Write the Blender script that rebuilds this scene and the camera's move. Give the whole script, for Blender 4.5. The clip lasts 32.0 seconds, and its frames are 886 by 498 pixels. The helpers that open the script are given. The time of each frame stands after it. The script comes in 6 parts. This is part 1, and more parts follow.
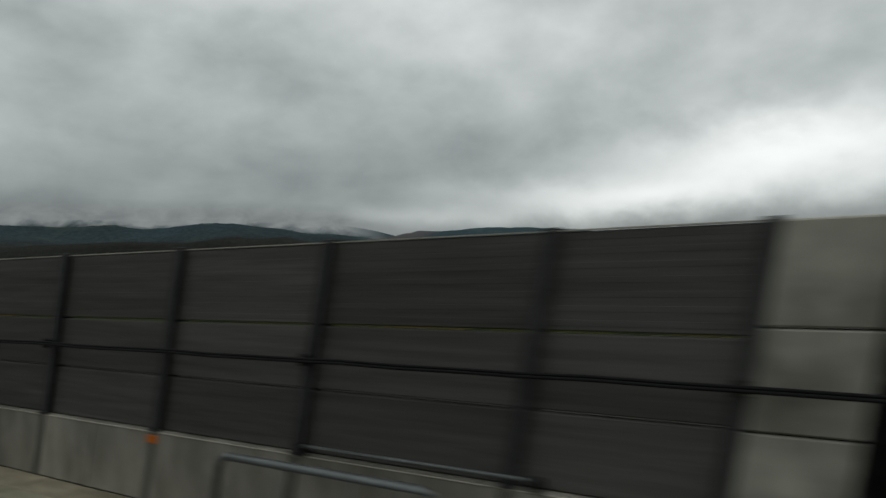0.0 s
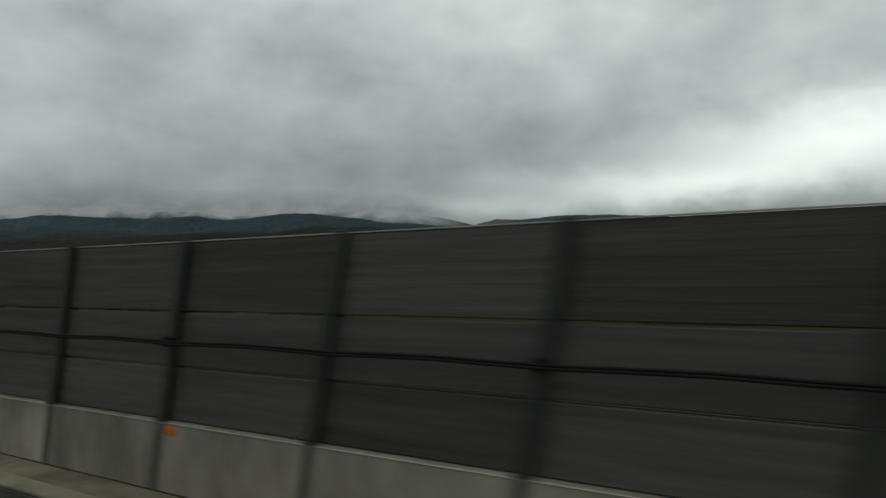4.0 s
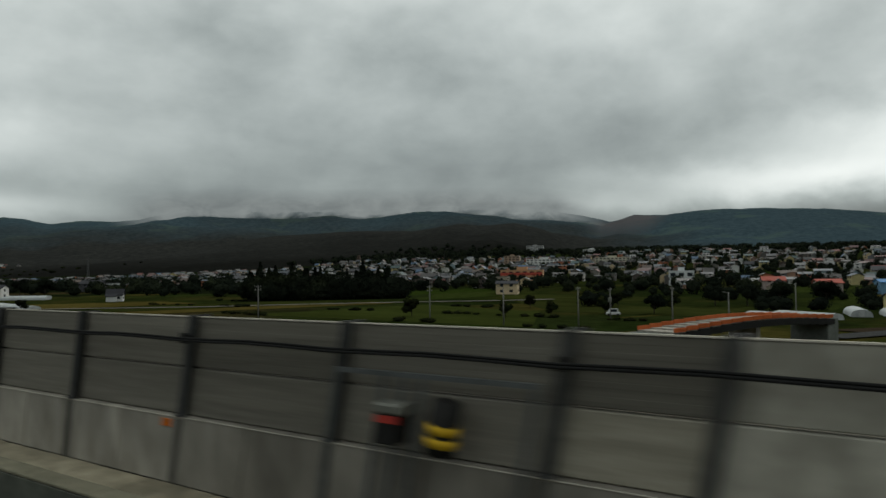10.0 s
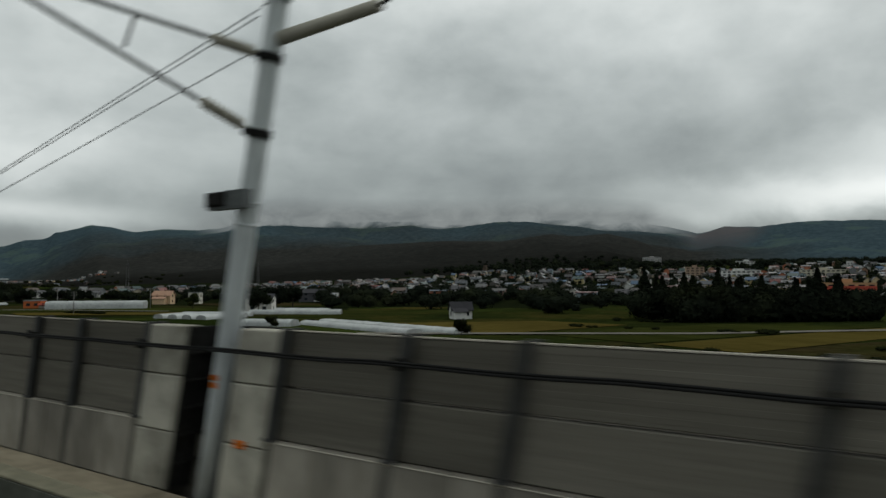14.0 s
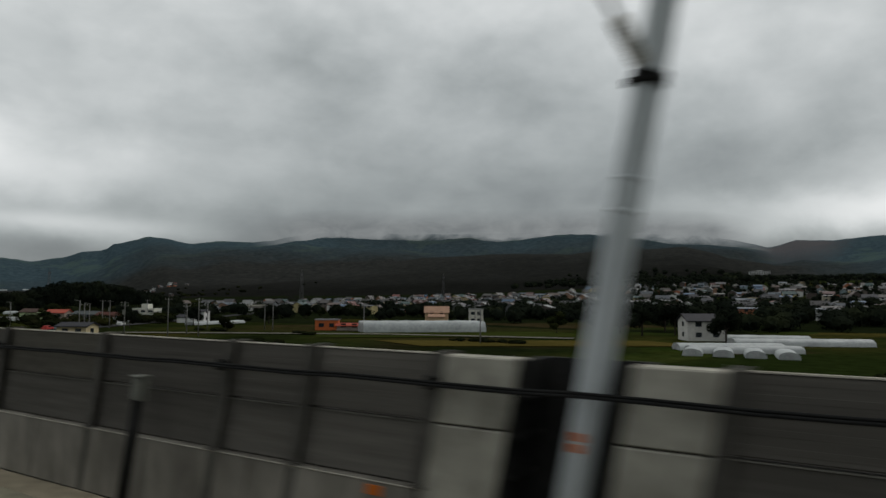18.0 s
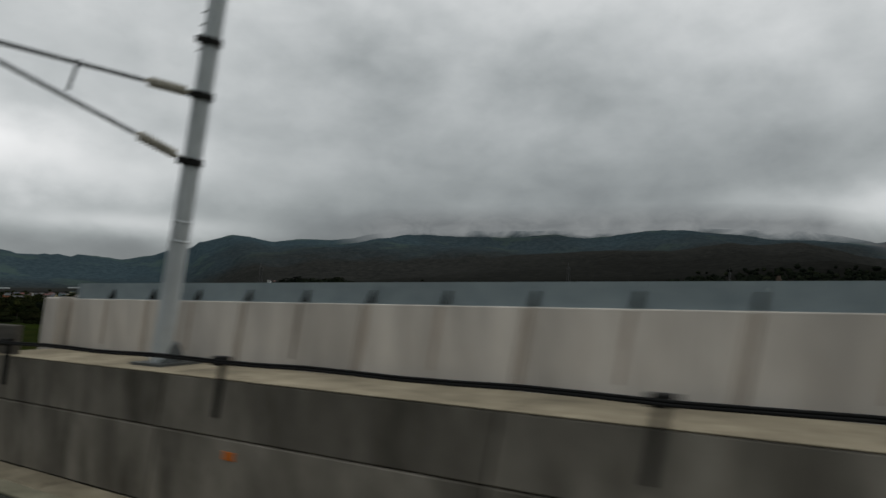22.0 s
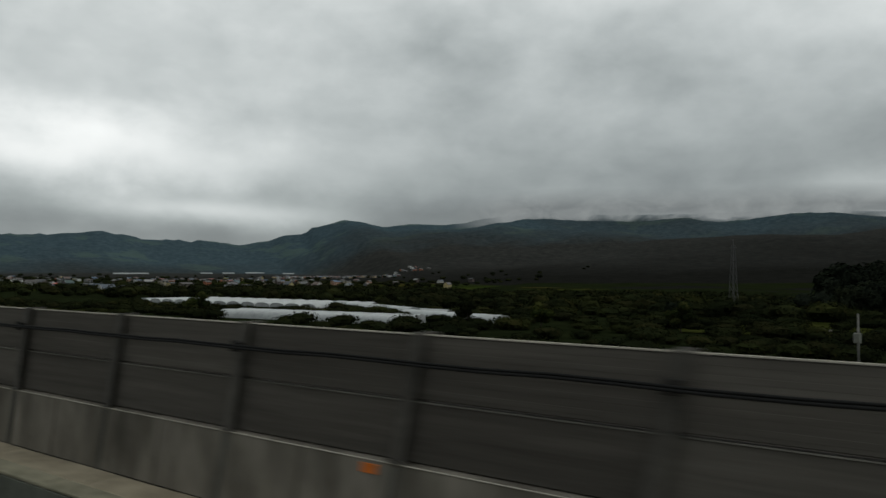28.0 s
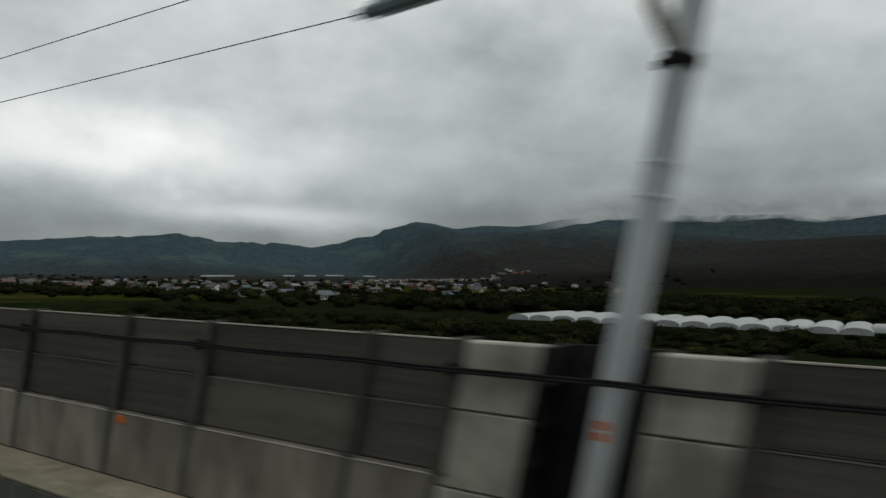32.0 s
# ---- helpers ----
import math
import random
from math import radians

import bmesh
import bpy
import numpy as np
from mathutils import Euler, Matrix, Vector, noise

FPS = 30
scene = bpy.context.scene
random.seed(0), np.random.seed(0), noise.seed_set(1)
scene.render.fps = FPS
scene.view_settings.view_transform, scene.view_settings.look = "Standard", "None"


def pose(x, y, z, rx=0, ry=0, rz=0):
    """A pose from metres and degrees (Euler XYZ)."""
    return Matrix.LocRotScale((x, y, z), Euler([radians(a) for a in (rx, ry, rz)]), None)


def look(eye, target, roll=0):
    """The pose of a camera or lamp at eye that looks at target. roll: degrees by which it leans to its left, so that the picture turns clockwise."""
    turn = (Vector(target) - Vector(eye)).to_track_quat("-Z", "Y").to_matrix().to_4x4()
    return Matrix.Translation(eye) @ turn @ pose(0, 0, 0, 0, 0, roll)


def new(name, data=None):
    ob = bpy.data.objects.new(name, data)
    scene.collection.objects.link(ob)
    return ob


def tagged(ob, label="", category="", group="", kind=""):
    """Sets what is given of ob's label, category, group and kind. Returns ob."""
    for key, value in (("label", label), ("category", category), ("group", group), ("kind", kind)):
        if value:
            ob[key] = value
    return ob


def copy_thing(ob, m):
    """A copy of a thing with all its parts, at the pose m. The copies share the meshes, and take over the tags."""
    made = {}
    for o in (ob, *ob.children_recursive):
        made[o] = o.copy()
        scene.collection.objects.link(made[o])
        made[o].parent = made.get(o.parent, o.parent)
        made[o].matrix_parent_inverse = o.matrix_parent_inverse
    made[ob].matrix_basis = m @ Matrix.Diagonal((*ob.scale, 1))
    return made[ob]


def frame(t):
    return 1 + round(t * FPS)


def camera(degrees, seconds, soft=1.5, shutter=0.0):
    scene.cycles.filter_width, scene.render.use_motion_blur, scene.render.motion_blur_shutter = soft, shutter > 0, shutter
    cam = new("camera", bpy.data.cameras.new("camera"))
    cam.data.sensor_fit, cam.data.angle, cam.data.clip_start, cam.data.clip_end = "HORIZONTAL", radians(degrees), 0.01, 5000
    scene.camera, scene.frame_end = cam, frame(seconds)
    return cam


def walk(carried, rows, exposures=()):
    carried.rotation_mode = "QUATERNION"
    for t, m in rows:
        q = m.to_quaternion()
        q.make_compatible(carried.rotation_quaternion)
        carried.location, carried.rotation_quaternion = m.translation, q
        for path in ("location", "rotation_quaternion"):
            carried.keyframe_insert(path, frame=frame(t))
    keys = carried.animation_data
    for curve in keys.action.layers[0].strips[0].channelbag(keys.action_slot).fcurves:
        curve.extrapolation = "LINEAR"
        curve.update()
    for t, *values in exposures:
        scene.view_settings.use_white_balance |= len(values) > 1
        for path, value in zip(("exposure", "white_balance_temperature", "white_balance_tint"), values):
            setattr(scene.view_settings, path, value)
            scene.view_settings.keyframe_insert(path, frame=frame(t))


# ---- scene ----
R = 2148.0          # radius of the line's left-hand curve, metres
V = 38.5            # speed along it, metres a second
LEAN = 0.2          # slant that fits trackside fittings to the camera's rolling-shutter view
TOP = -0.45         # top of the low barrier; the eye is at 0
HIGH = 0.37         # top of the tall barrier
DB = 4.70           # face of the barrier, to the right of the eye's path


FALL = 0.0048       # the line runs slightly downhill at first and then levels out


def grade(s):
    """Height of the line over its level part, and its slope."""
    if s > 260:
        return 0.0, 0.0
    if s > 180:
        return FALL * (260 - s) ** 2 / 160, -FALL * (260 - s) / 80
    return FALL * (40 + 180 - s), -FALL


def line(s, d=0.0, z=0.0):
    """Place s metres along the curve and d metres to its right."""
    a = s / R
    return Vector((-R + (R + d) * math.cos(a), (R + d) * math.sin(a), z + grade(s)[0]))


def at_line(s, d=0.0, z=0.0):
    """Pose on the line: x to the right, y ahead, z up."""
    return Matrix.Translation(line(s, d, z)) @ Matrix.Rotation(s / R, 4, "Z") @ Matrix.Rotation(grade(s)[1], 4, "X")


# ---- camera ----
cam = camera(65.6, 32.0, shutter=0.12)
# seconds, turn against the line, pitch, lean
TURNS = [
    (0.0, -58.79, 2.64, -0.38), (0.5, -58.83, 2.64, -0.38), (1.0, -58.90, 2.64, -0.39), (1.5, -58.78, 2.29, -0.41),
    (2.0, -58.66, 1.89, -0.43), (2.5, -58.73, 1.76, -0.46), (3.0, -58.61, 1.79, -0.50), (3.5, -58.48, 1.82, -0.53),
    (4.0, -58.36, 1.84, -0.57), (4.5, -58.23, 1.87, -0.60), (5.0, -58.03, 2.18, -0.65), (5.5, -57.75, 2.47, -0.70),
    (6.0, -57.49, 2.50, -0.70), (6.5, -57.15, 2.68, -0.66), (7.0, -57.39, 2.23, -0.66), (7.5, -57.36, 2.07, -0.65),
    (8.0, -56.99, 2.26, -0.67), (8.5, -56.76, 2.24, -0.72), (9.0, -56.51, 2.31, -0.74), (9.5, -56.53, 1.85, -0.72),
    (10.0, -56.51, 1.89, -0.73), (10.5, -56.41, 2.03, -0.63), (11.0, -56.32, 2.02, -0.53), (11.5, -56.29, 2.20, -0.41),
    (12.0, -56.63, 1.87, -0.32), (12.5, -56.47, 2.28, -0.19), (13.0, -56.17, 2.93, -0.21), (13.5, -56.20, 2.89, -0.06),
    (14.0, -56.11, 2.90, -0.03), (14.5, -56.19, 2.80, 0.03), (15.0, -56.18, 2.67, 0.09), (15.5, -55.89, 2.99, 0.12),
    (16.0, -56.39, 3.05, 0.18), (16.5, -56.88, 3.11, 0.25), (17.0, -57.38, 3.17, 0.31), (17.5, -57.87, 3.22, 0.38),
    (18.0, -57.54, 4.05, 0.38), (18.5, -57.59, 4.64, 0.39), (19.0, -57.90, 4.47, 0.38), (19.5, -57.55, 4.67, 0.37),
    (20.0, -57.32, 5.18, 0.44), (20.5, -57.26, 4.95, 0.52), (21.0, -57.11, 4.04, 0.47), (21.5, -56.91, 3.66, 0.45),
    (22.0, -56.93, 3.86, 0.53), (22.5, -57.16, 2.94, 0.63), (23.0, -57.13, 2.45, 0.71), (23.5, -57.40, 1.76, 0.84),
    (24.0, -57.75, 1.35, 0.98), (24.5, -56.89, 2.07, 1.06), (25.0, -57.04, 2.71, 1.01), (25.5, -57.31, 3.21, 0.96),
    (26.0, -57.14, 2.84, 0.98), (26.5, -56.87, 2.90, 1.01), (27.0, -56.85, 2.82, 0.94), (27.5, -56.83, 2.73, 0.87),
    (28.0, -56.81, 2.65, 0.80), (28.5, -56.79, 2.56, 0.74), (29.0, -56.97, 2.36, 0.67), (29.5, -57.19, 2.21, 0.62),
    (30.0, -57.35, 2.05, 0.58), (30.5, -57.46, 1.94, 0.70), (31.0, -57.29, 2.09, 0.79), (31.5, -57.36, 2.37, 0.91),
    (32.0, -57.01, 2.81, 0.94),
]
rows = []
for t, turn, pitch, lean in TURNS:
    eye = line(V * t)
    yaw = V * t / R + radians(turn)
    ahead = Vector((-math.sin(yaw) * math.cos(radians(pitch)), math.cos(yaw) * math.cos(radians(pitch)), math.sin(radians(pitch))))
    rows.append((t, look(eye, eye + ahead, lean)))
walk(cam, rows, exposures=[(0, 0.25, 6500, 9), (5, 0.27, 6500, 6), (9, 0.27, 6500, 6), (12, 0.33, 6500, 8), (16, 0.3, 6500, 9), (19, 0.2, 6500, 13), (22, 0.17, 6500, 13), (24, 0.31, 6500, 10), (27, 0.32, 6500, 9), (29, 0.33, 6500, 11), (32, 0.3, 6500, 10)])

# ---- sky and sun ----
SUN_AZ, SUN_EL = radians(8), radians(40)
world = bpy.data.worlds.new("overcast_sky")
scene.world = world
world.use_nodes = True
nt = world.node_tree
nt.nodes.clear()


def node(tree, kind, **values):
    n = tree.nodes.new(kind)
    for key, value in values.items():
        n.inputs[key.replace("_", " ")].default_value = value
    return n


def maths(tree, op, a, b=0.0, clamp=False):
    n = tree.nodes.new("ShaderNodeMath")
    n.operation, n.use_clamp = op, clamp
    for i, v in enumerate((a, b)):
        if isinstance(v, (int, float)):
            n.inputs[i].default_value = v
        else:
            tree.links.new(v, n.inputs[i])
    return n.outputs[0]


def ramp(tree, fac, stops, kind="LINEAR"):
    n = tree.nodes.new("ShaderNodeValToRGB")
    n.color_ramp.interpolation = kind
    while len(n.color_ramp.elements) < len(stops):
        n.color_ramp.elements.new(0.5)
    for e, (p, c) in zip(n.color_ramp.elements, stops):
        e.position, e.color = p, (*c, 1)
    tree.links.new(fac, n.inputs[0])
    return n.outputs[0]


def mix(tree, fac, a, b, blend="MIX"):
    n = tree.nodes.new("ShaderNodeMix")
    n.data_type, n.blend_type = "RGBA", blend
    for key, v in ((0, fac), (6, a), (7, b)):
        if isinstance(v, (int, float)):
            n.inputs[key].default_value = v
        elif isinstance(v, tuple):
            n.inputs[key].default_value = (*v, 1)
        else:
            tree.links.new(v, n.inputs[key])
    return n.outputs[2]


def build_sky():
    coord = nt.nodes.new("ShaderNodeTexCoord")
    sep = nt.nodes.new("ShaderNodeSeparateXYZ")
    nt.links.new(coord.outputs["Generated"], sep.inputs[0])
    x, y, z = sep.outputs
    high = maths(nt, "ADD", maths(nt, "MAXIMUM", z, 0.0), 0.09)
    flat = nt.nodes.new("ShaderNodeCombineXYZ")
    nt.links.new(maths(nt, "DIVIDE", x, high), flat.inputs[0])
    nt.links.new(maths(nt, "DIVIDE", y, high), flat.inputs[1])

    def cloud(scale, detail, rough, distort, shift):
        m = nt.nodes.new("ShaderNodeMapping")
        m.inputs["Location"].default_value = (shift, shift * 0.7, 0)
        nt.links.new(flat.outputs[0], m.inputs[0])
        n = node(nt, "ShaderNodeTexNoise", Scale=scale, Detail=detail, Roughness=rough, Distortion=distort)
        nt.links.new(m.outputs[0], n.inputs["Vector"])
        return n.outputs["Fac"]

    big = cloud(0.22, 4, 0.5, 0.2, 3.1)

    def puffs(scale, squeeze, detail, rough, shift):
        """Cloud that keeps its size towards the horizon, flattened into layers."""
        m = nt.nodes.new("ShaderNodeMapping")
        m.inputs["Scale"].default_value = (1, 1, squeeze)
        m.inputs["Location"].default_value = (shift, 0, shift)
        nt.links.new(coord.outputs["Generated"], m.inputs[0])
        n = node(nt, "ShaderNodeTexNoise", Scale=scale, Detail=detail, Roughness=rough, Distortion=0.15)
        nt.links.new(m.outputs[0], n.inputs["Vector"])
        return n.outputs["Fac"]

    puff = puffs(7.0, 1.5, 7, 0.52, 0.0)
    soft = puffs(2.6, 2.0, 4, 0.48, 1.7)
    # the cloud is thinner overhead than along the hills
    layer = ramp(nt, z, [(0.0, (0.20,) * 3), (0.085, (0.205,) * 3), (0.15, (0.27,) * 3), (0.26, (0.40,) * 3), (0.40, (0.50,) * 3), (0.9, (0.66,) * 3)])
    # heaps of stratocumulus: pale shoulders over darker bases
    def heaps(scale, squeeze, shift, low, high):
        return maths(nt, "DIVIDE", maths(nt, "SUBTRACT", puffs(scale, squeeze, 8, 0.5, shift), low), high - low, True)

    rolls = cloud(1.1, 6, 0.55, 0.3, 0.4)
    relief = 0.0
    for pattern, amount in ((heaps(3.4, 1.5, 4.2, 0.38, 0.62), 0.19), (heaps(8.0, 1.6, 9.1, 0.36, 0.64), 0.17), (heaps(18.0, 1.7, 2.7, 0.34, 0.66), 0.055),
                            (soft, 0.85), (big, 0.35), (rolls, 0.30)):
        relief = maths(nt, "ADD", maths(nt, "MULTIPLY", maths(nt, "SUBTRACT", pattern, 0.5), amount), relief)
    light = maths(nt, "MULTIPLY", layer, maths(nt, "ADD", relief, 1.0))
    az = maths(nt, "MULTIPLY", maths(nt, "ARCTAN2", y, x), 57.29578)
    el = maths(nt, "MULTIPLY", maths(nt, "ARCSINE", z), 57.29578)
    ragged = maths(nt, "MULTIPLY", maths(nt, "SUBTRACT", puff, 0.5), 11.0)

    def patch(az0, el0, waz, wel, rag):
        a = maths(nt, "DIVIDE", maths(nt, "SUBTRACT", az, az0), waz)
        e = maths(nt, "DIVIDE", maths(nt, "SUBTRACT", maths(nt, "ADD", el, maths(nt, "MULTIPLY", ragged, rag)), el0), wel)
        q = maths(nt, "ADD", maths(nt, "MULTIPLY", a, a), maths(nt, "MULTIPLY", e, e))
        return maths(nt, "POWER", 2.718, maths(nt, "MULTIPLY", q, -1.0))

    # thin cloud where the light comes through, and heavier banks over the hills
    for az0, el0, waz, wel, rag, amount in PATCHES:
        light = maths(nt, "ADD", light, maths(nt, "MULTIPLY", patch(az0, el0, waz, wel, rag), amount))
    # sky behind the camera, mostly out of view, dimmed to shade the barrier's face
    light = maths(nt, "SUBTRACT", light, maths(nt, "MULTIPLY", maths(nt, "MAXIMUM", maths(nt, "MULTIPLY", x, -1.0), 0.0), 0.17))
    light = maths(nt, "MAXIMUM", light, 0.10)
    tint = ramp(nt, light, [(0.0, (0.86, 0.97, 1.0)), (0.30, (0.90, 0.99, 0.985)), (0.75, (0.97, 1.0, 0.985))])
    clouds = mix(nt, 1.0, tint, light, "MULTIPLY")
    blue = nt.nodes.new("ShaderNodeTexSky")
    blue.sky_type, blue.sun_disc = "NISHITA", False
    blue.sun_elevation, blue.sun_rotation = SUN_EL, math.pi / 2 - SUN_AZ
    dim = mix(nt, 1.0, blue.outputs[0], (0.06, 0.06, 0.06), "MULTIPLY")
    all_sky = mix(nt, 0.96, dim, clouds)
    back = node(nt, "ShaderNodeBackground", Strength=1.0)
    out = nt.nodes.new("ShaderNodeOutputWorld")
    nt.links.new(all_sky, back.inputs[0])
    nt.links.new(back.outputs[0], out.inputs[0])


# azimuth and elevation in degrees, half widths, raggedness, amount
PATCHES = [
    (5, 9.6, 14, 3.2, 0.5, 0.56), (17, 6.6, 12, 1.5, 0.35, 0.42), (33, 5.3, 9, 0.8, 0.2, 0.16),
    (95, 9.4, 17, 3.2, 0.6, 0.30), (82, 5.2, 7, 0.9, 0.12, 0.26), (76, 12, 20, 5, 0.4, 0.13), (88, 22, 22, 8, 0.4, 0.06), (84, 9.0, 20, 2.6, 0.6, 0.09), (74, 5.0, 5, 0.9, 0.2, 0.12), (104, 4.4, 16, 1.0, 0.12, -0.05),
    (45, 18, 16, 6, 0.4, -0.07), (62, 19, 9, 8, 0.3, -0.05), (26, 12.0, 14, 2.6, 0.5, -0.05), (48, 8.6, 16, 2.2, 0.4, -0.03),
]
build_sky()

sun = new("sun", bpy.data.lights.new("sun", "SUN"))
sun.data.energy, sun.data.angle, sun.data.color = 0.5, radians(25), (1.0, 0.97, 0.92)
sun.matrix_world = look((0, 0, 100), Vector((0, 0, 100)) - Vector((math.cos(SUN_EL) * math.cos(SUN_AZ), math.cos(SUN_EL) * math.sin(SUN_AZ), math.sin(SUN_EL))))


# ---- materials ----
def surface(name, dark, light, scale=4.0, rough=0.8, metal=0.0, bump=0.15, stain=0.35, stain_scale=0.6, vary=0.12, stretch=(1, 1, 1), ground=False):
    """A plain weathered surface: grain, larger stains, and a slight difference from piece to piece."""
    m = bpy.data.materials.new(name)
    m.use_nodes = True
    t = m.node_tree
    b = t.nodes["Principled BSDF"]
    b.inputs["Roughness"].default_value, b.inputs["Metallic"].default_value = rough, metal
    b.inputs["Specular IOR Level"].default_value = 0.0 if ground else 0.3 if metal > 0 else 0.05
    info = t.nodes.new("ShaderNodeObjectInfo")
    if ground:
        vec = t.nodes.new("ShaderNodeNewGeometry").outputs["Position"]
    else:
        vec = t.nodes.new("ShaderNodeTexCoord").outputs["Object"]
    mp = t.nodes.new("ShaderNodeMapping")
    mp.inputs["Scale"].default_value = stretch
    t.links.new(vec, mp.inputs[0])
    w = maths(t, "MULTIPLY", info.outputs["Random"], 57.0)

    def grain(sc, detail, rg):
        n = node(t, "ShaderNodeTexNoise", Scale=sc, Detail=detail, Roughness=rg)
        n.noise_dimensions = "4D"
        t.links.new(mp.outputs[0], n.inputs["Vector"])
        t.links.new(w, n.inputs["W"])
        return n.outputs["Fac"]

    fine, large = grain(scale, 6, 0.65), grain(stain_scale, 4, 0.6)
    col = ramp(t, fine, [(0.3, dark), (0.7, light)])
    wear = ramp(t, large, [(0.32, (1 - stain,) * 3), (0.62, (1, 1, 1))])
    col = mix(t, 1.0, col, wear, "MULTIPLY")
    piece = maths(t, "ADD", maths(t, "MULTIPLY", info.outputs["Random"], 2 * vary), 1 - vary)
    col = mix(t, 1.0, col, piece, "MULTIPLY")
    t.links.new(col, b.inputs["Base Color"])
    if bump:
        n = node(t, "ShaderNodeBump", Strength=bump, Distance=0.02)
        t.links.new(fine, n.inputs["Height"])
        t.links.new(n.outputs[0], b.inputs["Normal"])
    return m


def palette(name, colours, island=False, rough=0.7, metal=0.0, scale=0.8):
    """One colour out of a few for each object, or for each loose piece of a joined mesh."""
    m = bpy.data.materials.new(name)
    m.use_nodes = True
    t = m.node_tree
    b = t.nodes["Principled BSDF"]
    b.inputs["Roughness"].default_value, b.inputs["Metallic"].default_value = rough, metal
    if island:
        pick = t.nodes.new("ShaderNodeNewGeometry").outputs["Random Per Island"]
    else:
        pick = t.nodes.new("ShaderNodeObjectInfo").outputs["Random"]
    stops = [(i / len(colours), c) for i, c in enumerate(colours)]
    col = ramp(t, pick, stops, "CONSTANT")
    n = node(t, "ShaderNodeTexNoise", Scale=scale, Detail=5, Roughness=0.6)
    t.links.new(t.nodes.new("ShaderNodeNewGeometry").outputs["Position"], n.inputs["Vector"])
    col = mix(t, 1.0, col, ramp(t, n.outputs["Fac"], [(0.3, (0.72, 0.72, 0.72)), (0.65, (1, 1, 1))]), "MULTIPLY")
    t.links.new(col, b.inputs["Base Color"])
    return m


def leafy(name, colours, rough=0.75, scale=0.25, island=True):
    """Foliage: each leaf its own green, with larger drifts of light and dark growth."""
    m = palette(name, colours, island, rough, 0.0, scale)
    t = m.node_tree
    b = t.nodes["Principled BSDF"]
    b.inputs["Specular IOR Level"].default_value = 0.0
    n = node(t, "ShaderNodeTexNoise", Scale=0.035, Detail=3, Roughness=0.55)
    t.links.new(t.nodes.new("ShaderNodeNewGeometry").outputs["Position"], n.inputs["Vector"])
    drift = ramp(t, n.outputs["Fac"], [(0.38, (0.65, 0.67, 0.70)), (0.54, (0.95, 0.95, 0.92)), (0.68, (1.7, 1.6, 1.2))])
    col = b.inputs["Base Color"].links[0].from_socket
    t.links.new(mix(t, 1.0, col, drift, "MULTIPLY"), b.inputs["Base Color"])
    return m


def glassy(name):
    m = bpy.data.materials.new(name)
    m.use_nodes = True
    b = m.node_tree.nodes["Principled BSDF"]
    b.inputs["Base Color"].default_value = (0.02, 0.025, 0.03, 1)
    b.inputs["Roughness"].default_value = 0.12
    return m


M_PARAPET = surface("cast_concrete", (0.245, 0.226, 0.189), (0.425, 0.395, 0.340), 5, 0.9, 0, 0.25, 0.55, 1.5, 0.18, (1, 0.8, 0.3))
M_PANEL = surface("dark_barrier_panel", (0.087, 0.079, 0.068), (0.139, 0.127, 0.110), 13, 0.85, 0, 0.15, 0.38, 0.9, 0.16, (1, 0.05, 1))
M_MID = surface("patched_barrier_panel", (0.111, 0.103, 0.086), (0.164, 0.151, 0.126), 8, 0.85, 0, 0.2, 0.35, 0.7, 0.12, (1, 0.25, 1))
M_PANEL_A = surface("tall_barrier_panel", (0.091, 0.086, 0.078), (0.147, 0.138, 0.127), 13, 0.85, 0, 0.15, 0.42, 0.9, 0.18, (1, 0.05, 1))
M_PANEL_C = surface("light_grey_barrier_panel", (0.157, 0.146, 0.121), (0.240, 0.224, 0.187), 13, 0.85, 0, 0.15, 0.42, 0.9, 0.2, (1, 0.05, 1))
M_PANEL_B = surface("grey_barrier_panel", (0.111, 0.103, 0.090), (0.175, 0.162, 0.143), 13, 0.85, 0, 0.15, 0.40, 0.9, 0.18, (1, 0.05, 1))
M_WORN = surface("worn_pale_panel", (0.236, 0.218, 0.172), (0.390, 0.358, 0.286), 8, 0.85, 0, 0.2, 0.35, 0.7, 0.12, (1, 0.1, 1))
M_PARAPET_B = surface("darker_cast_concrete", (0.174, 0.158, 0.128), (0.327, 0.298, 0.251), 5, 0.9, 0, 0.25, 0.6, 1.5, 0.2, (1, 0.8, 0.3))
M_PALE = surface("pale_precast_panel", (0.324, 0.305, 0.254), (0.499, 0.477, 0.404), 4, 0.9, 0, 0.2, 0.5, 2.0, 0.12, (1, 0.7, 0.6))
M_COPING = surface("coping_edge", (0.443, 0.410, 0.344), (0.591, 0.550, 0.465), 8, 0.9, 0, 0.1, 0.2, 1.0, 0.1)
M_POST = surface("weathered_steel_post", (0.045, 0.046, 0.045), (0.08, 0.08, 0.078), 12, 0.6, 0.3, 0.1, 0.3, 2.0, 0.12)
M_LIP = surface("panel_lip_highlight", (0.18, 0.17, 0.145), (0.27, 0.258, 0.222), 9, 0.9, 0, 0.1, 0.5, 0.5, 0.25)
M_POST_B = surface("lighter_steel_post", (0.076, 0.071, 0.062), (0.121, 0.112, 0.097), 12, 0.6, 0.2, 0.1, 0.3, 2.0, 0.14)
M_JOINT = surface("damp_concrete_joint", (0.10, 0.096, 0.084), (0.19, 0.182, 0.160), 7, 0.9, 0, 0.2, 0.5, 2.2, 0.2, (1, 1, 0.3))
M_DARK = surface("near_black_steel", (0.018, 0.018, 0.017), (0.038, 0.037, 0.035), 10, 0.7, 0.2, 0.1, 0.3, 2.0, 0.1)
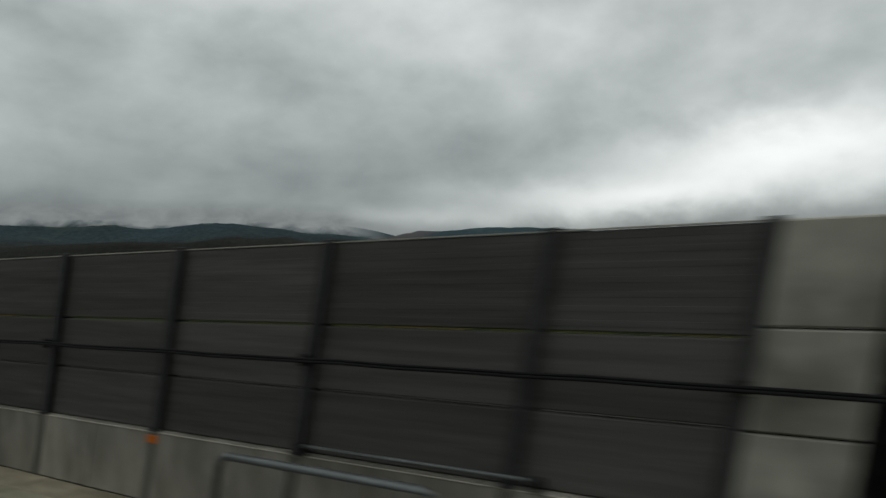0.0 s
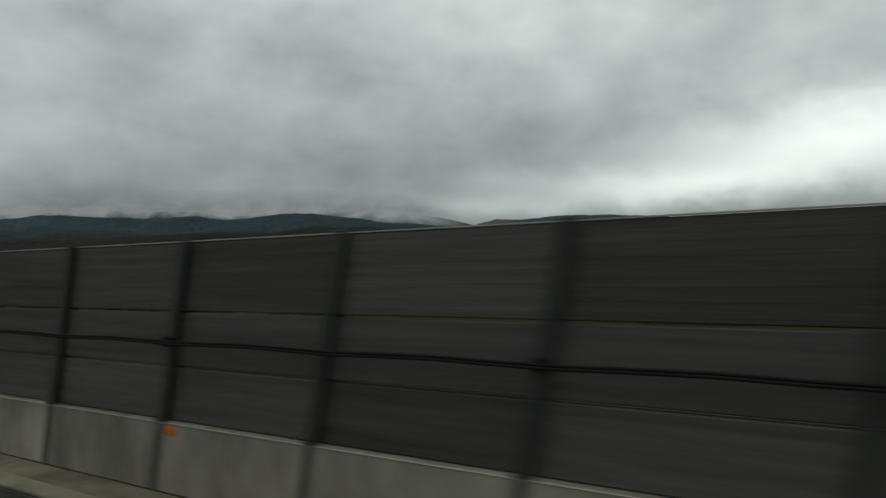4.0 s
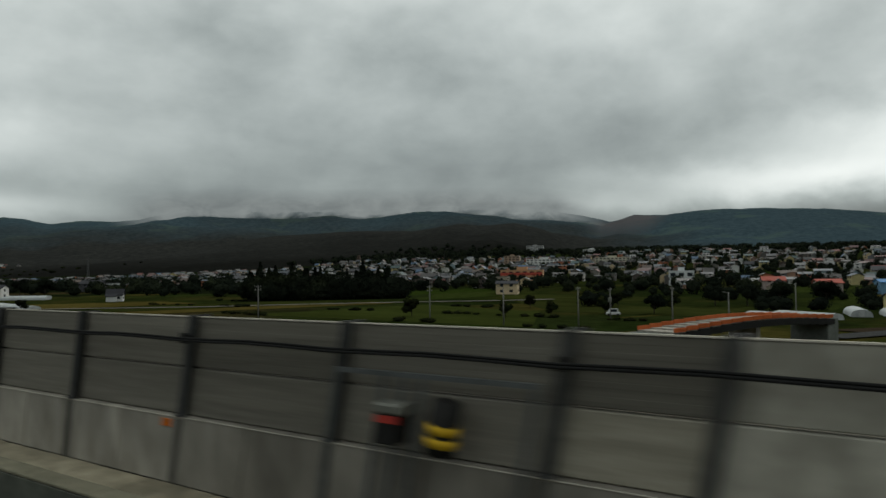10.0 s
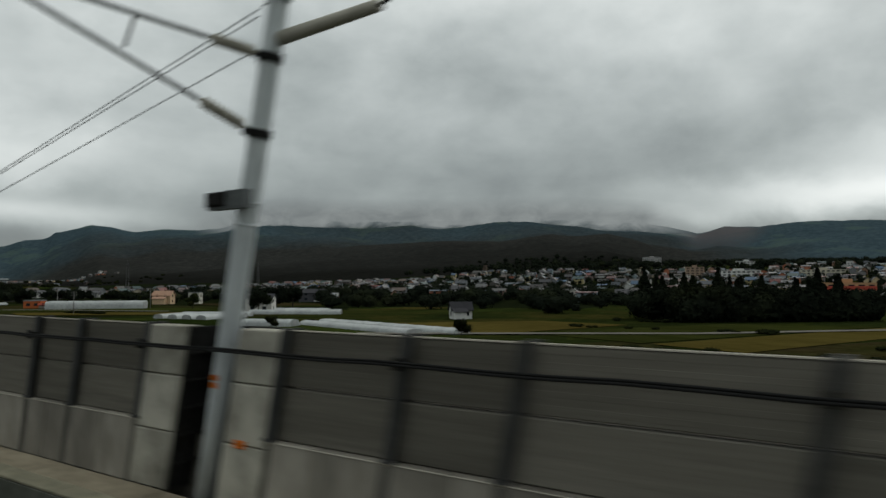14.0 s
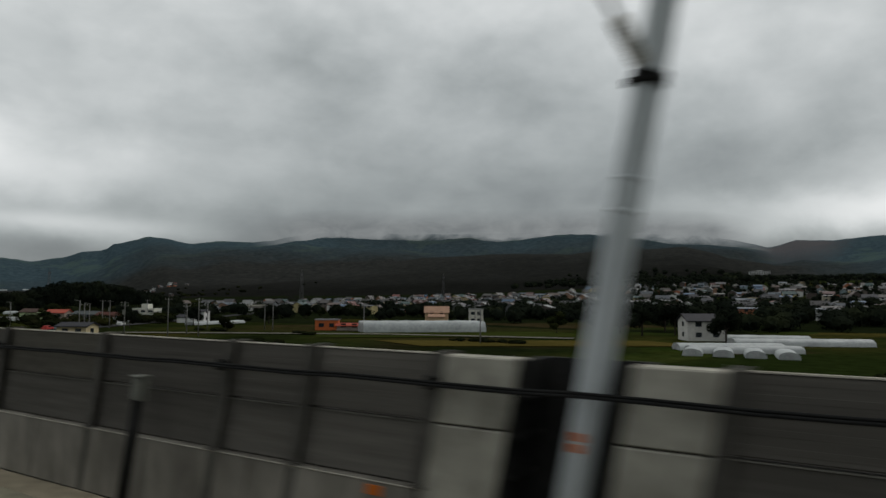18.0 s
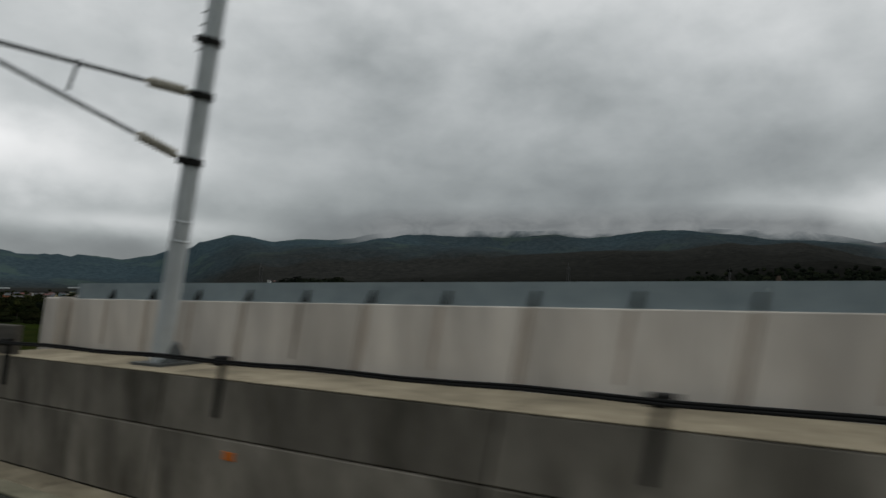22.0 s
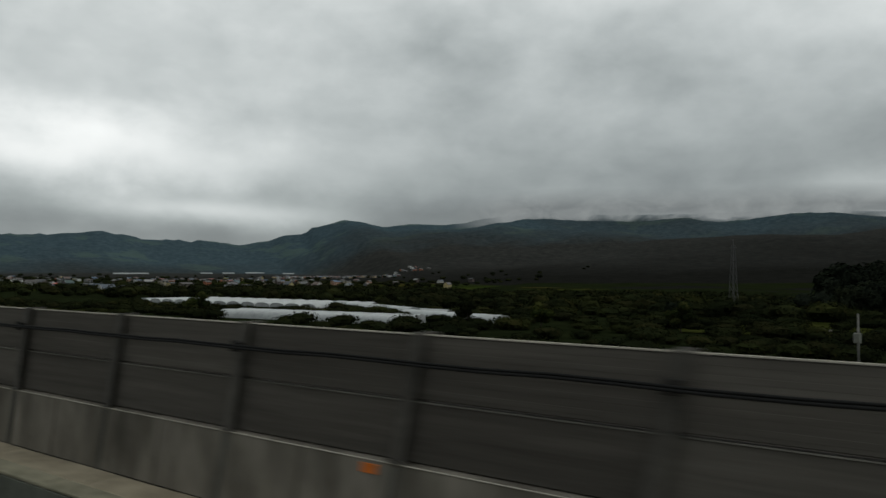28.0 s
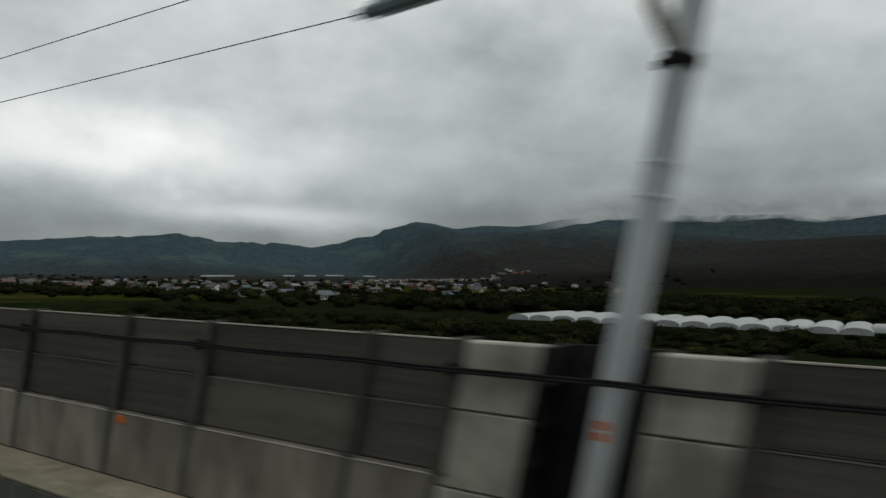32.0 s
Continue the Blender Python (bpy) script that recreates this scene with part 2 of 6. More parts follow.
M_ZINC = surface("galvanised_steel", (0.56, 0.60, 0.61), (0.74, 0.78, 0.79), 9, 0.45, 0.12, 0.06, 0.25, 1.6, 0.06, (1, 1, 0.3))
M_RAIL = surface("grey_pipe", (0.13, 0.14, 0.14), (0.225, 0.24, 0.24), 12, 0.45, 0.5, 0.05, 0.2, 2.0, 0.08)
M_CABLE = surface("black_rubber", (0.014, 0.014, 0.014), (0.028, 0.028, 0.027), 20, 0.6, 0, 0, 0.1, 1, 0.05)
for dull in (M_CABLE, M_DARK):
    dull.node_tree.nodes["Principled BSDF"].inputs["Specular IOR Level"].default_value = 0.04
M_ORANGE = surface("orange_plate", (0.55, 0.13, 0.02), (0.72, 0.20, 0.03), 10, 0.6, 0, 0, 0.25, 4, 0.1)
M_YELLOW = surface("yellow_paint", (0.60, 0.36, 0.02), (0.75, 0.48, 0.04), 10, 0.5, 0, 0, 0.2, 4, 0.05)
M_RED = surface("red_paint", (0.45, 0.05, 0.04), (0.6, 0.08, 0.06), 10, 0.5, 0, 0, 0.2, 4, 0.05)
M_BOX = surface("grey_box_enamel", (0.14, 0.142, 0.12), (0.22, 0.222, 0.19), 10, 0.5, 0.1, 0.03, 0.2, 3, 0.06)
M_CABINET = surface("green_grey_cabinet", (0.10, 0.105, 0.085), (0.16, 0.165, 0.14), 10, 0.55, 0.1, 0.03, 0.2, 3, 0.05)
M_INSUL = surface("beige_insulator", (0.42, 0.40, 0.33), (0.55, 0.52, 0.45), 14, 0.4, 0, 0.03, 0.2, 3, 0.05)
M_ARM = surface("dull_steel_tube", (0.10, 0.11, 0.11), (0.17, 0.18, 0.18), 14, 0.5, 0.5, 0.03, 0.2, 3, 0.05)
M_WALK_DARK = surface("darker_walkway_concrete", (0.237, 0.211, 0.151), (0.408, 0.360, 0.259), 4, 0.9, 0, 0.2, 0.45, 1.1, 0.22)
M_WALK = surface("walkway_concrete", (0.305, 0.262, 0.187), (0.497, 0.429, 0.311), 4, 0.9, 0, 0.2, 0.4, 1.1, 0.2)
M_EDGE = surface("edge_slab_concrete", (0.228, 0.216, 0.153), (0.371, 0.344, 0.249), 4, 0.9, 0, 0.2, 0.35, 1.3, 0.14)
M_KERB = surface("kerb_concrete", (0.09, 0.095, 0.08), (0.15, 0.155, 0.13), 6, 0.9, 0, 0.2, 0.4, 0.9, 0.1, ground=True)
M_TROUGH = surface("trough_concrete", (0.12, 0.13, 0.115), (0.2, 0.21, 0.19), 6, 0.9, 0, 0.2, 0.3, 0.9, 0.1, ground=True)
M_DECK = surface("track_slab", (0.07, 0.07, 0.065), (0.13, 0.13, 0.12), 3, 0.9, 0, 0.2, 0.3, 0.3, 0.05, ground=True)
M_RUNS = surface("rust_run", (0.40, 0.32, 0.25), (0.60, 0.52, 0.44), 6, 0.9, 0, 0.1, 0.4, 2.0, 0.25, (1, 1, 0.2))
M_BEIGE = surface("beige_precast_wall", (0.64, 0.585, 0.52), (0.80, 0.745, 0.675), 5, 0.85, 0, 0.15, 0.35, 1.6, 0.08, (1, 1, 0.2))
M_STEELTOP = surface("blue_grey_sheet", (0.24, 0.30, 0.32), (0.33, 0.39, 0.41), 6, 0.5, 0.2, 0.05, 0.2, 1.0, 0.06)


# ---- mesh helpers ----
def part(name, bm, material, parent=None, label="", at=None, smooth=False):
    """Links a bmesh as one mesh object, under a thing or on its own."""
    me = bpy.data.meshes.new(name)
    bm.to_mesh(me)
    bm.free()
    return shared(name, me, material, parent, label, at, smooth)


def shared(name, me, material=None, parent=None, label="", at=None, smooth=False):
    ob = new(name, me)
    if material and not me.materials:
        me.materials.append(material)
        if smooth:
            me.polygons.foreach_set("use_smooth", [True] * len(me.polygons))
    if parent:
        ob.parent = parent
    if at is not None:
        ob.matrix_basis = at
    if label:
        ob["label"] = label
    return ob


def thing(name, label, category="", group="", kind="", at=None):
    ob = new(name)
    ob.empty_display_size = 0.2
    if at is not None:
        ob.matrix_basis = at
    return tagged(ob, label, category, group, kind)


def box(bm, x0, x1, y0, y1, z0, z1, lean=0.0, chamfer=0.0):
    """A block; its near face (x0) may be chamfered; lean slides it back along y as it rises."""
    c = chamfer
    ring = [(x1, y0, z0), (x1, y1, z0), (x1, y1, z1), (x1, y0, z1)]
    mid = [(x0 + c, y0, z0), (x0 + c, y1, z0), (x0 + c, y1, z1), (x0 + c, y0, z1)]
    near = [(x0, y0 + c, z0 + c), (x0, y1 - c, z0 + c), (x0, y1 - c, z1 - c), (x0, y0 + c, z1 - c)]
    rings = [ring, mid] + ([near] if c else [])
    vs = [[bm.verts.new((x, y - lean * (z - TOP), z)) for x, y, z in r] for r in rings]
    for a, b in zip(vs, vs[1:]):
        for i in range(4):
            bm.faces.new((a[i], a[(i + 1) % 4], b[(i + 1) % 4], b[i]))
    bm.faces.new(vs[0][::-1])
    bm.faces.new(vs[-1])
    return bm


def block(*args, **kw):
    return box(bmesh.new(), *args, **kw)


def tube(bm, pts, r, n=8, r2=None, cap=True):
    """A pipe along points, tapering from r to r2."""
    pts = [Vector(p) for p in pts]
    rings = []
    for i, p in enumerate(pts):
        d = (pts[min(i + 1, len(pts) - 1)] - pts[max(i - 1, 0)]).normalized()
        a = d.orthogonal().normalized() if abs(d.z) < 0.9 else Vector((1, 0, 0)) - d * d.x
        a.normalize()
        b = d.cross(a)
        k = r if r2 is None else r + (r2 - r) * i / (len(pts) - 1)
        rings.append([bm.verts.new(p + (a * math.cos(2 * math.pi * j / n) + b * math.sin(2 * math.pi * j / n)) * k) for j in range(n)])
    for a, b in zip(rings, rings[1:]):
        for j in range(n):
            bm.faces.new((a[j], a[(j + 1) % n], b[(j + 1) % n], b[j]))
    if cap:
        bm.faces.new(rings[0][::-1])
        bm.faces.new(rings[-1])
    return bm


def pipe(*args, **kw):
    return tube(bmesh.new(), *args, **kw)


def leaned(p):
    """Local place of a trackside point: out from the barrier's face, along, up, with the common lean."""
    x, y, z = p
    return (x, y - LEAN * (z - TOP), z)


def strip(name, outline, s0, s1, step, material, label, closed=False):
    """A band of constant section (d, z) swept along the line."""
    n = max(2, int((s1 - s0) / step))
    verts, faces = [], []
    k = len(outline)
    for i in range(n + 1):
        s = s0 + (s1 - s0) * i / n
        verts += [line(s, d, z) for d, z in outline]
    for i in range(n):
        for j in range(k if closed else k - 1):
            a, b = i * k + j, i * k + (j + 1) % k
            faces.append((a, b, b + k, a + k))
    me = bpy.data.meshes.new(name)
    me.from_pydata(verts, [], faces)
    return tagged(shared(name, me, material), label, kind="structure")


# ---- the lie of the land ----
HUB = Vector((-87.7, 607.6, 0))


def lerp(x, xs, ys):
    return float(np.interp(x, xs, ys))


def along(x, y):
    """Metres along the line and to its right of a place."""
    return math.atan2(y, x + R) * R, math.hypot(x + R, y) - R


def land(x, y):
    """Height of the plain and of the slope that the town stands on."""
    s, d = along(x, y)
    az = math.degrees(math.atan2(y - HUB.y, x - HUB.x))
    base = lerp(s, [300, 550, 800], [-14.5, -11.5, -10.5])
    rise = lerp(d, [250, 370, 500, 770, 1130, 1600, 2500], [0, 2, 4.5, 16, 38, 55, 75])
    slope = rise * lerp(az, [-180, -100, 35, 62, 150, 180], [0.3, 1, 1, 0.45, 0.45, 0.3])
    valley = lerp(d, [250, 700, 1100, 1600, 2500], [0, 1, 5, 16, 34])
    f = lerp(az, [66, 80, 140, 170], [0, 1, 1, 0])
    return base + slope * (1 - f) + valley * f


# skyline of the range: azimuth from the hub and height at its crest
CREST_AZ = [-60, -30, -15, -1, 5, 8, 11, 15.3, 19.4, 22.5, 24.8, 26.7, 28.7, 31, 36, 40, 45, 54.5, 59.5, 63.8, 65.6, 67.5, 69.9,
            71.8, 73.6, 74.9, 76.6, 78.3, 80.3, 82.3, 84, 88, 90.1, 91.7, 93.4, 95.4, 99, 101, 106, 120, 150]
CREST_Z = [150, 190, 200, 212, 232, 259, 287, 307, 312, 292, 297, 262, 300, 330, 352, 362, 358, 352, 352, 328, 302, 290, 290,
           270, 296, 303, 266, 226, 188, 160, 173, 172, 190, 201, 186, 175, 155, 140, 130, 150, 120]
# a nearer, darker spur in front of it
SPUR_AZ = [10, 20, 27, 29, 31, 33.2, 36.2, 37.8, 42, 47, 54, 60, 66, 72, 80, 90]
SPUR_Z = [20, 30, 60, 125, 165, 190, 182, 192, 165, 168, 150, 110, 70, 25, 0, 0]
CREST_R, SPUR_R = 3850.0, 2650.0


def hills(x, y):
    """Height that the range adds to the plain."""
    r = math.hypot(x - HUB.x, y - HUB.y)
    if r < 1150:
        return 0.0
    az = math.degrees(math.atan2(y - HUB.y, x - HUB.x))
    if az < -60 or az > 150:
        return 40 * max(0.0, min(1.0, (r - 2500) / 1500))
    p = Vector((x / 640, y / 640, 0.3))
    rough = noise.fractal(p, 1.1, 2.1, 5)
    out = 0.0
    for azs, zs, rc, foot in ((CREST_AZ, CREST_Z, CREST_R, lerp(az, [60, 74, 80], [1500, 1700, 2800])), (SPUR_AZ, SPUR_Z, SPUR_R, 1250.0)):
        h = lerp(az, azs, zs) * (1 + (0.07 if az > 77 else 0.012) * noise.fractal(Vector((az * 0.75, rc, 0)), 0.8, 2.0, 5))
        f = (r - foot) / (rc - foot)
        if f <= 0:
            continue
        if f > 1:
            k = max(0.0, 1 - (f - 1) * 2.2)
        else:
            k = f * f * (3 - 2 * f) * 0.55 + 0.45 * f ** 1.6
        gully = rough * h * 0.17 * min(1, f * 2) * max(0.08, min(1, abs(1 - f) * 4))
        out = max(out, h * k + gully)
    base = land(x, y)
    fade = min(1.0, max(0.0, (r - 1250) / 900))
    return max(0.0, out - max(0.0, base) * fade)


def height(x, y):
    return land(x, y) + hills(x, y)


def ground_material():
    m = bpy.data.materials.new("fields_and_forest")
    m.use_nodes = True
    t = m.node_tree
    b = t.nodes["Principled BSDF"]
    b.inputs["Roughness"].default_value = 0.95
    b.inputs["Specular IOR Level"].default_value = 0.0
    pos = t.nodes.new("ShaderNodeNewGeometry").outputs["Position"]
    sep = t.nodes.new("ShaderNodeSeparateXYZ")
    t.links.new(pos, sep.inputs[0])

    def grain(sc, detail=5, stretch=(1, 1, 1), rg=0.6):
        mp = t.nodes.new("ShaderNodeMapping")
        mp.inputs["Scale"].default_value = stretch
        t.links.new(pos, mp.inputs[0])
        n = node(t, "ShaderNodeTexNoise", Scale=sc, Detail=detail, Roughness=rg)
        t.links.new(mp.outputs[0], n.inputs["Vector"])
        return n.outputs["Fac"]

    # plots of rice, grass and ripening grain
    mp = t.nodes.new("ShaderNodeMapping")
    mp.inputs["Rotation"].default_value = (0, 0, 0.5)
    mp.inputs["Scale"].default_value = (0.012, 0.028, 0.0)
    t.links.new(pos, mp.inputs[0])
    vor = node(t, "ShaderNodeTexVoronoi", Scale=1.0)
    vor.distance = "CHEBYCHEV"
    t.links.new(mp.outputs[0], vor.inputs["Vector"])
    cell = t.nodes.new("ShaderNodeSeparateColor")
    t.links.new(vor.outputs["Color"], cell.inputs[0])
    plot = ramp(t, cell.outputs[0], [(0.0, (0.018, 0.026, 0.008)), (0.22, (0.028, 0.040, 0.010)), (0.40, (0.058, 0.050, 0.014)), (0.50, (0.014, 0.022, 0.006)),
                                     (0.66, (0.032, 0.040, 0.009)), (0.80, (0.035, 0.028, 0.014)), (0.90, (0.022, 0.036, 0.007))], "CONSTANT")
    tuft = ramp(t, grain(0.35, 8), [(0.3, (0.55, 0.55, 0.5)), (0.7, (1.25, 1.2, 1.1))])
    field = mix(t, 1.0, plot, tuft, "MULTIPLY")
    rough_grass = ramp(t, grain(0.03, 6), [(0.35, (0.009, 0.013, 0.005)), (0.5, (0.018, 0.025, 0.007)), (0.68, (0.04, 0.036, 0.011))])
    field = mix(t, ramp(t, grain(0.008, 4), [(0.44, (0, 0, 0)), (0.56, (1, 1, 1))]), field, mix(t, 1.0, rough_grass, tuft, "MULTIPLY"))
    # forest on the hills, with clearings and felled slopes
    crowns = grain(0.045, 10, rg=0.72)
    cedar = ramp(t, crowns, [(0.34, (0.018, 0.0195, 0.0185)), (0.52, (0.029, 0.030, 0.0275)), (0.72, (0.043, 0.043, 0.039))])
    hazy_forest = ramp(t, crowns, [(0.32, (0.028, 0.046, 0.055)), (0.52, (0.042, 0.065, 0.076)), (0.72, (0.060, 0.087, 0.098))])
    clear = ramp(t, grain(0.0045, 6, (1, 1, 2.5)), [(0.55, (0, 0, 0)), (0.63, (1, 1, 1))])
    hazy_forest = mix(t, maths(t, "MULTIPLY", clear, 0.45), hazy_forest, (0.075, 0.110, 0.088))
    # distance haze put into the colour: forest dark on foothills, paler and bluer behind
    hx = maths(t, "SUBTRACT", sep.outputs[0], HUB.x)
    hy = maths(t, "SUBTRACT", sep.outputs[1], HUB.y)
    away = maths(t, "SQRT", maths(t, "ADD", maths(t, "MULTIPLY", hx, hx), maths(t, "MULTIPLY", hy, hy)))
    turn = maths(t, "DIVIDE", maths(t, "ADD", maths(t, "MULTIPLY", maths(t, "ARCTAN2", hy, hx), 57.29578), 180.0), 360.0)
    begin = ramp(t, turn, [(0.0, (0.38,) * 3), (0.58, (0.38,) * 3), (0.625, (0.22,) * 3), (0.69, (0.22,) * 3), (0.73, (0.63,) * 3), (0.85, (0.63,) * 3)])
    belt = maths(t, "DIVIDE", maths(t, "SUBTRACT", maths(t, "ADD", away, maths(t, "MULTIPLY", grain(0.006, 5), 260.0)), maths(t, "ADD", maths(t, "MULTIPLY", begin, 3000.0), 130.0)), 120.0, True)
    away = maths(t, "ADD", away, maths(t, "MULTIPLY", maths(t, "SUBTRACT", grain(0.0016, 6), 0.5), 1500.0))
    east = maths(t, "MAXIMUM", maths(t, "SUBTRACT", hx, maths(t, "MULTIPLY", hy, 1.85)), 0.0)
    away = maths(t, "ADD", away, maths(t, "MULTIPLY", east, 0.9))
    # same haze again: the foothill forest lightens away from the hub
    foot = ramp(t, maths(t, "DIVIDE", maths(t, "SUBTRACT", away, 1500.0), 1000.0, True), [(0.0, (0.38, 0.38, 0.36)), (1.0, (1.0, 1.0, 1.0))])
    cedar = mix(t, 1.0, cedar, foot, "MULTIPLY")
    wood = mix(t, maths(t, "DIVIDE", maths(t, "SUBTRACT", away, 2600.0), 800.0, True), cedar, hazy_forest)
    # one bare, reddish hill
    dx = maths(t, "SUBTRACT", sep.outputs[0], 3000.0)
    dy = maths(t, "SUBTRACT", sep.outputs[1], 2035.0)
    du = maths(t, "MULTIPLY", maths(t, "ADD", maths(t, "MULTIPLY", dx, 0.908), maths(t, "MULTIPLY", dy, 0.419)), 0.38)
    dv = maths(t, "SUBTRACT", maths(t, "MULTIPLY", dy, 0.908), maths(t, "MULTIPLY", dx, 0.419))
    dist = maths(t, "SQRT", maths(t, "ADD", maths(t, "MULTIPLY", du, du), maths(t, "MULTIPLY", dv, dv)))
    bare = maths(t, "SUBTRACT", 1.0, maths(t, "DIVIDE", maths(t, "ADD", dist, maths(t, "MULTIPLY", crowns, 160.0)), 300.0), True)
    wood = mix(t, maths(t, "MULTIPLY", bare, 2.6, True), wood, (0.086, 0.083, 0.086))
    edge = maths(t, "ADD", sep.outputs[2], maths(t, "MULTIPLY", grain(0.006, 4), 60.0))
    high = maths(t, "DIVIDE", maths(t, "SUBTRACT", edge, 60.0), 14.0, True)
    high = maths(t, "MAXIMUM", high, belt)
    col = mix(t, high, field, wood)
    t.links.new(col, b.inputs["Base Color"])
    n = node(t, "ShaderNodeBump", Strength=0.5, Distance=6.0)
    t.links.new(maths(t, "MULTIPLY", crowns, high), n.inputs["Height"])
    t.links.new(n.outputs[0], b.inputs["Normal"])
    return m


def build_ground():
    azs = [math.radians(a) for a in list(np.arange(-20, 116, 0.4)) + list(np.arange(116, 340, 4.0))]
    radii = [0, 15, 40, 80, 120, 170, 220, 280, 340, 400, 470, 540, 620, 700, 800, 900, 1000, 1100] + list(np.arange(1180, 4300, 42)) + [4400, 4600, 4900]
    verts, faces = [(HUB.x, HUB.y, land(HUB.x, HUB.y))], []
    n = len(azs)
    for r in radii[1:]:
        for a in azs:
            x, y = HUB.x + r * math.cos(a), HUB.y + r * math.sin(a)
            verts.append((x, y, height(x, y)))
    for i in range(n):
        faces.append((0, 1 + i, 1 + (i + 1) % n))
    for k in range(len(radii) - 2):
        for i in range(n):
            a, b = 1 + k * n + i, 1 + k * n + (i + 1) % n
            faces.append((a, a + n, b + n, b))
    me = bpy.data.meshes.new("ground")
    me.from_pydata(verts, [], faces)
    me.polygons.foreach_set("use_smooth", [True] * len(me.polygons))
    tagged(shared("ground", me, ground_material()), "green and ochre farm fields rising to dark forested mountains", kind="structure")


build_ground()

# ---- viaduct deck ----
FLOOR = -2.27
S0, S1 = -40.0, 1330.0
strip("viaduct_deck", [(-4.5, -2.95), (3.70, -2.95)], S0, S1, 6, M_DECK, "dark grey concrete track slab of the viaduct")
strip("cable_trough", [(3.70, -2.95), (3.70, -2.62), (3.98, -2.62)], S0, S1, 4, M_TROUGH, "grey concrete cable trough beside the walkway")
strip("walkway_kerb", [(3.98, -2.62), (3.98, -2.315), (4.72, -2.315)], S0, S1, 4, M_KERB, "concrete walkway edge along the parapet")
strip("viaduct_flank", [(5.02, -1.7), (5.02, -3.4), (4.3, -3.9), (3.2, -5.0), (-3.5, -5.0), (-4.6, -3.9), (-4.6, -1.6), (-4.4, -1.6), (-4.4, -2.95)], S0, S1, 6, M_PARAPET,
      "grey concrete side and underside of the viaduct")
for k in range(0, 46):
    s = S0 + 10 + k * 30
    bm = block(-2.6, 2.6, -1.2, 1.2, -18.0, -5.0)
    tagged(part("viaduct_pier", bm, M_PARAPET, None, "", at_line(s)), "square grey concrete pier under the viaduct", kind="structure")

# ---- noise barrier ----
MASTS = [-28.0, -0.65, 25.7, 53.0, 79.32, 108.7, 138.0, 167.4, 196.7, 226.9, 257.0, 285.6, 314.2, 342.8, 373.0, 403.3, 433.6, 459.6, 488.8, 516.8, 544.9, 574.8,
         604.7, 634.7, 664.7, 694.73, 725.25, 755.1, 785.9, 816.65, 853.6, 888.74, 928.35, 961.5, 999.2, 1033.7, 1073.7, 1113.85, 1156.3, 1198.34, 1233.58, 1272.0, 1310.0]
# posts placed to fit the camera's view; the rest stand at even steps of 2.15 m
POSTS = [2.07, 4.18, 6.17, 8.24, 38.93, 41.12, 43.13, 45.16, 47.0, 76.3, 81.92, 83.28, 85.23, 192.3, 194.47, 199.3, 200.35, 202.34,
         231.38, 233.51, 235.63, 237.76, 239.78, 251.51, 253.66, 254.74, 259.59, 270.36, 272.51, 274.62, 276.73, 278.79, 309.66, 311.82, 316.83,
         347.87, 350.02, 352.18, 354.3, 356.39, 383.7, 385.87, 386.99, 389.13, 391.3, 393.46, 395.56, 425.35, 427.48, 429.67, 431.1,
         482.9, 485.05, 486.45, 463.28, 465.44, 467.6, 469.78, 471.98, 501.88, 504.01, 506.19, 507.64, 509.07, 511.24, 539.32, 541.38, 542.49, 547.59, 548.65]
POSTS += [578.43, 580.56, 582.74, 584.97, 587.19, 697.36, 698.44, 700.61, 702.81, 713.9, 717.7, 719.84, 721.98, 723.08,
          732.28, 734.44, 736.61, 738.8, 740.97, 771.47, 773.6, 775.09, 776.6, 778.78, 808.74, 810.91, 813.05, 814.15,
          886.69, 891.8, 894.04, 895.44, 924.2, 926.41, 930.73, 932.95, 964.97, 967.13, 969.29, 971.46,
          1002.43, 1004.56, 1006.69, 1007.84, 1010.02, 1011.11, 1116.87, 1119.05, 1120.83, 1126.5,
          1158.53, 1160.7, 1162.14, 1164.28, 1193.79, 1195.96, 1201.26, 1203.43, 1235.77, 1237.89, 1239.3, 1241.4]
BRIDGE = (829.0, 857.6)            # where a low wall and a beige wall behind it take the barrier's place
WALLS = [(713.9, 717.7), (1120.83, 1126.5)]  # full-height pale walls
PALE_BAYS = {383.7}     # bays closed by pale panels, by their near post
WORN = (346.8, 230.3, 386.4, 462.2, 484.0, 481.8, 773.0, 1005.6, 1008.9)   # bays whose lower panel is paler
WORN_TOP = (485.75, 487.15)     # bays whose upper panel is paler
cache = {}


def hash01(v):
    return math.sin(v * 12.9898) * 43758.5453 % 1.0


def tall(s):
    return s < 197.97


def cached(key, make, *materials):
    if key not in cache:
        bm = make()
        me = bpy.data.meshes.new(key[0])
        bm.to_mesh(me)
        bm.free()
        for m in materials:
            me.materials.append(m)
        cache[key] = me
    return cache[key]


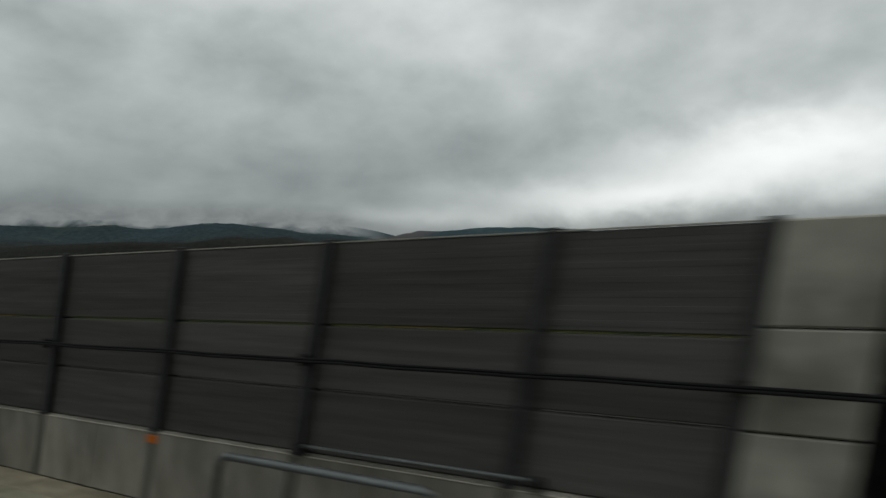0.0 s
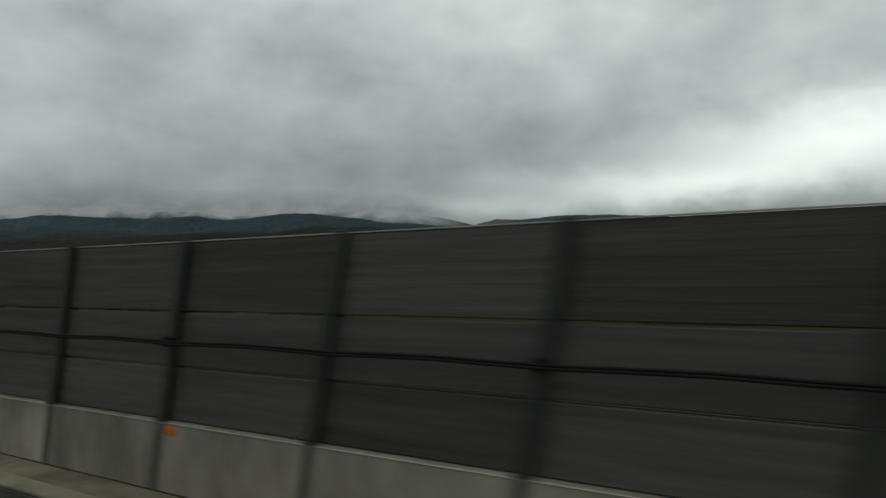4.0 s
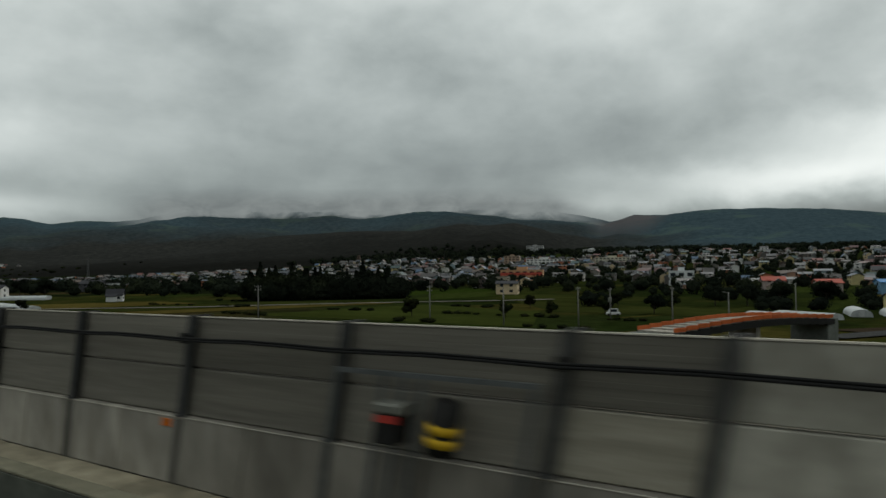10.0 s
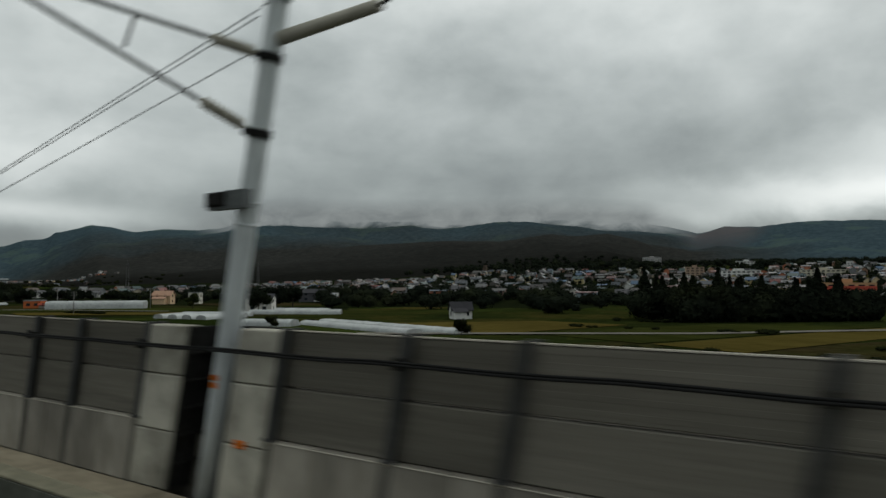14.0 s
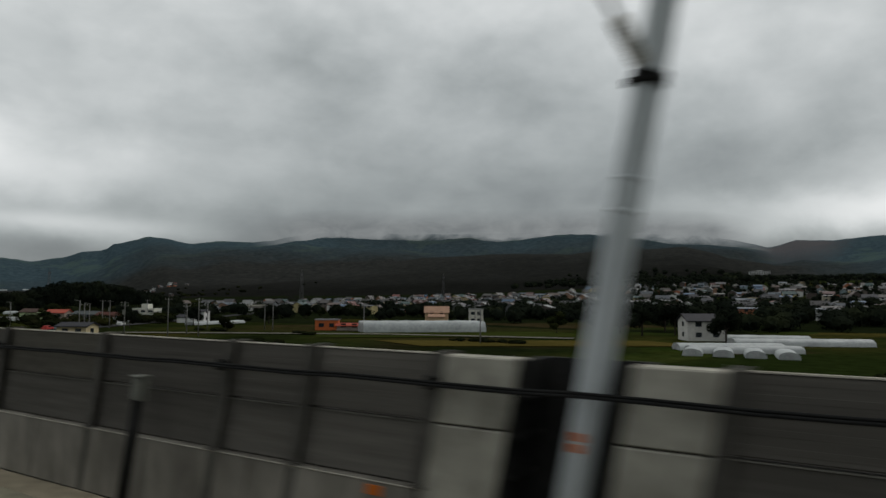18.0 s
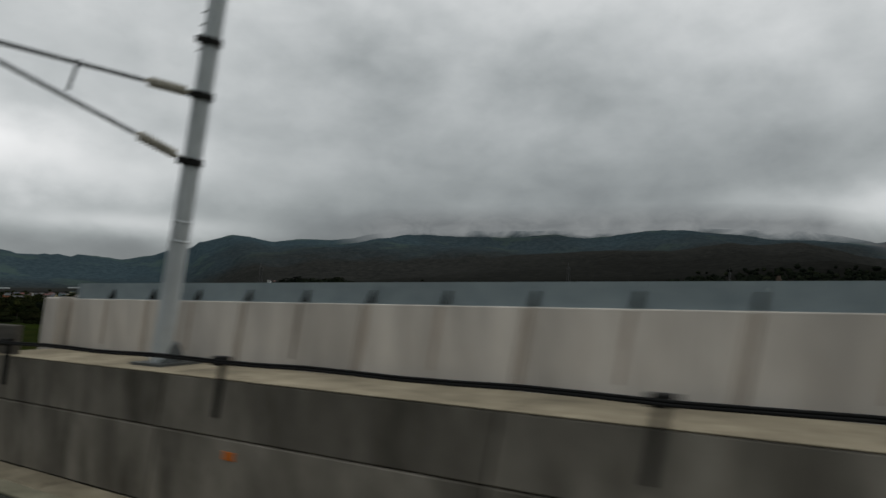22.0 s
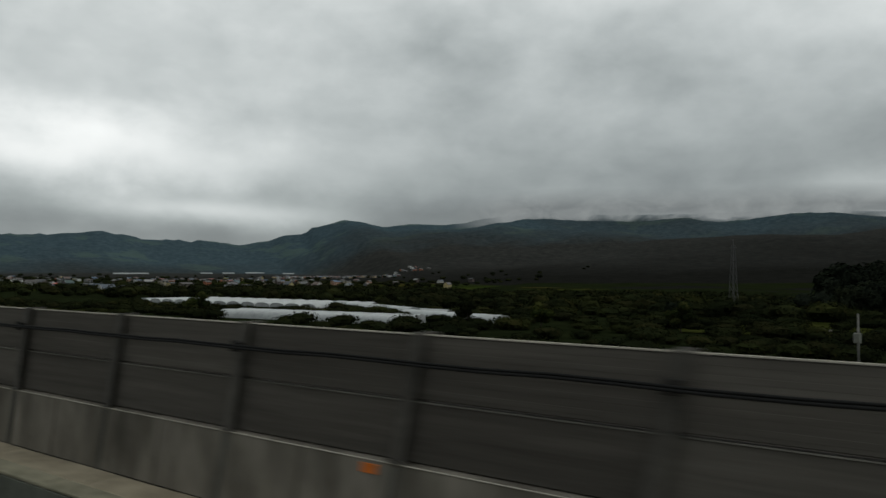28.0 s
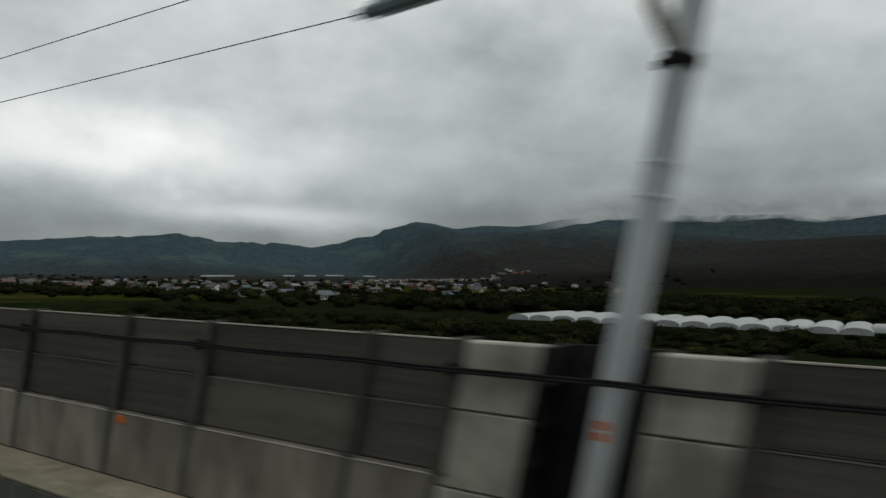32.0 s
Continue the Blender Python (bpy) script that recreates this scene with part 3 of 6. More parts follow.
def ribbed(y0, y1, z0, z1, ribs, lip=False):
    """A panel with its ribs; a lower panel may carry a thin pale lip along its top edge."""
    bm = block(0.05, 0.15, y0, y1, z0, z1, lean=LEAN, chamfer=0.012)
    if lip:
        # the lip's pale colour stands in for a skylight highlight
        n = len(bm.faces)
        box(bm, 0.038, 0.052, y0 + 0.01, y1 - 0.01, z1 - 0.006, z1 + 0.003, lean=LEAN)
        bm.faces.ensure_lookup_table()
        for f in bm.faces[n:]:
            f.material_index = 1
    for i in range(ribs):
        z = z0 + (z1 - z0) * (i + 0.6) / ribs
        box(bm, 0.0485, 0.051, y0 + 0.02, y1 - 0.02, z - 0.022, z + 0.022, lean=LEAN, chamfer=0.0012)
    return bm


def post_mesh(top, foot):
    bm = block(-0.035, -0.015, -0.055, 0.055, foot, top, lean=LEAN, chamfer=0.004)
    box(bm, -0.015, 0.16, -0.008, 0.008, foot, top, lean=LEAN)
    box(bm, 0.16, 0.175, -0.055, 0.055, foot, top, lean=LEAN)
    box(bm, -0.05, 0.0, -0.075, 0.075, foot, foot + 0.03, lean=LEAN)
    return bm


def bracket_mesh():
    bm = block(-0.10, -0.035, -0.035, 0.035, -0.70, -0.64, lean=LEAN, chamfer=0.01)
    box(bm, -0.125, -0.095, -0.045, 0.045, -0.725, -0.615, lean=LEAN, chamfer=0.008)
    return bm


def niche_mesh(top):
    """The near-black lining of the recess that a mast stands in, with its stiffening ribs."""
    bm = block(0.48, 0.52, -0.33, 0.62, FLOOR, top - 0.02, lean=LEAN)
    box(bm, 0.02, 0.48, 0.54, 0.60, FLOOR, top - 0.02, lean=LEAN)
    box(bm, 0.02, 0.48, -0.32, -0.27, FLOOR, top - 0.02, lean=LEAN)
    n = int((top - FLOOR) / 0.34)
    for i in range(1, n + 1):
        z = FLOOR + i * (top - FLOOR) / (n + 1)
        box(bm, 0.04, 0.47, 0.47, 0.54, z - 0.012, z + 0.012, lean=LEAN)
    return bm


def parapet_mesh(w, foot):
    """A parapet block with a rounded top edge and a shallow groove at mid length."""
    bm = block(-0.03, 0.26, -w / 2 + 0.008, -0.01, FLOOR, foot, lean=LEAN, chamfer=0.014)
    box(bm, -0.03, 0.26, 0.01, w / 2 - 0.008, FLOOR, foot, lean=LEAN, chamfer=0.014)
    box(bm, -0.015, 0.25, -0.01, 0.01, FLOOR, foot - 0.004, lean=LEAN)
    if foot > -1.5:
        box(bm, -0.036, -0.03, -w / 2 + 0.06, w / 2 - 0.06, -1.56, -1.545, lean=LEAN)
    n = len(bm.faces)
    for y0, y1 in ((-w / 2 + 0.01, -w / 2 + 0.055), (w / 2 - 0.055, w / 2 - 0.01)):
        box(bm, -0.034, -0.03, y0, y1, FLOOR, foot - 0.03, lean=LEAN)
    bm.faces.ensure_lookup_table()
    for f in bm.faces[n:]:
        f.material_index = 1
    # pale strip: sky light along the top edge put into colour
    n = len(bm.faces)
    box(bm, -0.038, -0.03, -w / 2 + 0.01, w / 2 - 0.01, foot - 0.012, foot - 0.002, lean=LEAN, chamfer=0.003)
    bm.faces.ensure_lookup_table()
    for f in bm.faces[n:]:
        f.material_index = 2
    return bm


def coping(section, a, b, high):
    """The pale edge along the top of a stretch of panels."""
    n = max(2, int((b - a) / 3))
    verts, faces = [], []
    inv = section.matrix_basis.inverted()
    for i in range(n + 1):
        s = a + (b - a) * i / n - LEAN * (high - TOP)
        verts += [inv @ line(s, DB + x, z) for x, z in ((0.042, high - 0.008), (0.042, high + 0.003), (0.075, high + 0.003), (0.075, high - 0.008))]
    for i in range(n):
        for j in range(4):
            p, q = i * 4 + j, i * 4 + (j + 1) % 4
            faces.append((p, q, q + 4, p + 4))
    me = bpy.data.meshes.new("coping")
    me.from_pydata(verts, [], faces)
    shared("coping", me, M_COPING, section)


def pale_column(section, s, w, top, name="pale_panel"):
    """Pale precast pieces one over the other, from the walkway to the top."""
    cuts = [FLOOR, -1.62, -1.0, TOP] if not tall(s) else [FLOOR, -1.55, -0.95, -0.3, top]
    for z0, z1 in zip(cuts, cuts[1:]):
        me = cached((name, round(w, 2), z0, z1), lambda: block(-0.03, 0.17, -w / 2, w / 2, z0 + 0.006, z1 - 0.006, lean=LEAN, chamfer=0.012))
        shared(name, me, M_PALE, section, "", section.matrix_basis.inverted() @ at_line(s, DB))


def recess(section, a, b):
    """A pale wall set back between two pillars, where a cabinet stands."""
    def piece(name, s0, s1, x0, x1, z0, z1, mat):
        s = (s0 + s1) / 2
        inv = section.matrix_basis.inverted() @ at_line(s, DB)
        part(name, block(x0, x1, s0 - s + 0.005, s1 - s - 0.005, z0 + 0.005, z1 - 0.005, lean=LEAN, chamfer=0.01), mat, section, "", inv)
    left, right = b - 0.77, a + 1.35
    for z0, z1 in ((FLOOR, -1.62), (-1.62, -0.85), (-0.85, TOP)):
        piece("pale_panel", a + 0.02, right, -0.03, 0.5, z0, z1, M_PALE)
        piece("pale_panel", left, b - 0.02, -0.03, 0.5, z0, z1, M_PALE)
    for z0, z1 in ((FLOOR, -1.45), (-1.45, -0.75), (-0.75, TOP)):
        for k in range(3):
            w = (left - right) / 3
            piece("back_panel", right + w * k, right + w * (k + 1), 0.33, 0.5, z0, z1, M_PALE)
    piece("coping", right, left, 0.0, 0.5, TOP, TOP + 0.012, M_COPING)
    for s in (a + 0.55, a + 3.1, b - 0.35):
        inv = section.matrix_basis.inverted() @ at_line(s, DB)
        part("cable_bracket", block(-0.13, -0.03, -0.05, 0.05, -0.74, -0.60, lean=LEAN, chamfer=0.01), M_DARK, section, "", inv)
        part("bracket_arm", block(-0.05, -0.02, -0.45, 0.0, -0.60, -0.575, lean=LEAN), M_ARM, section, "", inv)


def bay(section, a, b, pale=False):
    """Panels, coping and parapet between the posts at a and b."""
    w, s = b - a, (a + b) / 2
    inv = section.matrix_basis.inverted() @ at_line(s, DB)
    k = round(w, 2)
    h = w / 2 - 0.012
    foot = -1.21 if 168 < s < 195.6 or 1133 < s < 1146 else -1.53
    high = HIGH if tall(s) else TOP
    zone = 0 if s < 204 else 1 if s < 620 or 795 < s < 830 else 2 if s < 925 else 3
    mat = M_PALE if pale else (M_PANEL_A, M_PANEL_C, M_PANEL_B, M_PANEL)[zone]
    tag = "pale" if pale else ("tall", "light", "grey", "dark")[zone]
    if tall(s):
        spans = [(-0.37, HIGH, 7), (-0.95, -0.37, 0), (foot, -0.95, 0)]
    else:
        spans = [(-1.0, TOP, 5), (foot, -1.0, 0)]
    for z0, z1, ribs in spans:
        me = cached(("panel", k, z0, z1, tag), lambda: ribbed(-h, h, z0 + 0.006, z1 - 0.012, 0 if pale else ribs, z1 == -1.0 and zone > 1), mat, M_LIP)
        marked = any(abs(s - p) < 0.9 for p in WORN) and z1 < -0.9 or any(abs(s - p) < 0.5 for p in WORN_TOP) and z1 > -0.9
        worn = not pale and (marked or hash01(s * 7.3 + z0) > 0.965)
        faded = M_WORN if zone == 1 and marked else M_MID
        if worn:
            me = cached(("worn_panel", k, z0, z1, zone, faded.name), lambda: ribbed(-h, h, z0 + 0.006, z1 - 0.012, ribs, z1 == -1.0 and zone > 1), faded, M_LIP)
        shared("panel", me, faded if worn else mat, section, "paler worn panel" if worn else "", inv)
    darker_stretch = s > 985
    me = cached(("parapet_block", k, foot, darker_stretch), lambda: parapet_mesh(w, foot), M_PARAPET_B if darker_stretch else M_PARAPET, M_JOINT, M_COPING)
    shared("parapet_block", me, None, section, "", inv)


def post(section, s, bracket=True):
    high = HIGH if tall(s) else TOP
    foot = -1.21 if 168 < s < 195.6 or 1133 < s < 1146 else -1.53
    inv = section.matrix_basis.inverted() @ at_line(s, DB)
    shared("post", cached(("post", high, foot, s > 620), lambda: post_mesh(high + 0.02, foot)), M_POST_B if s > 620 else M_POST, section, "", inv)
    if bracket:
        shared("cable_bracket", cached(("bracket",), bracket_mesh), M_DARK, section, "", inv)


def slab_row(x0, x1, n):
    """A row of cover slabs with open joints."""
    bm = bmesh.new()
    for i in range(n):
        a, b = -2.15 + 4.3 * i / n, -2.15 + 4.3 * (i + 1) / n
        box(bm, x0, x1, a + 0.008, b - 0.008, FLOOR - 0.04, FLOOR + 0.004 * (i % 2), chamfer=0.01)
    return bm


def build_barrier():
    for m0, m1 in zip(MASTS, MASTS[1:]):
        section = thing("noise_barrier", "dark grey concrete panel noise barrier on a pale parapet", kind="structure", at=at_line(m0 + 1.25, DB))
        high = HIGH if tall(m0) else TOP
        # niche round the mast at m0
        if not BRIDGE[0] < m0 < BRIDGE[1]:
            pale_column(section, m0 + 0.90, 0.66, high)
            pale_column(section, m0 - 0.60, 0.60, HIGH if tall(m0 - 1) else TOP)
            shared("niche_lining", cached(("niche", high), lambda: niche_mesh(high)), M_DARK, section, "near-black ribbed lining", section.matrix_basis.inverted() @ at_line(m0, DB))
        known = sorted(p for p in POSTS if m0 + 1.3 < p < m1 - 1.0)
        marks = [m0 + 1.25] + known + [m1 - 0.95]
        full = [marks[0]]
        for a, b in zip(marks, marks[1:]):
            wall = any(abs(a - w0) < 0.01 and abs(b - w1) < 0.01 for w0, w1 in WALLS)
            n = 1 if wall else max(1, round((b - a) / 2.15))
            full += [a + (b - a) * i / n for i in range(1, n + 1)]
        for i, p in enumerate(full):
            if not BRIDGE[0] < p < BRIDGE[1]:
                post(section, p, i % 2 == 0)
        if full[0] > BRIDGE[1] or full[-1] < BRIDGE[0]:
            coping(section, full[0], full[-1], HIGH if tall(full[0] + 1) else TOP)
        elif full[0] < BRIDGE[0]:
            coping(section, full[0], BRIDGE[0], TOP)
        else:
            coping(section, BRIDGE[1], full[-1], TOP)
        for a, b in zip(full, full[1:]):
            s = (a + b) / 2
            if BRIDGE[0] < s < BRIDGE[1]:
                continue
            if b - a > 5:
                recess(section, a, b)
            elif b - a > 3:
                n = 4
                for i in range(n):
                    w = (b - a) / n
                    pale_column(section, a + w * (i + 0.5), w - 0.012, TOP)
            else:
                bay(section, a, b, any(abs(a - p) < 0.01 for p in PALE_BAYS))
    # slabs of the walkway
    for i in range(int((S1 - S0 - 60) / 4.3)):
        s = S0 + 30 + i * 4.3
        holder = WALK[min(int(i / 20), len(WALK) - 1)]
        inv = holder.matrix_basis.inverted() @ at_line(s, DB)
        darker_stretch = s < 440
        shared("walkway_slab", cached(("walkway_slab", darker_stretch), lambda: slab_row(-0.45, -0.036, 4)), M_WALK_DARK if darker_stretch else M_WALK, holder, "", inv)
        shared("edge_slab", cached(("edge_slab",), lambda: slab_row(-0.705, -0.458, 3)), M_EDGE, holder, "", inv)


WALK = [thing("walkway", "pale concrete walkway slabs along the parapet", kind="structure", at=at_line(S0 + 30 + i * 86, DB)) for i in range(15)]
build_barrier()


# ---- the wall over the bridge ----
def build_bridge_walls():
    b0, b1 = BRIDGE
    low = thing("bridge_parapet", "low grey concrete parapet with a broad ledge", kind="structure", at=at_line(b0, DB))
    n = 7
    for i in range(n):
        s, w = b0 + (b1 - b0) * (i + 0.5) / n, (b1 - b0) / n
        inv = low.matrix_basis.inverted() @ at_line(s, DB)
        for z0, z1 in ((FLOOR, -1.45), (-1.45, -0.87)):
            me = cached(("bridge_block", z0, round(w, 2)), lambda: block(-0.03, 0.9, -w / 2 + 0.006, w / 2 - 0.006, z0 + 0.004, z1 - 0.004, lean=LEAN, chamfer=0.014))
            shared("parapet_block", me, M_PARAPET_B, low, "", inv)
        me = cached(("ledge", round(w, 2)), lambda: block(-0.03, 0.95, -w / 2, w / 2, -0.872, -0.86, lean=LEAN, chamfer=0.004))
        shared("ledge", me, M_WALK, low, "", inv)
    for s in (830.6, 835.0, 839.3, 843.67, 848.23, 852.59, 856.9):
        bm = block(-0.06, -0.03, -0.03, 0.03, -1.25, -0.7, lean=LEAN)
        box(bm, -0.13, -0.03, -0.09, 0.09, -0.72, -0.63, lean=LEAN, chamfer=0.01)
        part("cable_bracket", bm, M_DARK, low, "", low.matrix_basis.inverted() @ at_line(s, DB))
    far = thing("bridge_screen", "beige concrete wall topped with blue-grey metal sheets", kind="structure", at=at_line(b0, 5.8))
    n = 24
    for i in range(n):
        s, w = b0 + 5.4 + (b1 - b0 - 5.4) * (i + 0.5) / n, (b1 - b0 - 5.4) / n
        inv = far.matrix_basis.inverted() @ at_line(s, 5.8)
        if i % 2 == 0:
            def beige():
                """A wall panel with rust runs below the stays of the sheets above it."""
                bm = block(0, 0.12, -w / 2 + 0.006, w * 1.5 - 0.006, -1.3, -0.10, lean=LEAN, chamfer=0.01)
                count = len(bm.faces)
                for y, wide, foot in ((-w / 2 + 0.03, 0.030, -1.2), (w / 2 - 0.01, 0.045, -0.75), (w / 2 + 0.03, 0.02, -0.45), (w * 1.5 - 0.04, 0.028, -1.28)):
                    box(bm, -0.003, 0.01, y, y + wide, foot, -0.12, lean=LEAN)
                bm.faces.ensure_lookup_table()
                for f in bm.faces[count:]:
                    f.material_index = 1
                return bm
            shared("wall_panel", cached(("beige_panel",), beige, M_BEIGE, M_RUNS), None, far, "", inv)
        me = cached(("steel_sheet",), lambda: block(0.08, 0.10, -w / 2 + 0.004, w / 2 - 0.004, -0.10, 0.135, lean=LEAN))
        shared("metal_sheet", me, M_STEELTOP, far, "", inv)
        bm_key = ("sheet_stay",)

        def stay():
            bm = bmesh.new()
            pts = [(0.0, -0.02, -0.09), (0.08, -0.02, -0.09), (0.08, -0.02, 0.05), (0.0, 0.02, -0.09), (0.08, 0.02, -0.09), (0.08, 0.02, 0.05)]
            v = [bm.verts.new(leaned(p)) for p in pts]
            for f in ((0, 1, 2), (5, 4, 3), (0, 3, 4, 1), (1, 4, 5, 2), (2, 5, 3, 0)):
                bm.faces.new([v[k] for k in f])
            return bm
        shared("stay", cached(bm_key, stay), M_DARK, far, "", far.matrix_basis.inverted() @ at_line(s - w / 2, 5.8))
    bm = block(0.0, 0.4, -0.2, 0.2, -1.3, -0.08, lean=LEAN, chamfer=0.02)
    part("end_block", bm, M_BEIGE, far, "", far.matrix_basis.inverted() @ at_line(b1 + 0.2, 5.6))


build_bridge_walls()


# ---- trackside things ----
def wire(bm, a, b, r, sag=0.0, n=10):
    a, b = Vector(a), Vector(b)
    pts = [a.lerp(b, i / n) - Vector((0, 0, sag * 4 * (i / n) * (1 - i / n))) for i in range(n + 1)]
    return tube(bm, pts, r, 5)


def build_cables():
    for i in range(len(MASTS) - 1):
        a, b = MASTS[i] - 0.02, MASTS[i + 1] - 0.02
        cable = thing("trackside_cable", "pair of black cables slung along the barrier", "cable", "trackside cables", at=at_line(a, DB))
        n = max(6, round((b - a) / 2.15))
        for k, dz in enumerate((0.0, -0.023)):
            bm = bmesh.new()
            pts = []
            for j in range(n * 4 + 1):
                s = a + (b - a) * j / (n * 4)
                droop = 0.012 * math.sin(math.pi * (j % 4) / 4) * (1 + 0.5 * math.sin(j * 1.7 + i))
                p = line(s - LEAN * (-0.66 - TOP), DB - 0.14 - 0.008 * k, -0.652 + dz - droop)
                pts.append(cable.matrix_basis.inverted() @ p)
            tube(bm, pts, 0.0135, 5)
            part("strand", bm, M_CABLE, cable, "", None, True)


def mast_template():
    mast = thing("catenary_mast", "galvanised steel catenary mast with cantilever arms", "mast", "catenary masts")
    out = 0.10

    def P(x, y, z):
        return leaned((x, y, z))
    bm = pipe([P(out, 0, z) for z in (FLOOR, -1, 0, 1, 2, 3, 4, 5.2)], 0.116, 16, 0.104)
    for z in (0.62, 0.85):
        tube(bm, [P(out, 0, z - 0.012), P(out, 0, z + 0.012)], 0.1155, 16)
    part("tube", bm, M_ZINC, mast, "", None, True)
    for z in (1.55, 2.32, 2.95):
        bm = pipe([P(out, 0, z - 0.045), P(out, 0, z + 0.045)], 0.128, 16)
        box(bm, out - 0.19, out - 0.08, -0.04 - LEAN * (z - TOP), 0.04 - LEAN * (z - TOP), z - 0.035, z + 0.035)
        box(bm, out - 0.02, out + 0.02, 0.10 - LEAN * (z - TOP), 0.17 - LEAN * (z - TOP), z - 0.03, z + 0.03)
        part("clamp", bm, M_DARK, mast)
    for z0, slope in ((1.58, 0.28), (2.33, -0.03)):
        def Q(x, dz=0.0):
            z = z0 + slope * (out - 0.15 - x) + dz
            y = -LEAN * (z0 - TOP)
            return (x, y, z)
        arm = part("arm", pipe([Q(-0.66), Q(-2.6)], 0.024, 8), M_ARM, mast, "", None, True)
        bm = pipe([Q(out - 0.15), Q(-0.68)], 0.02, 8)
        for k in range(9):
            x = -0.16 - k * 0.052
            tube(bm, [Q(x + 0.011), Q(x - 0.011)], 0.058, 10)
        part("insulator", bm, M_INSUL, arm, "beige ribbed insulator", None, False)
    part("brace", pipe([(-1.32, -LEAN * 2.2, 2.36), (-1.42, -LEAN * 2.2, 2.02)], 0.018, 6), M_ARM, mast)
    bm = pipe([P(out + 0.02, 0.13, 2.9), P(out + 0.02, 0.13, 4.4)], 0.035, 8)
    for z in (2.95, 3.1, 3.25, 3.4, 3.7):
        tube(bm, [P(out + 0.02, 0.10, z), P(out + 0.02, 0.26, z - 0.04)], 0.012, 5)
    part("step_bar", bm, M_DARK, mast)
    for z in (-0.98, -1.06):
        part("number_plate", block(out - 0.118, out - 0.104, -0.045 - LEAN * (z - TOP), 0.045 - LEAN * (z - TOP), z - 0.03, z + 0.03, chamfer=0.004), M_ORANGE, mast, "orange plate with dark bars")
    return mast


def build_masts():
    mast = mast_template()
    first = True
    for s in MASTS:
        if BRIDGE[0] < s < BRIDGE[1]:
            continue
        at = at_line(s, DB)
        if first:
            mast.matrix_basis = at
            first = False
        else:
            copy_thing(mast, at)
    other = copy_thing(mast, at_line(854.3, DB + 0.35))
    tagged(other, "galvanised steel catenary mast with a flared foot on a ledge")
    bm = pipe([leaned((0.2, 0, -0.86)), leaned((0.2, 0, -0.6))], 0.22, 12, 0.11)
    box(bm, -0.1, 0.5, -0.3 + 0.08, 0.3 + 0.08, -0.86, -0.83)
    part("flared_foot", bm, M_ARM, other)


def hoop(s0, s1):
    """A pipe guard frame on the walkway's edge and the rail behind it on the parapet."""
    s0, s1 = s0 - 0.17, s1 - 0.17
    w = s1 - s0
    top, x = -1.53, -0.38
    rail = thing("guard_frame", "grey steel pipe guard frame on the walkway", "railing", "guard frames", at=at_line((s0 + s1) / 2, DB))
    r, pts = 0.09, []
    a, b = -w / 2, w / 2
    pts = [leaned((x, a, FLOOR)), leaned((x, a, top - r)), leaned((x, a + r * 0.3, top - r * 0.3)), leaned((x, a + r, top)), leaned((x, b - r, top)), leaned((x, b - r * 0.3, top - r * 0.3)),
           leaned((x, b, top - r)), leaned((x, b, FLOOR))]
    part("pipe_hoop", pipe(pts, 0.037, 10), M_RAIL, rail, "", None, True)
    for k in (1, 2):
        y = a + w * k / 3
        part("bar", pipe([leaned((x, y, FLOOR)), leaned((x, y, top))], 0.013, 6), M_RAIL, rail, "", None, True)
    hand = thing("parapet_handrail", "thin grey handrail along the parapet top", "railing", "parapet handrails", at=at_line((s0 + s1) / 2 - 0.65, DB))
    part("rail", pipe([leaned((-0.06, a, -1.44)), leaned((-0.06, b, -1.44))], 0.018, 8), M_RAIL, hand, "", None, True)
    for y in (a, b):
        part("rail_foot", block(-0.09, 0.0, y - 0.03 + 0.2, y + 0.03 + 0.2, -1.53, -1.42), M_DARK, hand)


def signal_box(s):
    """A grey junction box on a dark post in front of the parapet."""
    b = thing("junction_box_post", "small grey junction box on a dark post", "junction box", "junction box posts", at=at_line(s, DB - 0.22))
    part("stem", pipe([leaned((0, 0, FLOOR)), leaned((0, 0, -1.08))], 0.058, 8), M_DARK, b, "", None, True)
    part("foot", block(-0.08, 0.08, -0.08 + 0.36, 0.08 + 0.36, FLOOR, FLOOR + 0.03), M_DARK, b)
    body = part("housing", block(-0.06, 0.06, -0.072, 0.072, -1.10, -0.85, lean=LEAN, chamfer=0.02), M_BOX, b)
    part("cover_plate", block(-0.056, -0.05, -0.035, 0.035, -1.03, -0.92, lean=LEAN), M_RAIL, body)
    part("hood", block(-0.075, 0.07, -0.082, 0.082, -0.855, -0.835, lean=LEAN, chamfer=0.008), M_BOX, body)


def marker(s, z=-1.61):
    m = thing("distance_marker", "small orange plate fixed to the parapet", "marker", "distance markers", at=at_line(s, DB))
    part("plate", block(-0.046, -0.032, -0.075, 0.075, z - 0.042, z + 0.042, lean=LEAN, chamfer=0.004), M_ORANGE, m)


MARKERS = [6.17, 44.5, 83.2, 194.9, 201.8, 235.05, 255.25, 275.5, 316.27, 350.1, 391.5, 426.1, 433.1, 467.7, 509.95, 544.8, 580.7, 588.0, 696.4, 740.4, 777.5, 814.7,
           852.3, 890.1, 928.3, 966.8, 1005.7, 1122.9, 1157.6, 1164.7, 1198.2, 1239.1]


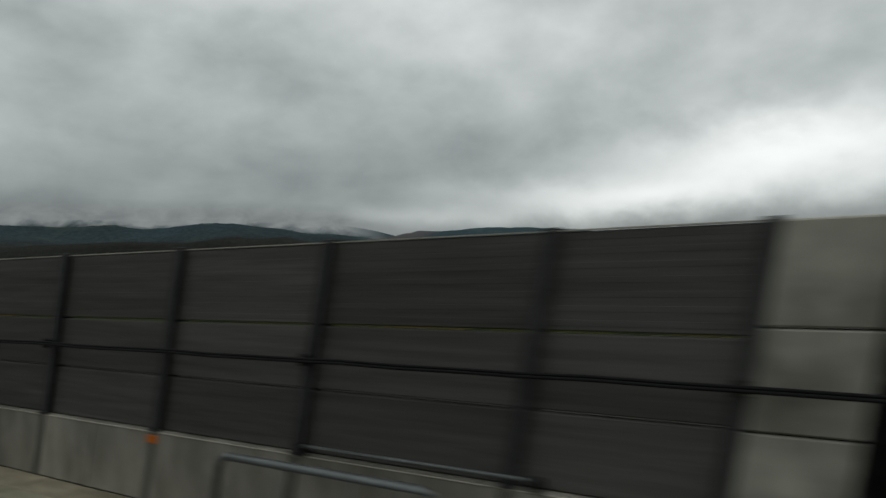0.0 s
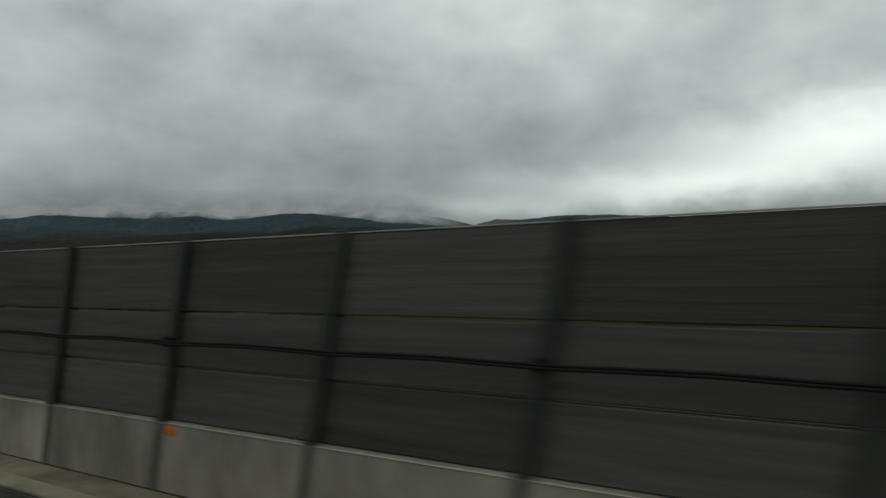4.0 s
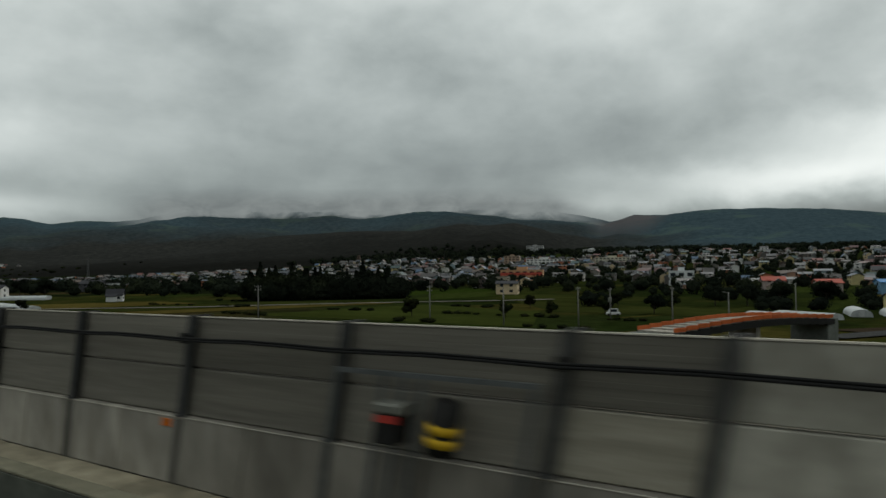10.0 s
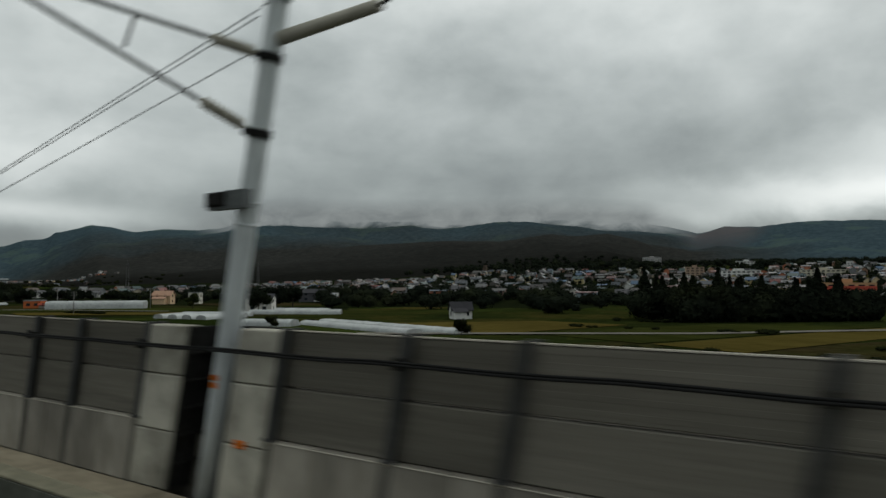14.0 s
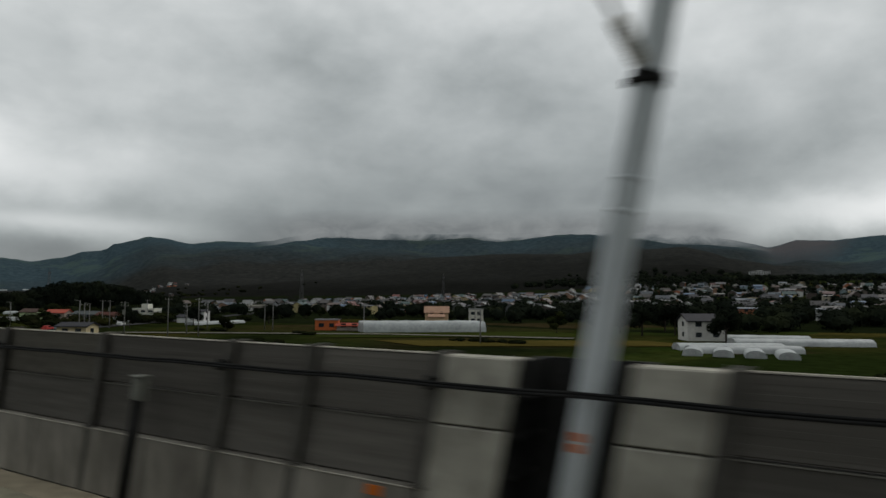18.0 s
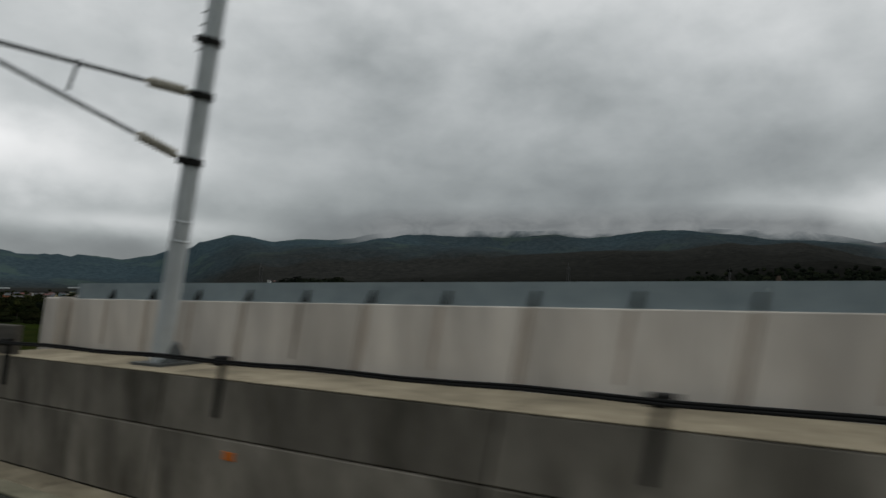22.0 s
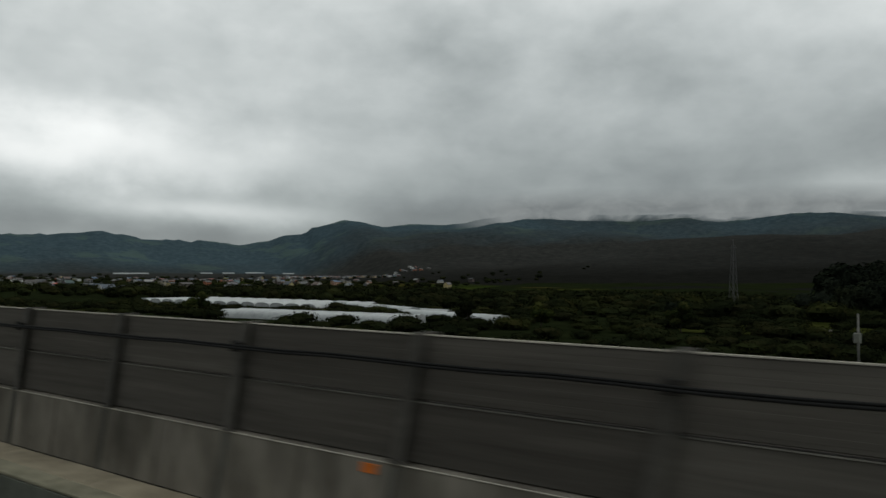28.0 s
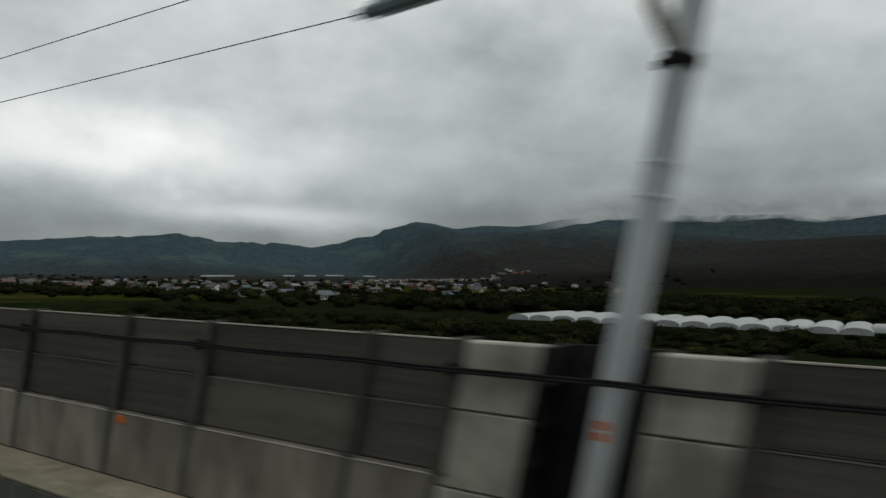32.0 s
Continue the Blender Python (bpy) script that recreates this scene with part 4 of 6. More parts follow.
def build_markers():
    last = -1.0
    for s in MARKERS:
        n = max(1, round((s - last) / 7.05))
        for i in range(1, n + 1):
            p = last + (s - last) * i / n
            if i == n or last >= 0:
                near_mast = min(abs(p - m) for m in MASTS)
                if near_mast > 1.35 or i == n and near_mast > 0.35 or i == n:
                    mast_s = min(MASTS, key=lambda m: abs(p - m))
                    marker(mast_s - 0.55 if near_mast < 0.5 else p)
        last = s


def trackside():
    build_cables()
    build_masts()
    for s0, s1 in ((2.66, 4.92), (175.7, 178.3), (240.4, 242.9), (273.28, 275.57), (307, 309.5), (338.3, 340.8), (367, 369.5), (422.9, 425.2), (578.9, 581.2),
                   (718.6, 721.2), (1005.4, 1007.7), (1143, 1145.7), (1209, 1211.6)):
        hoop(s0, s1)
    for s in (77.8, 277.62, 345.5, 413.0, 483.7, 699.5, 772.6, 1001.9, 1159.55):
        signal_box(s)
    build_markers()
    # telephone and fire boxes on a frame
    f = thing("lineside_telephone", "steel frame with a red-topped box and a yellow-banded case", "equipment", at=at_line(388.1, DB - 0.16))
    part("top_bar", block(-0.02, 0.02, -1.0, 0.95, -0.86, -0.82, lean=LEAN), M_ARM, f)
    for y in (-0.98, 0.02, 0.22, 0.42, 0.93):
        part("upright", block(-0.015, 0.015, y - 0.02, y + 0.02, FLOOR, -0.84, lean=LEAN), M_ARM, f)
    box1 = part("telephone_box", block(-0.12, 0.05, 0.12, 0.36, -1.40, -1.08, lean=LEAN, chamfer=0.015), M_DARK, f)
    part("hood", block(-0.14, 0.05, 0.10, 0.38, -1.15, -1.06, lean=LEAN, chamfer=0.02), M_BOX, box1, "pale hood")
    part("stripe", block(-0.128, -0.118, 0.13, 0.35, -1.22, -1.16, lean=LEAN), M_RED, box1, "red stripe")
    case = part("case", pipe([leaned((-0.03, -0.26, -1.42)), leaned((-0.03, -0.26, -1.02))], 0.125, 14), M_DARK, f, "", None, True)
    for z in (-1.22, -1.32):
        part("band", pipe([leaned((-0.03, -0.26, z - 0.035)), leaned((-0.03, -0.26, z + 0.035))], 0.128, 14), M_YELLOW, case, "yellow band", None, True)
    # cabinet by the pale wall
    c = thing("equipment_cabinet", "green-grey metal cabinet standing against the pale wall", "cabinet", at=at_line(1124.2, DB - 0.2))
    body = part("body", block(-0.16, 0.3, -0.46, 0.46, FLOOR + 0.16, -1.12, lean=LEAN, chamfer=0.012), M_CABINET, c)
    part("plinth", block(-0.17, 0.3, -0.47, 0.47, FLOOR, FLOOR + 0.16, lean=LEAN), M_TROUGH, c)
    part("lid", block(-0.19, 0.31, -0.49, 0.49, -1.12, -1.085, lean=LEAN, chamfer=0.01), M_CABINET, c)
    for y in (-0.25, 0.25):
        d = part("door", block(-0.17, -0.16, y - 0.23, y + 0.23, FLOOR + 0.16, -1.14, lean=LEAN, chamfer=0.005), M_CABINET, body)
        part("handle", block(-0.185, -0.17, y - 0.19, y - 0.16, -1.65, -1.5, lean=LEAN), M_DARK, d)
    weather_mast()
    mast_gear()
    feeders()


def weather_mast():
    """An anemometer on two legs with a caged platform, cases at its foot."""
    s = 715.2
    w = thing("weather_mast", "galvanised mast with caged platform and wind vane", "weather station", at=at_line(s, DB + 0.35))
    P = leaned
    for y in (-0.28, 0.28):
        part("leg", pipe([P((0, y, FLOOR)), P((0, y, 1.0))], 0.055, 10), M_ZINC, w, "", None, True)
        for z in (-0.2, 0.2, 0.6):
            part("brace", pipe([P((0, -0.28, z)), P((0, 0.28, z + 0.3 * (1 if y > 0 else 0.6)))], 0.018, 6), M_RAIL, w)
    part("platform", block(-0.4, 0.5, -0.5, 0.45, 0.72, 0.78, lean=LEAN), M_DARK, w)
    for z in (1.0, 1.28):
        pts = [P((0.05 + 0.5 * math.cos(a), 0.52 * math.sin(a), z)) for a in np.linspace(0, 2 * math.pi, 17)]
        part("cage_ring", pipe(pts, 0.014, 6, cap=False), M_RAIL, w, "", None, True)
    for k in range(8):
        a = 2 * math.pi * k / 8
        part("cage_bar", pipe([P((0.05 + 0.5 * math.cos(a), 0.52 * math.sin(a), 0.74)), P((0.05 + 0.5 * math.cos(a), 0.52 * math.sin(a), 1.29))], 0.014, 6), M_RAIL, w)
    part("upper_pole", pipe([P((0, 0, 0.76)), P((0, 0, 2.05))], 0.035, 8, 0.02), M_ZINC, w, "", None, True)
    part("sensor_case", block(-0.1, 0.1, -0.1, 0.1, 1.38, 1.55, lean=LEAN, chamfer=0.02), M_BOX, w)
    vane = part("wind_vane", pipe([P((0, 0.12, 2.05)), P((0, -0.30, 2.05))], 0.025, 8, 0.016), M_BOX, w)
    part("tail_fin", block(-0.01, 0.01, -0.38, -0.26, 1.95, 2.18, lean=LEAN), M_BOX, vane)
    part("propeller", pipe([P((-0.12, 0.14, 2.05)), P((0.12, 0.14, 2.05))], 0.02, 6), M_BOX, vane)
    for ds, wd, h, mat in ((1.35, 0.14, 0.95, M_DARK), (1.0, 0.12, 0.75, M_DARK), (0.35, 0.1, 0.55, M_BOX)):
        c = thing("control_case", "upright metal control case beside the weather mast", "control box", "control cases", at=at_line(s + ds, DB - 0.2))
        part("stem", block(-0.04, 0.04, -0.04, 0.04, FLOOR, FLOOR + h, lean=LEAN), M_DARK, c)
        part("housing", block(-0.07, 0.09, -wd, wd, FLOOR + h, FLOOR + h + 0.3, lean=LEAN, chamfer=0.015), mat, c)
    c = thing("battery_cabinet", "pale grey metal cabinet with a notice on its face", "cabinet", at=at_line(s + 0.75, DB - 0.25))
    body = part("body", block(-0.14, 0.18, -0.2, 0.2, FLOOR, -1.42, lean=LEAN, chamfer=0.015), M_BOX, c)
    part("notice", block(-0.148, -0.14, -0.12, 0.1, -1.72, -1.64, lean=LEAN), M_PALE, body)


WEST = (376.0, 6.6)     # foot of the feeders that leave backwards


def mast_gear():
    """Crossarm, dark box and feeder bushing on three of the masts."""
    bar = thing("crossarm", "grey steel channel crossarm with two insulators on a mast", "crossarm", at=at_line(516.6, DB + 0.1))
    part("channel", block(-0.15, -0.09, -0.75, 0.42, 1.36, 1.50, chamfer=0.008), M_ARM, bar)
    for y in (-0.6, 0.3):
        ins = pipe([(-0.12, y, 1.5), (-0.12, y, 2.1)], 0.018, 8)
        for k in range(4):
            tube(ins, [(-0.12, y, 1.62 + k * 0.09), (-0.12, y, 1.65 + k * 0.09)], 0.05, 10)
        part("insulator", ins, M_DARK, bar)
    # a second pair of arms hung on a frame beside one mast
    fr = thing("cantilever_frame", "steel frame with a second pair of arms on a mast", "bracket", at=at_line(488.8, DB + 0.1))
    for z in (1.36, 2.72):
        part("channel", block(-0.16, -0.10, -0.12 - LEAN * (z - TOP), 0.46 - LEAN * (z - TOP), z - 0.05, z + 0.05, chamfer=0.008), M_ARM, fr)
    part("hanger", pipe([leaned((-0.13, 0.34, 1.3)), leaned((-0.13, 0.34, 2.8))], 0.045, 10), M_ZINC, fr, "", None, True)
    for z0, slope in ((1.78, 0.28), (2.55, -0.02)):
        y = 0.34 - LEAN * (z0 - TOP)
        ends = [(x, y, z0 + slope * (-0.18 - x)) for x in (-0.18, -0.72, -2.7)]
        arm = part("arm", pipe(ends[1:], 0.024, 8), M_ARM, fr, "", None, True)
        bm = pipe(ends[:2], 0.02, 8)
        for k in range(9):
            x = -0.24 - k * 0.05
            tube(bm, [(x + 0.011, y, z0 + slope * (-0.18 - x)), (x - 0.011, y, z0 + slope * (-0.18 - x))], 0.056, 10)
        part("insulator", bm, M_INSUL, arm, "beige ribbed insulator")
    lamp = thing("mast_lamp", "dark box on a bracket fixed to a mast", "lamp", at=at_line(544.7, DB + 0.02))
    part("housing", block(-0.16, 0.0, 0.08, 0.36, 0.80, 0.95, chamfer=0.02), M_DARK, lamp)
    part("bracket", block(-0.12, -0.02, -0.22, 0.36, 0.77, 0.80), M_ARM, lamp)
    part("side_plate", block(-0.12, -0.02, -0.22, 0.08, 0.80, 0.96), M_ARM, lamp)
    bush = thing("feeder_bushing", "thick pale sleeve on a feeder cable leaving a mast", "bushing", at=at_line(544.2, DB + 0.1))
    part("sleeve", pipe([(0, 0, 2.5), (0.0, -1.3, 2.55)], 0.075, 12, 0.06), M_INSUL, bush, "", None, True)
    part("lead", pipe([(0, -1.3, 2.55), (0.1, -4.5, 3.4)], 0.02, 6), M_CABLE, bush)


def feeders():
    """Bare wires that leave the line for the outside, and one anchored catenary."""
    for s0, z0, s1, d1, z1, group in ((433.6, 2.85, WEST[0], WEST[1], -9.4, "a"), (433.6, 2.72, WEST[0], WEST[1] + 0.4, -9.4, "a"), (433.6, 2.35, WEST[0], WEST[1] - 0.4, -9.6, "a"),
                                      (545.3, 2.94, 613, 6.8, -10.9, "b"), (545.3, 2.86, 613, 6.4, -10.9, "b"), (545.3, 2.49, 613, 5.6, -10.9, "b")):
        a = line(s0 - LEAN * (z0 - TOP), DB + 0.2, z0)
        at = Matrix.Translation(a)
        f = thing("feeder_wire", "bare grey feeder wire strung from a mast", "wire", "feeder wires", at=at)
        part("conductor", wire(bmesh.new(), (0, 0, 0), line(s1, d1, z1) - a, 0.007, 0.0, 14), M_ARM, f)
    for zz, name in ((1.42, "contact wire"), (1.75, "messenger wire")):
        a = line(1234.2, 2.6, zz - (0.085 if zz < 1.5 else 0.065))
        f = thing("overhead_wire", "overhead " + name + " with droppers", "wire", "overhead wires", at=Matrix.Translation(a))
        part("conductor", wire(bmesh.new(), (0, 0, 0), line(1300, 2.6, zz) - a, 0.0035, 0.0, 20), M_ARM, f)
        if zz < 1.5:
            bm = pipe([(0, 0, 0), line(1233.5, 2.6, zz - 0.05) - a], 0.03, 8)
            for k in range(9):
                p = line(1234.1 - k * 0.06, 2.6, zz - 0.08 + k * 0.003) - a
                q = line(1234.07 - k * 0.06, 2.6, zz - 0.08 + k * 0.003) - a
                tube(bm, [p, q], 0.05, 12)
            part("insulator", bm, M_STEELTOP, f, "blue-grey ribbed insulator")
            for s in (1238.4, 1243, 1248):
                part("dropper", pipe([line(s, 2.6, 1.42) - a, line(s, 2.6, 1.75) - a], 0.006, 5), M_ARM, f)


trackside()


# ---- glowing cloud sheet before the mountain ----
def cloud_sheet():
    """A glowing see-through sheet before the range; it stands for cloud that hides the crest here and there."""
    m = bpy.data.materials.new("cloud_sheet_glow")
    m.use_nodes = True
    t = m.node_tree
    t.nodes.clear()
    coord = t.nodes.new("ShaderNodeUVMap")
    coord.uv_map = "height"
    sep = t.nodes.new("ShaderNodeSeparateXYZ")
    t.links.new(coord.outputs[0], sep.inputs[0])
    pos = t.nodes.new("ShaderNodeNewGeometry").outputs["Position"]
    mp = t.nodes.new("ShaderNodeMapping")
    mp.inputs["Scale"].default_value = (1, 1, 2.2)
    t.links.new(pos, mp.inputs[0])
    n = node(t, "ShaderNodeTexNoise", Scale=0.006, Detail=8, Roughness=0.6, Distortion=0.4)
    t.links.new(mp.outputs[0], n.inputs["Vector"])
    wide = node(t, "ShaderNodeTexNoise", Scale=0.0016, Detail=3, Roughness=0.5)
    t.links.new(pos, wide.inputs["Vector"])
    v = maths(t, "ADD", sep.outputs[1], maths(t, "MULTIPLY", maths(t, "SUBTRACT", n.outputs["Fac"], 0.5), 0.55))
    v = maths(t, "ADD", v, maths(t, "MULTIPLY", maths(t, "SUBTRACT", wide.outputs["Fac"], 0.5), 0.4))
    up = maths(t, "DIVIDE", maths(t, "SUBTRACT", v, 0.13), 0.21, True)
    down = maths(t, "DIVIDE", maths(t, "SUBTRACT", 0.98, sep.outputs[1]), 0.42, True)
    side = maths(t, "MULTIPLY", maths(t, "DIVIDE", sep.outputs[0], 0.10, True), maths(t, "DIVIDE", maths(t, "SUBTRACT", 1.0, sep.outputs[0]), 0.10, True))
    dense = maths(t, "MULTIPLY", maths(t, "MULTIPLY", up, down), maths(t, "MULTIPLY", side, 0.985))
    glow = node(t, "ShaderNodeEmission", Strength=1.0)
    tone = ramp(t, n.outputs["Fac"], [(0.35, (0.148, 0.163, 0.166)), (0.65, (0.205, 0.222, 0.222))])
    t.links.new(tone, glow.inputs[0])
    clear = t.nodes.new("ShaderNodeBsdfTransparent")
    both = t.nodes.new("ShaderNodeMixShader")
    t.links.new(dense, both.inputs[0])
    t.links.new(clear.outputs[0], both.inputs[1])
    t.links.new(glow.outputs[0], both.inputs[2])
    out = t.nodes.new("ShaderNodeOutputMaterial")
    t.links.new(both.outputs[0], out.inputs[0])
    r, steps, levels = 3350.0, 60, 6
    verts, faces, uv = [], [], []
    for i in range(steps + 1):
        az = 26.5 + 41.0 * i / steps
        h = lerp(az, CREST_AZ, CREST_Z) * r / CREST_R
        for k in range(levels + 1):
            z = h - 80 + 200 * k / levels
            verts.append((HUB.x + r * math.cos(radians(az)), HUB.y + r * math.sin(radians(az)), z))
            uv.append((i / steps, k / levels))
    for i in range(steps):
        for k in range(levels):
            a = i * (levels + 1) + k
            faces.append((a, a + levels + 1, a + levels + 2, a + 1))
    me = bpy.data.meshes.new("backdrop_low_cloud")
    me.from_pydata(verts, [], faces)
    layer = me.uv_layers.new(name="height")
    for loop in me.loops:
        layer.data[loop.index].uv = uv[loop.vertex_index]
    ob = tagged(shared("backdrop_low_cloud", me, m), "glowing grey sheet standing for low cloud before the mountain crest", kind="structure")
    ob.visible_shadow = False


cloud_sheet()


# ---- materials of the plain ----
M_WHITEFILM = surface("white_plastic_film", (0.33, 0.35, 0.35), (0.48, 0.50, 0.49), 1.2, 0.45, 0, 0.05, 0.25, 0.25, 0.1)
M_HOOP = surface("greenhouse_hoop", (0.35, 0.36, 0.36), (0.5, 0.5, 0.5), 6, 0.5, 0.4, 0, 0.2, 1, 0.1)
M_ROAD = surface("asphalt", (0.04, 0.04, 0.04), (0.075, 0.075, 0.072), 2.0, 0.9, 0, 0.05, 0.25, 0.15, 0.0, ground=True)
M_TRACKROAD = surface("gravel_lane", (0.14, 0.13, 0.11), (0.22, 0.21, 0.18), 2.0, 0.95, 0, 0.05, 0.25, 0.15, 0.0, ground=True)
M_GLASS = glassy("window_glass")
WALL_TONES = [(0.66, 0.65, 0.62), (0.14, 0.12, 0.10), (0.36, 0.32, 0.24), (0.22, 0.20, 0.18), (0.10, 0.08, 0.07), (0.50, 0.42, 0.20), (0.20, 0.21, 0.22), (0.36, 0.21, 0.14),
              (0.13, 0.12, 0.11), (0.74, 0.74, 0.73), (0.28, 0.36, 0.39), (0.09, 0.07, 0.06), (0.24, 0.16, 0.13), (0.17, 0.18, 0.17), (0.62, 0.60, 0.55), (0.46, 0.16, 0.08), (0.70, 0.70, 0.68), (0.64, 0.50, 0.30)]
ROOF_TONES = [(0.03, 0.03, 0.034), (0.05, 0.042, 0.038), (0.06, 0.06, 0.065), (0.16, 0.045, 0.035), (0.04, 0.05, 0.06), (0.03, 0.065, 0.06), (0.08, 0.05, 0.036), (0.12, 0.12, 0.12),
              (0.05, 0.045, 0.04), (0.06, 0.08, 0.10), (0.028, 0.028, 0.032), (0.22, 0.22, 0.21), (0.10, 0.045, 0.04), (0.04, 0.04, 0.045), (0.06, 0.055, 0.05), (0.05, 0.10, 0.17), (0.035, 0.032, 0.03)]
M_WALLS = palette("painted_house_wall", WALL_TONES, False, 0.85, 0, 1.5)
M_ROOFS = palette("coloured_metal_roof", ROOF_TONES, False, 0.55, 0.1, 0.6)
M_FARWALLS = palette("distant_house_wall", WALL_TONES, True, 0.85, 0, 0.5)
M_FARROOFS = palette("distant_roof", ROOF_TONES, True, 0.6, 0, 0.3)
LEAF_DARK = leafy("dark_conifer_leaves", [(0.0143, 0.01885, 0.013), (0.0169, 0.0221, 0.0143), (0.0208, 0.026, 0.0169), (0.0156, 0.02015, 0.0143)], 0.9)
LEAF_MID = leafy("summer_leaves", [(0.012, 0.018, 0.008), (0.018, 0.026, 0.010), (0.025, 0.034, 0.012), (0.015, 0.021, 0.009), (0.034, 0.038, 0.014)], 0.9)
LEAF_HEDGE = leafy("scrub_leaves", [(0.0128, 0.0168, 0.008), (0.016, 0.0208, 0.0088), (0.0192, 0.0232, 0.0096), (0.0144, 0.0184, 0.008), (0.0232, 0.024, 0.0104)], 0.9, 0.05)
M_BARK = surface("bark", (0.03, 0.025, 0.02), (0.06, 0.05, 0.04), 6, 0.9)
M_CONCPOLE = surface("concrete_pole", (0.16, 0.155, 0.145), (0.24, 0.235, 0.22), 4, 0.85, 0, 0.05, 0.2, 1, 0.1)
M_LATTICE = surface("lattice_steel", (0.09, 0.09, 0.09), (0.14, 0.14, 0.14), 4, 0.6, 0.4, 0, 0.2, 1, 0.05)
M_BRIDGE = surface("orange_bridge_paint", (0.46, 0.11, 0.035), (0.58, 0.15, 0.05), 1.0, 0.6, 0, 0.05, 0.3, 0.3, 0.05)


def plain(name, c, rough=0.8):
    return surface(name, tuple(k * 0.86 for k in c), c, 1.6, rough, 0, 0.05, 0.18, 0.4, 0.03)


rng = np.random.default_rng(7)


# ---- plan of the greenhouses: two ends, width, height, spans ----
TUNNELS = [
    (300, 325, 292, 284, 6, 3.0, 2), *[(173, y, 190, y + 6, 5.2, 2.7, 1) for y in (429, 420, 411, 398, 391.5, 385, 378, 370)],
    (158, 452, 150, 436, 5, 2.2, 1), (165, 447, 157, 431, 5, 2.2, 1),
    (38, 645, 39, 703, 5, 1.7, 1), (30, 652, 31, 700, 5, 1.6, 1), (16, 706, 24, 694, 6, 2.4, 1), (17, 759, 35, 745, 5, 2.0, 1), (22, 765, 40, 751, 5, 2.0, 1), (59, 783, 77, 761, 5, 2.0, 1),
    (1.8, 859.1, 35.8, 843.1, 4.5, 4.4, 3), (10, 754, 19, 759, 3.8, 1.9, 1), (12.5, 749, 21.5, 754, 3.8, 1.9, 1), (15, 744, 24, 749, 3.8, 1.9, 1), (17.5, 739, 26.5, 744, 3.8, 1.9, 1), (47, 766, 72, 745, 6, 2.2, 1),
    (-44, 1140, -39, 1113, 5.5, 2.4, 1), (-78, 1082, -71, 1046, 5.5, 2.2, 1), (-85, 1056, -74, 1034, 5, 2.0, 1), (-106, 1040, -99, 1024, 5, 2.0, 1), (-101, 1026, -88, 1011, 5, 2.0, 1), (-82, 1030, -68, 1011, 5, 2.0, 1),
    (-86, 1010, -74, 994, 5, 2.0, 1), (-134, 1088, -123, 1053, 5, 2.0, 1), (-44, 984, -38, 979, 5, 2.4, 1), (-38, 975, -33, 971, 5, 2.4, 1), (-24, 934, 0, 945, 5, 1.5, 1),
    (-173, 1248, -160, 1213, 5.5, 2.2, 1)]
TUNNELS += [(-52 + 6.6 * i, 1096 - 1.5 * i, -57 + 6.6 * i, 1124 - 1.5 * i, 6.2, 2.4, 1) for i in range(7)]
WIDE = [(-240 + 4.0 * i, 1342 - 5.9 * i, -207 + 4.0 * i, 1364 - 5.9 * i, 7.0, 1.7, 1) for i in range(13)]
WIDE += [(-229, 1225, -195, 1180, 6.0, 2.2, 1), (-224, 1229, -190, 1185, 6.0, 2.2, 1), (-176, 1277, -172, 1226, 6.0, 2.2, 1), (-180, 1214, -171, 1177, 6.0, 2.2, 1)]


def in_tunnel(x, y, r):
    for x0, y0, x1, y1, w, h, spans in TUNNELS + WIDE:
        dx, dy = x1 - x0, y1 - y0
        f = max(0.0, min(1.0, ((x - x0) * dx + (y - y0) * dy) / (dx * dx + dy * dy)))
        if math.hypot(x - x0 - f * dx, y - y0 - f * dy) < r + w * spans / 2:
            return True
    return False


# ---- greenery ----
def ball_of_triangles():
    """An icosahedron with each face cut in four."""
    bm = bmesh.new()
    bmesh.ops.create_icosphere(bm, subdivisions=2, radius=1.0)
    pts, tri = [tuple(v.co) for v in bm.verts], [tuple(v.index for v in f.verts) for f in bm.faces]
    bm.free()
    return pts, tri


HEART, HEART_FACES = ball_of_triangles()


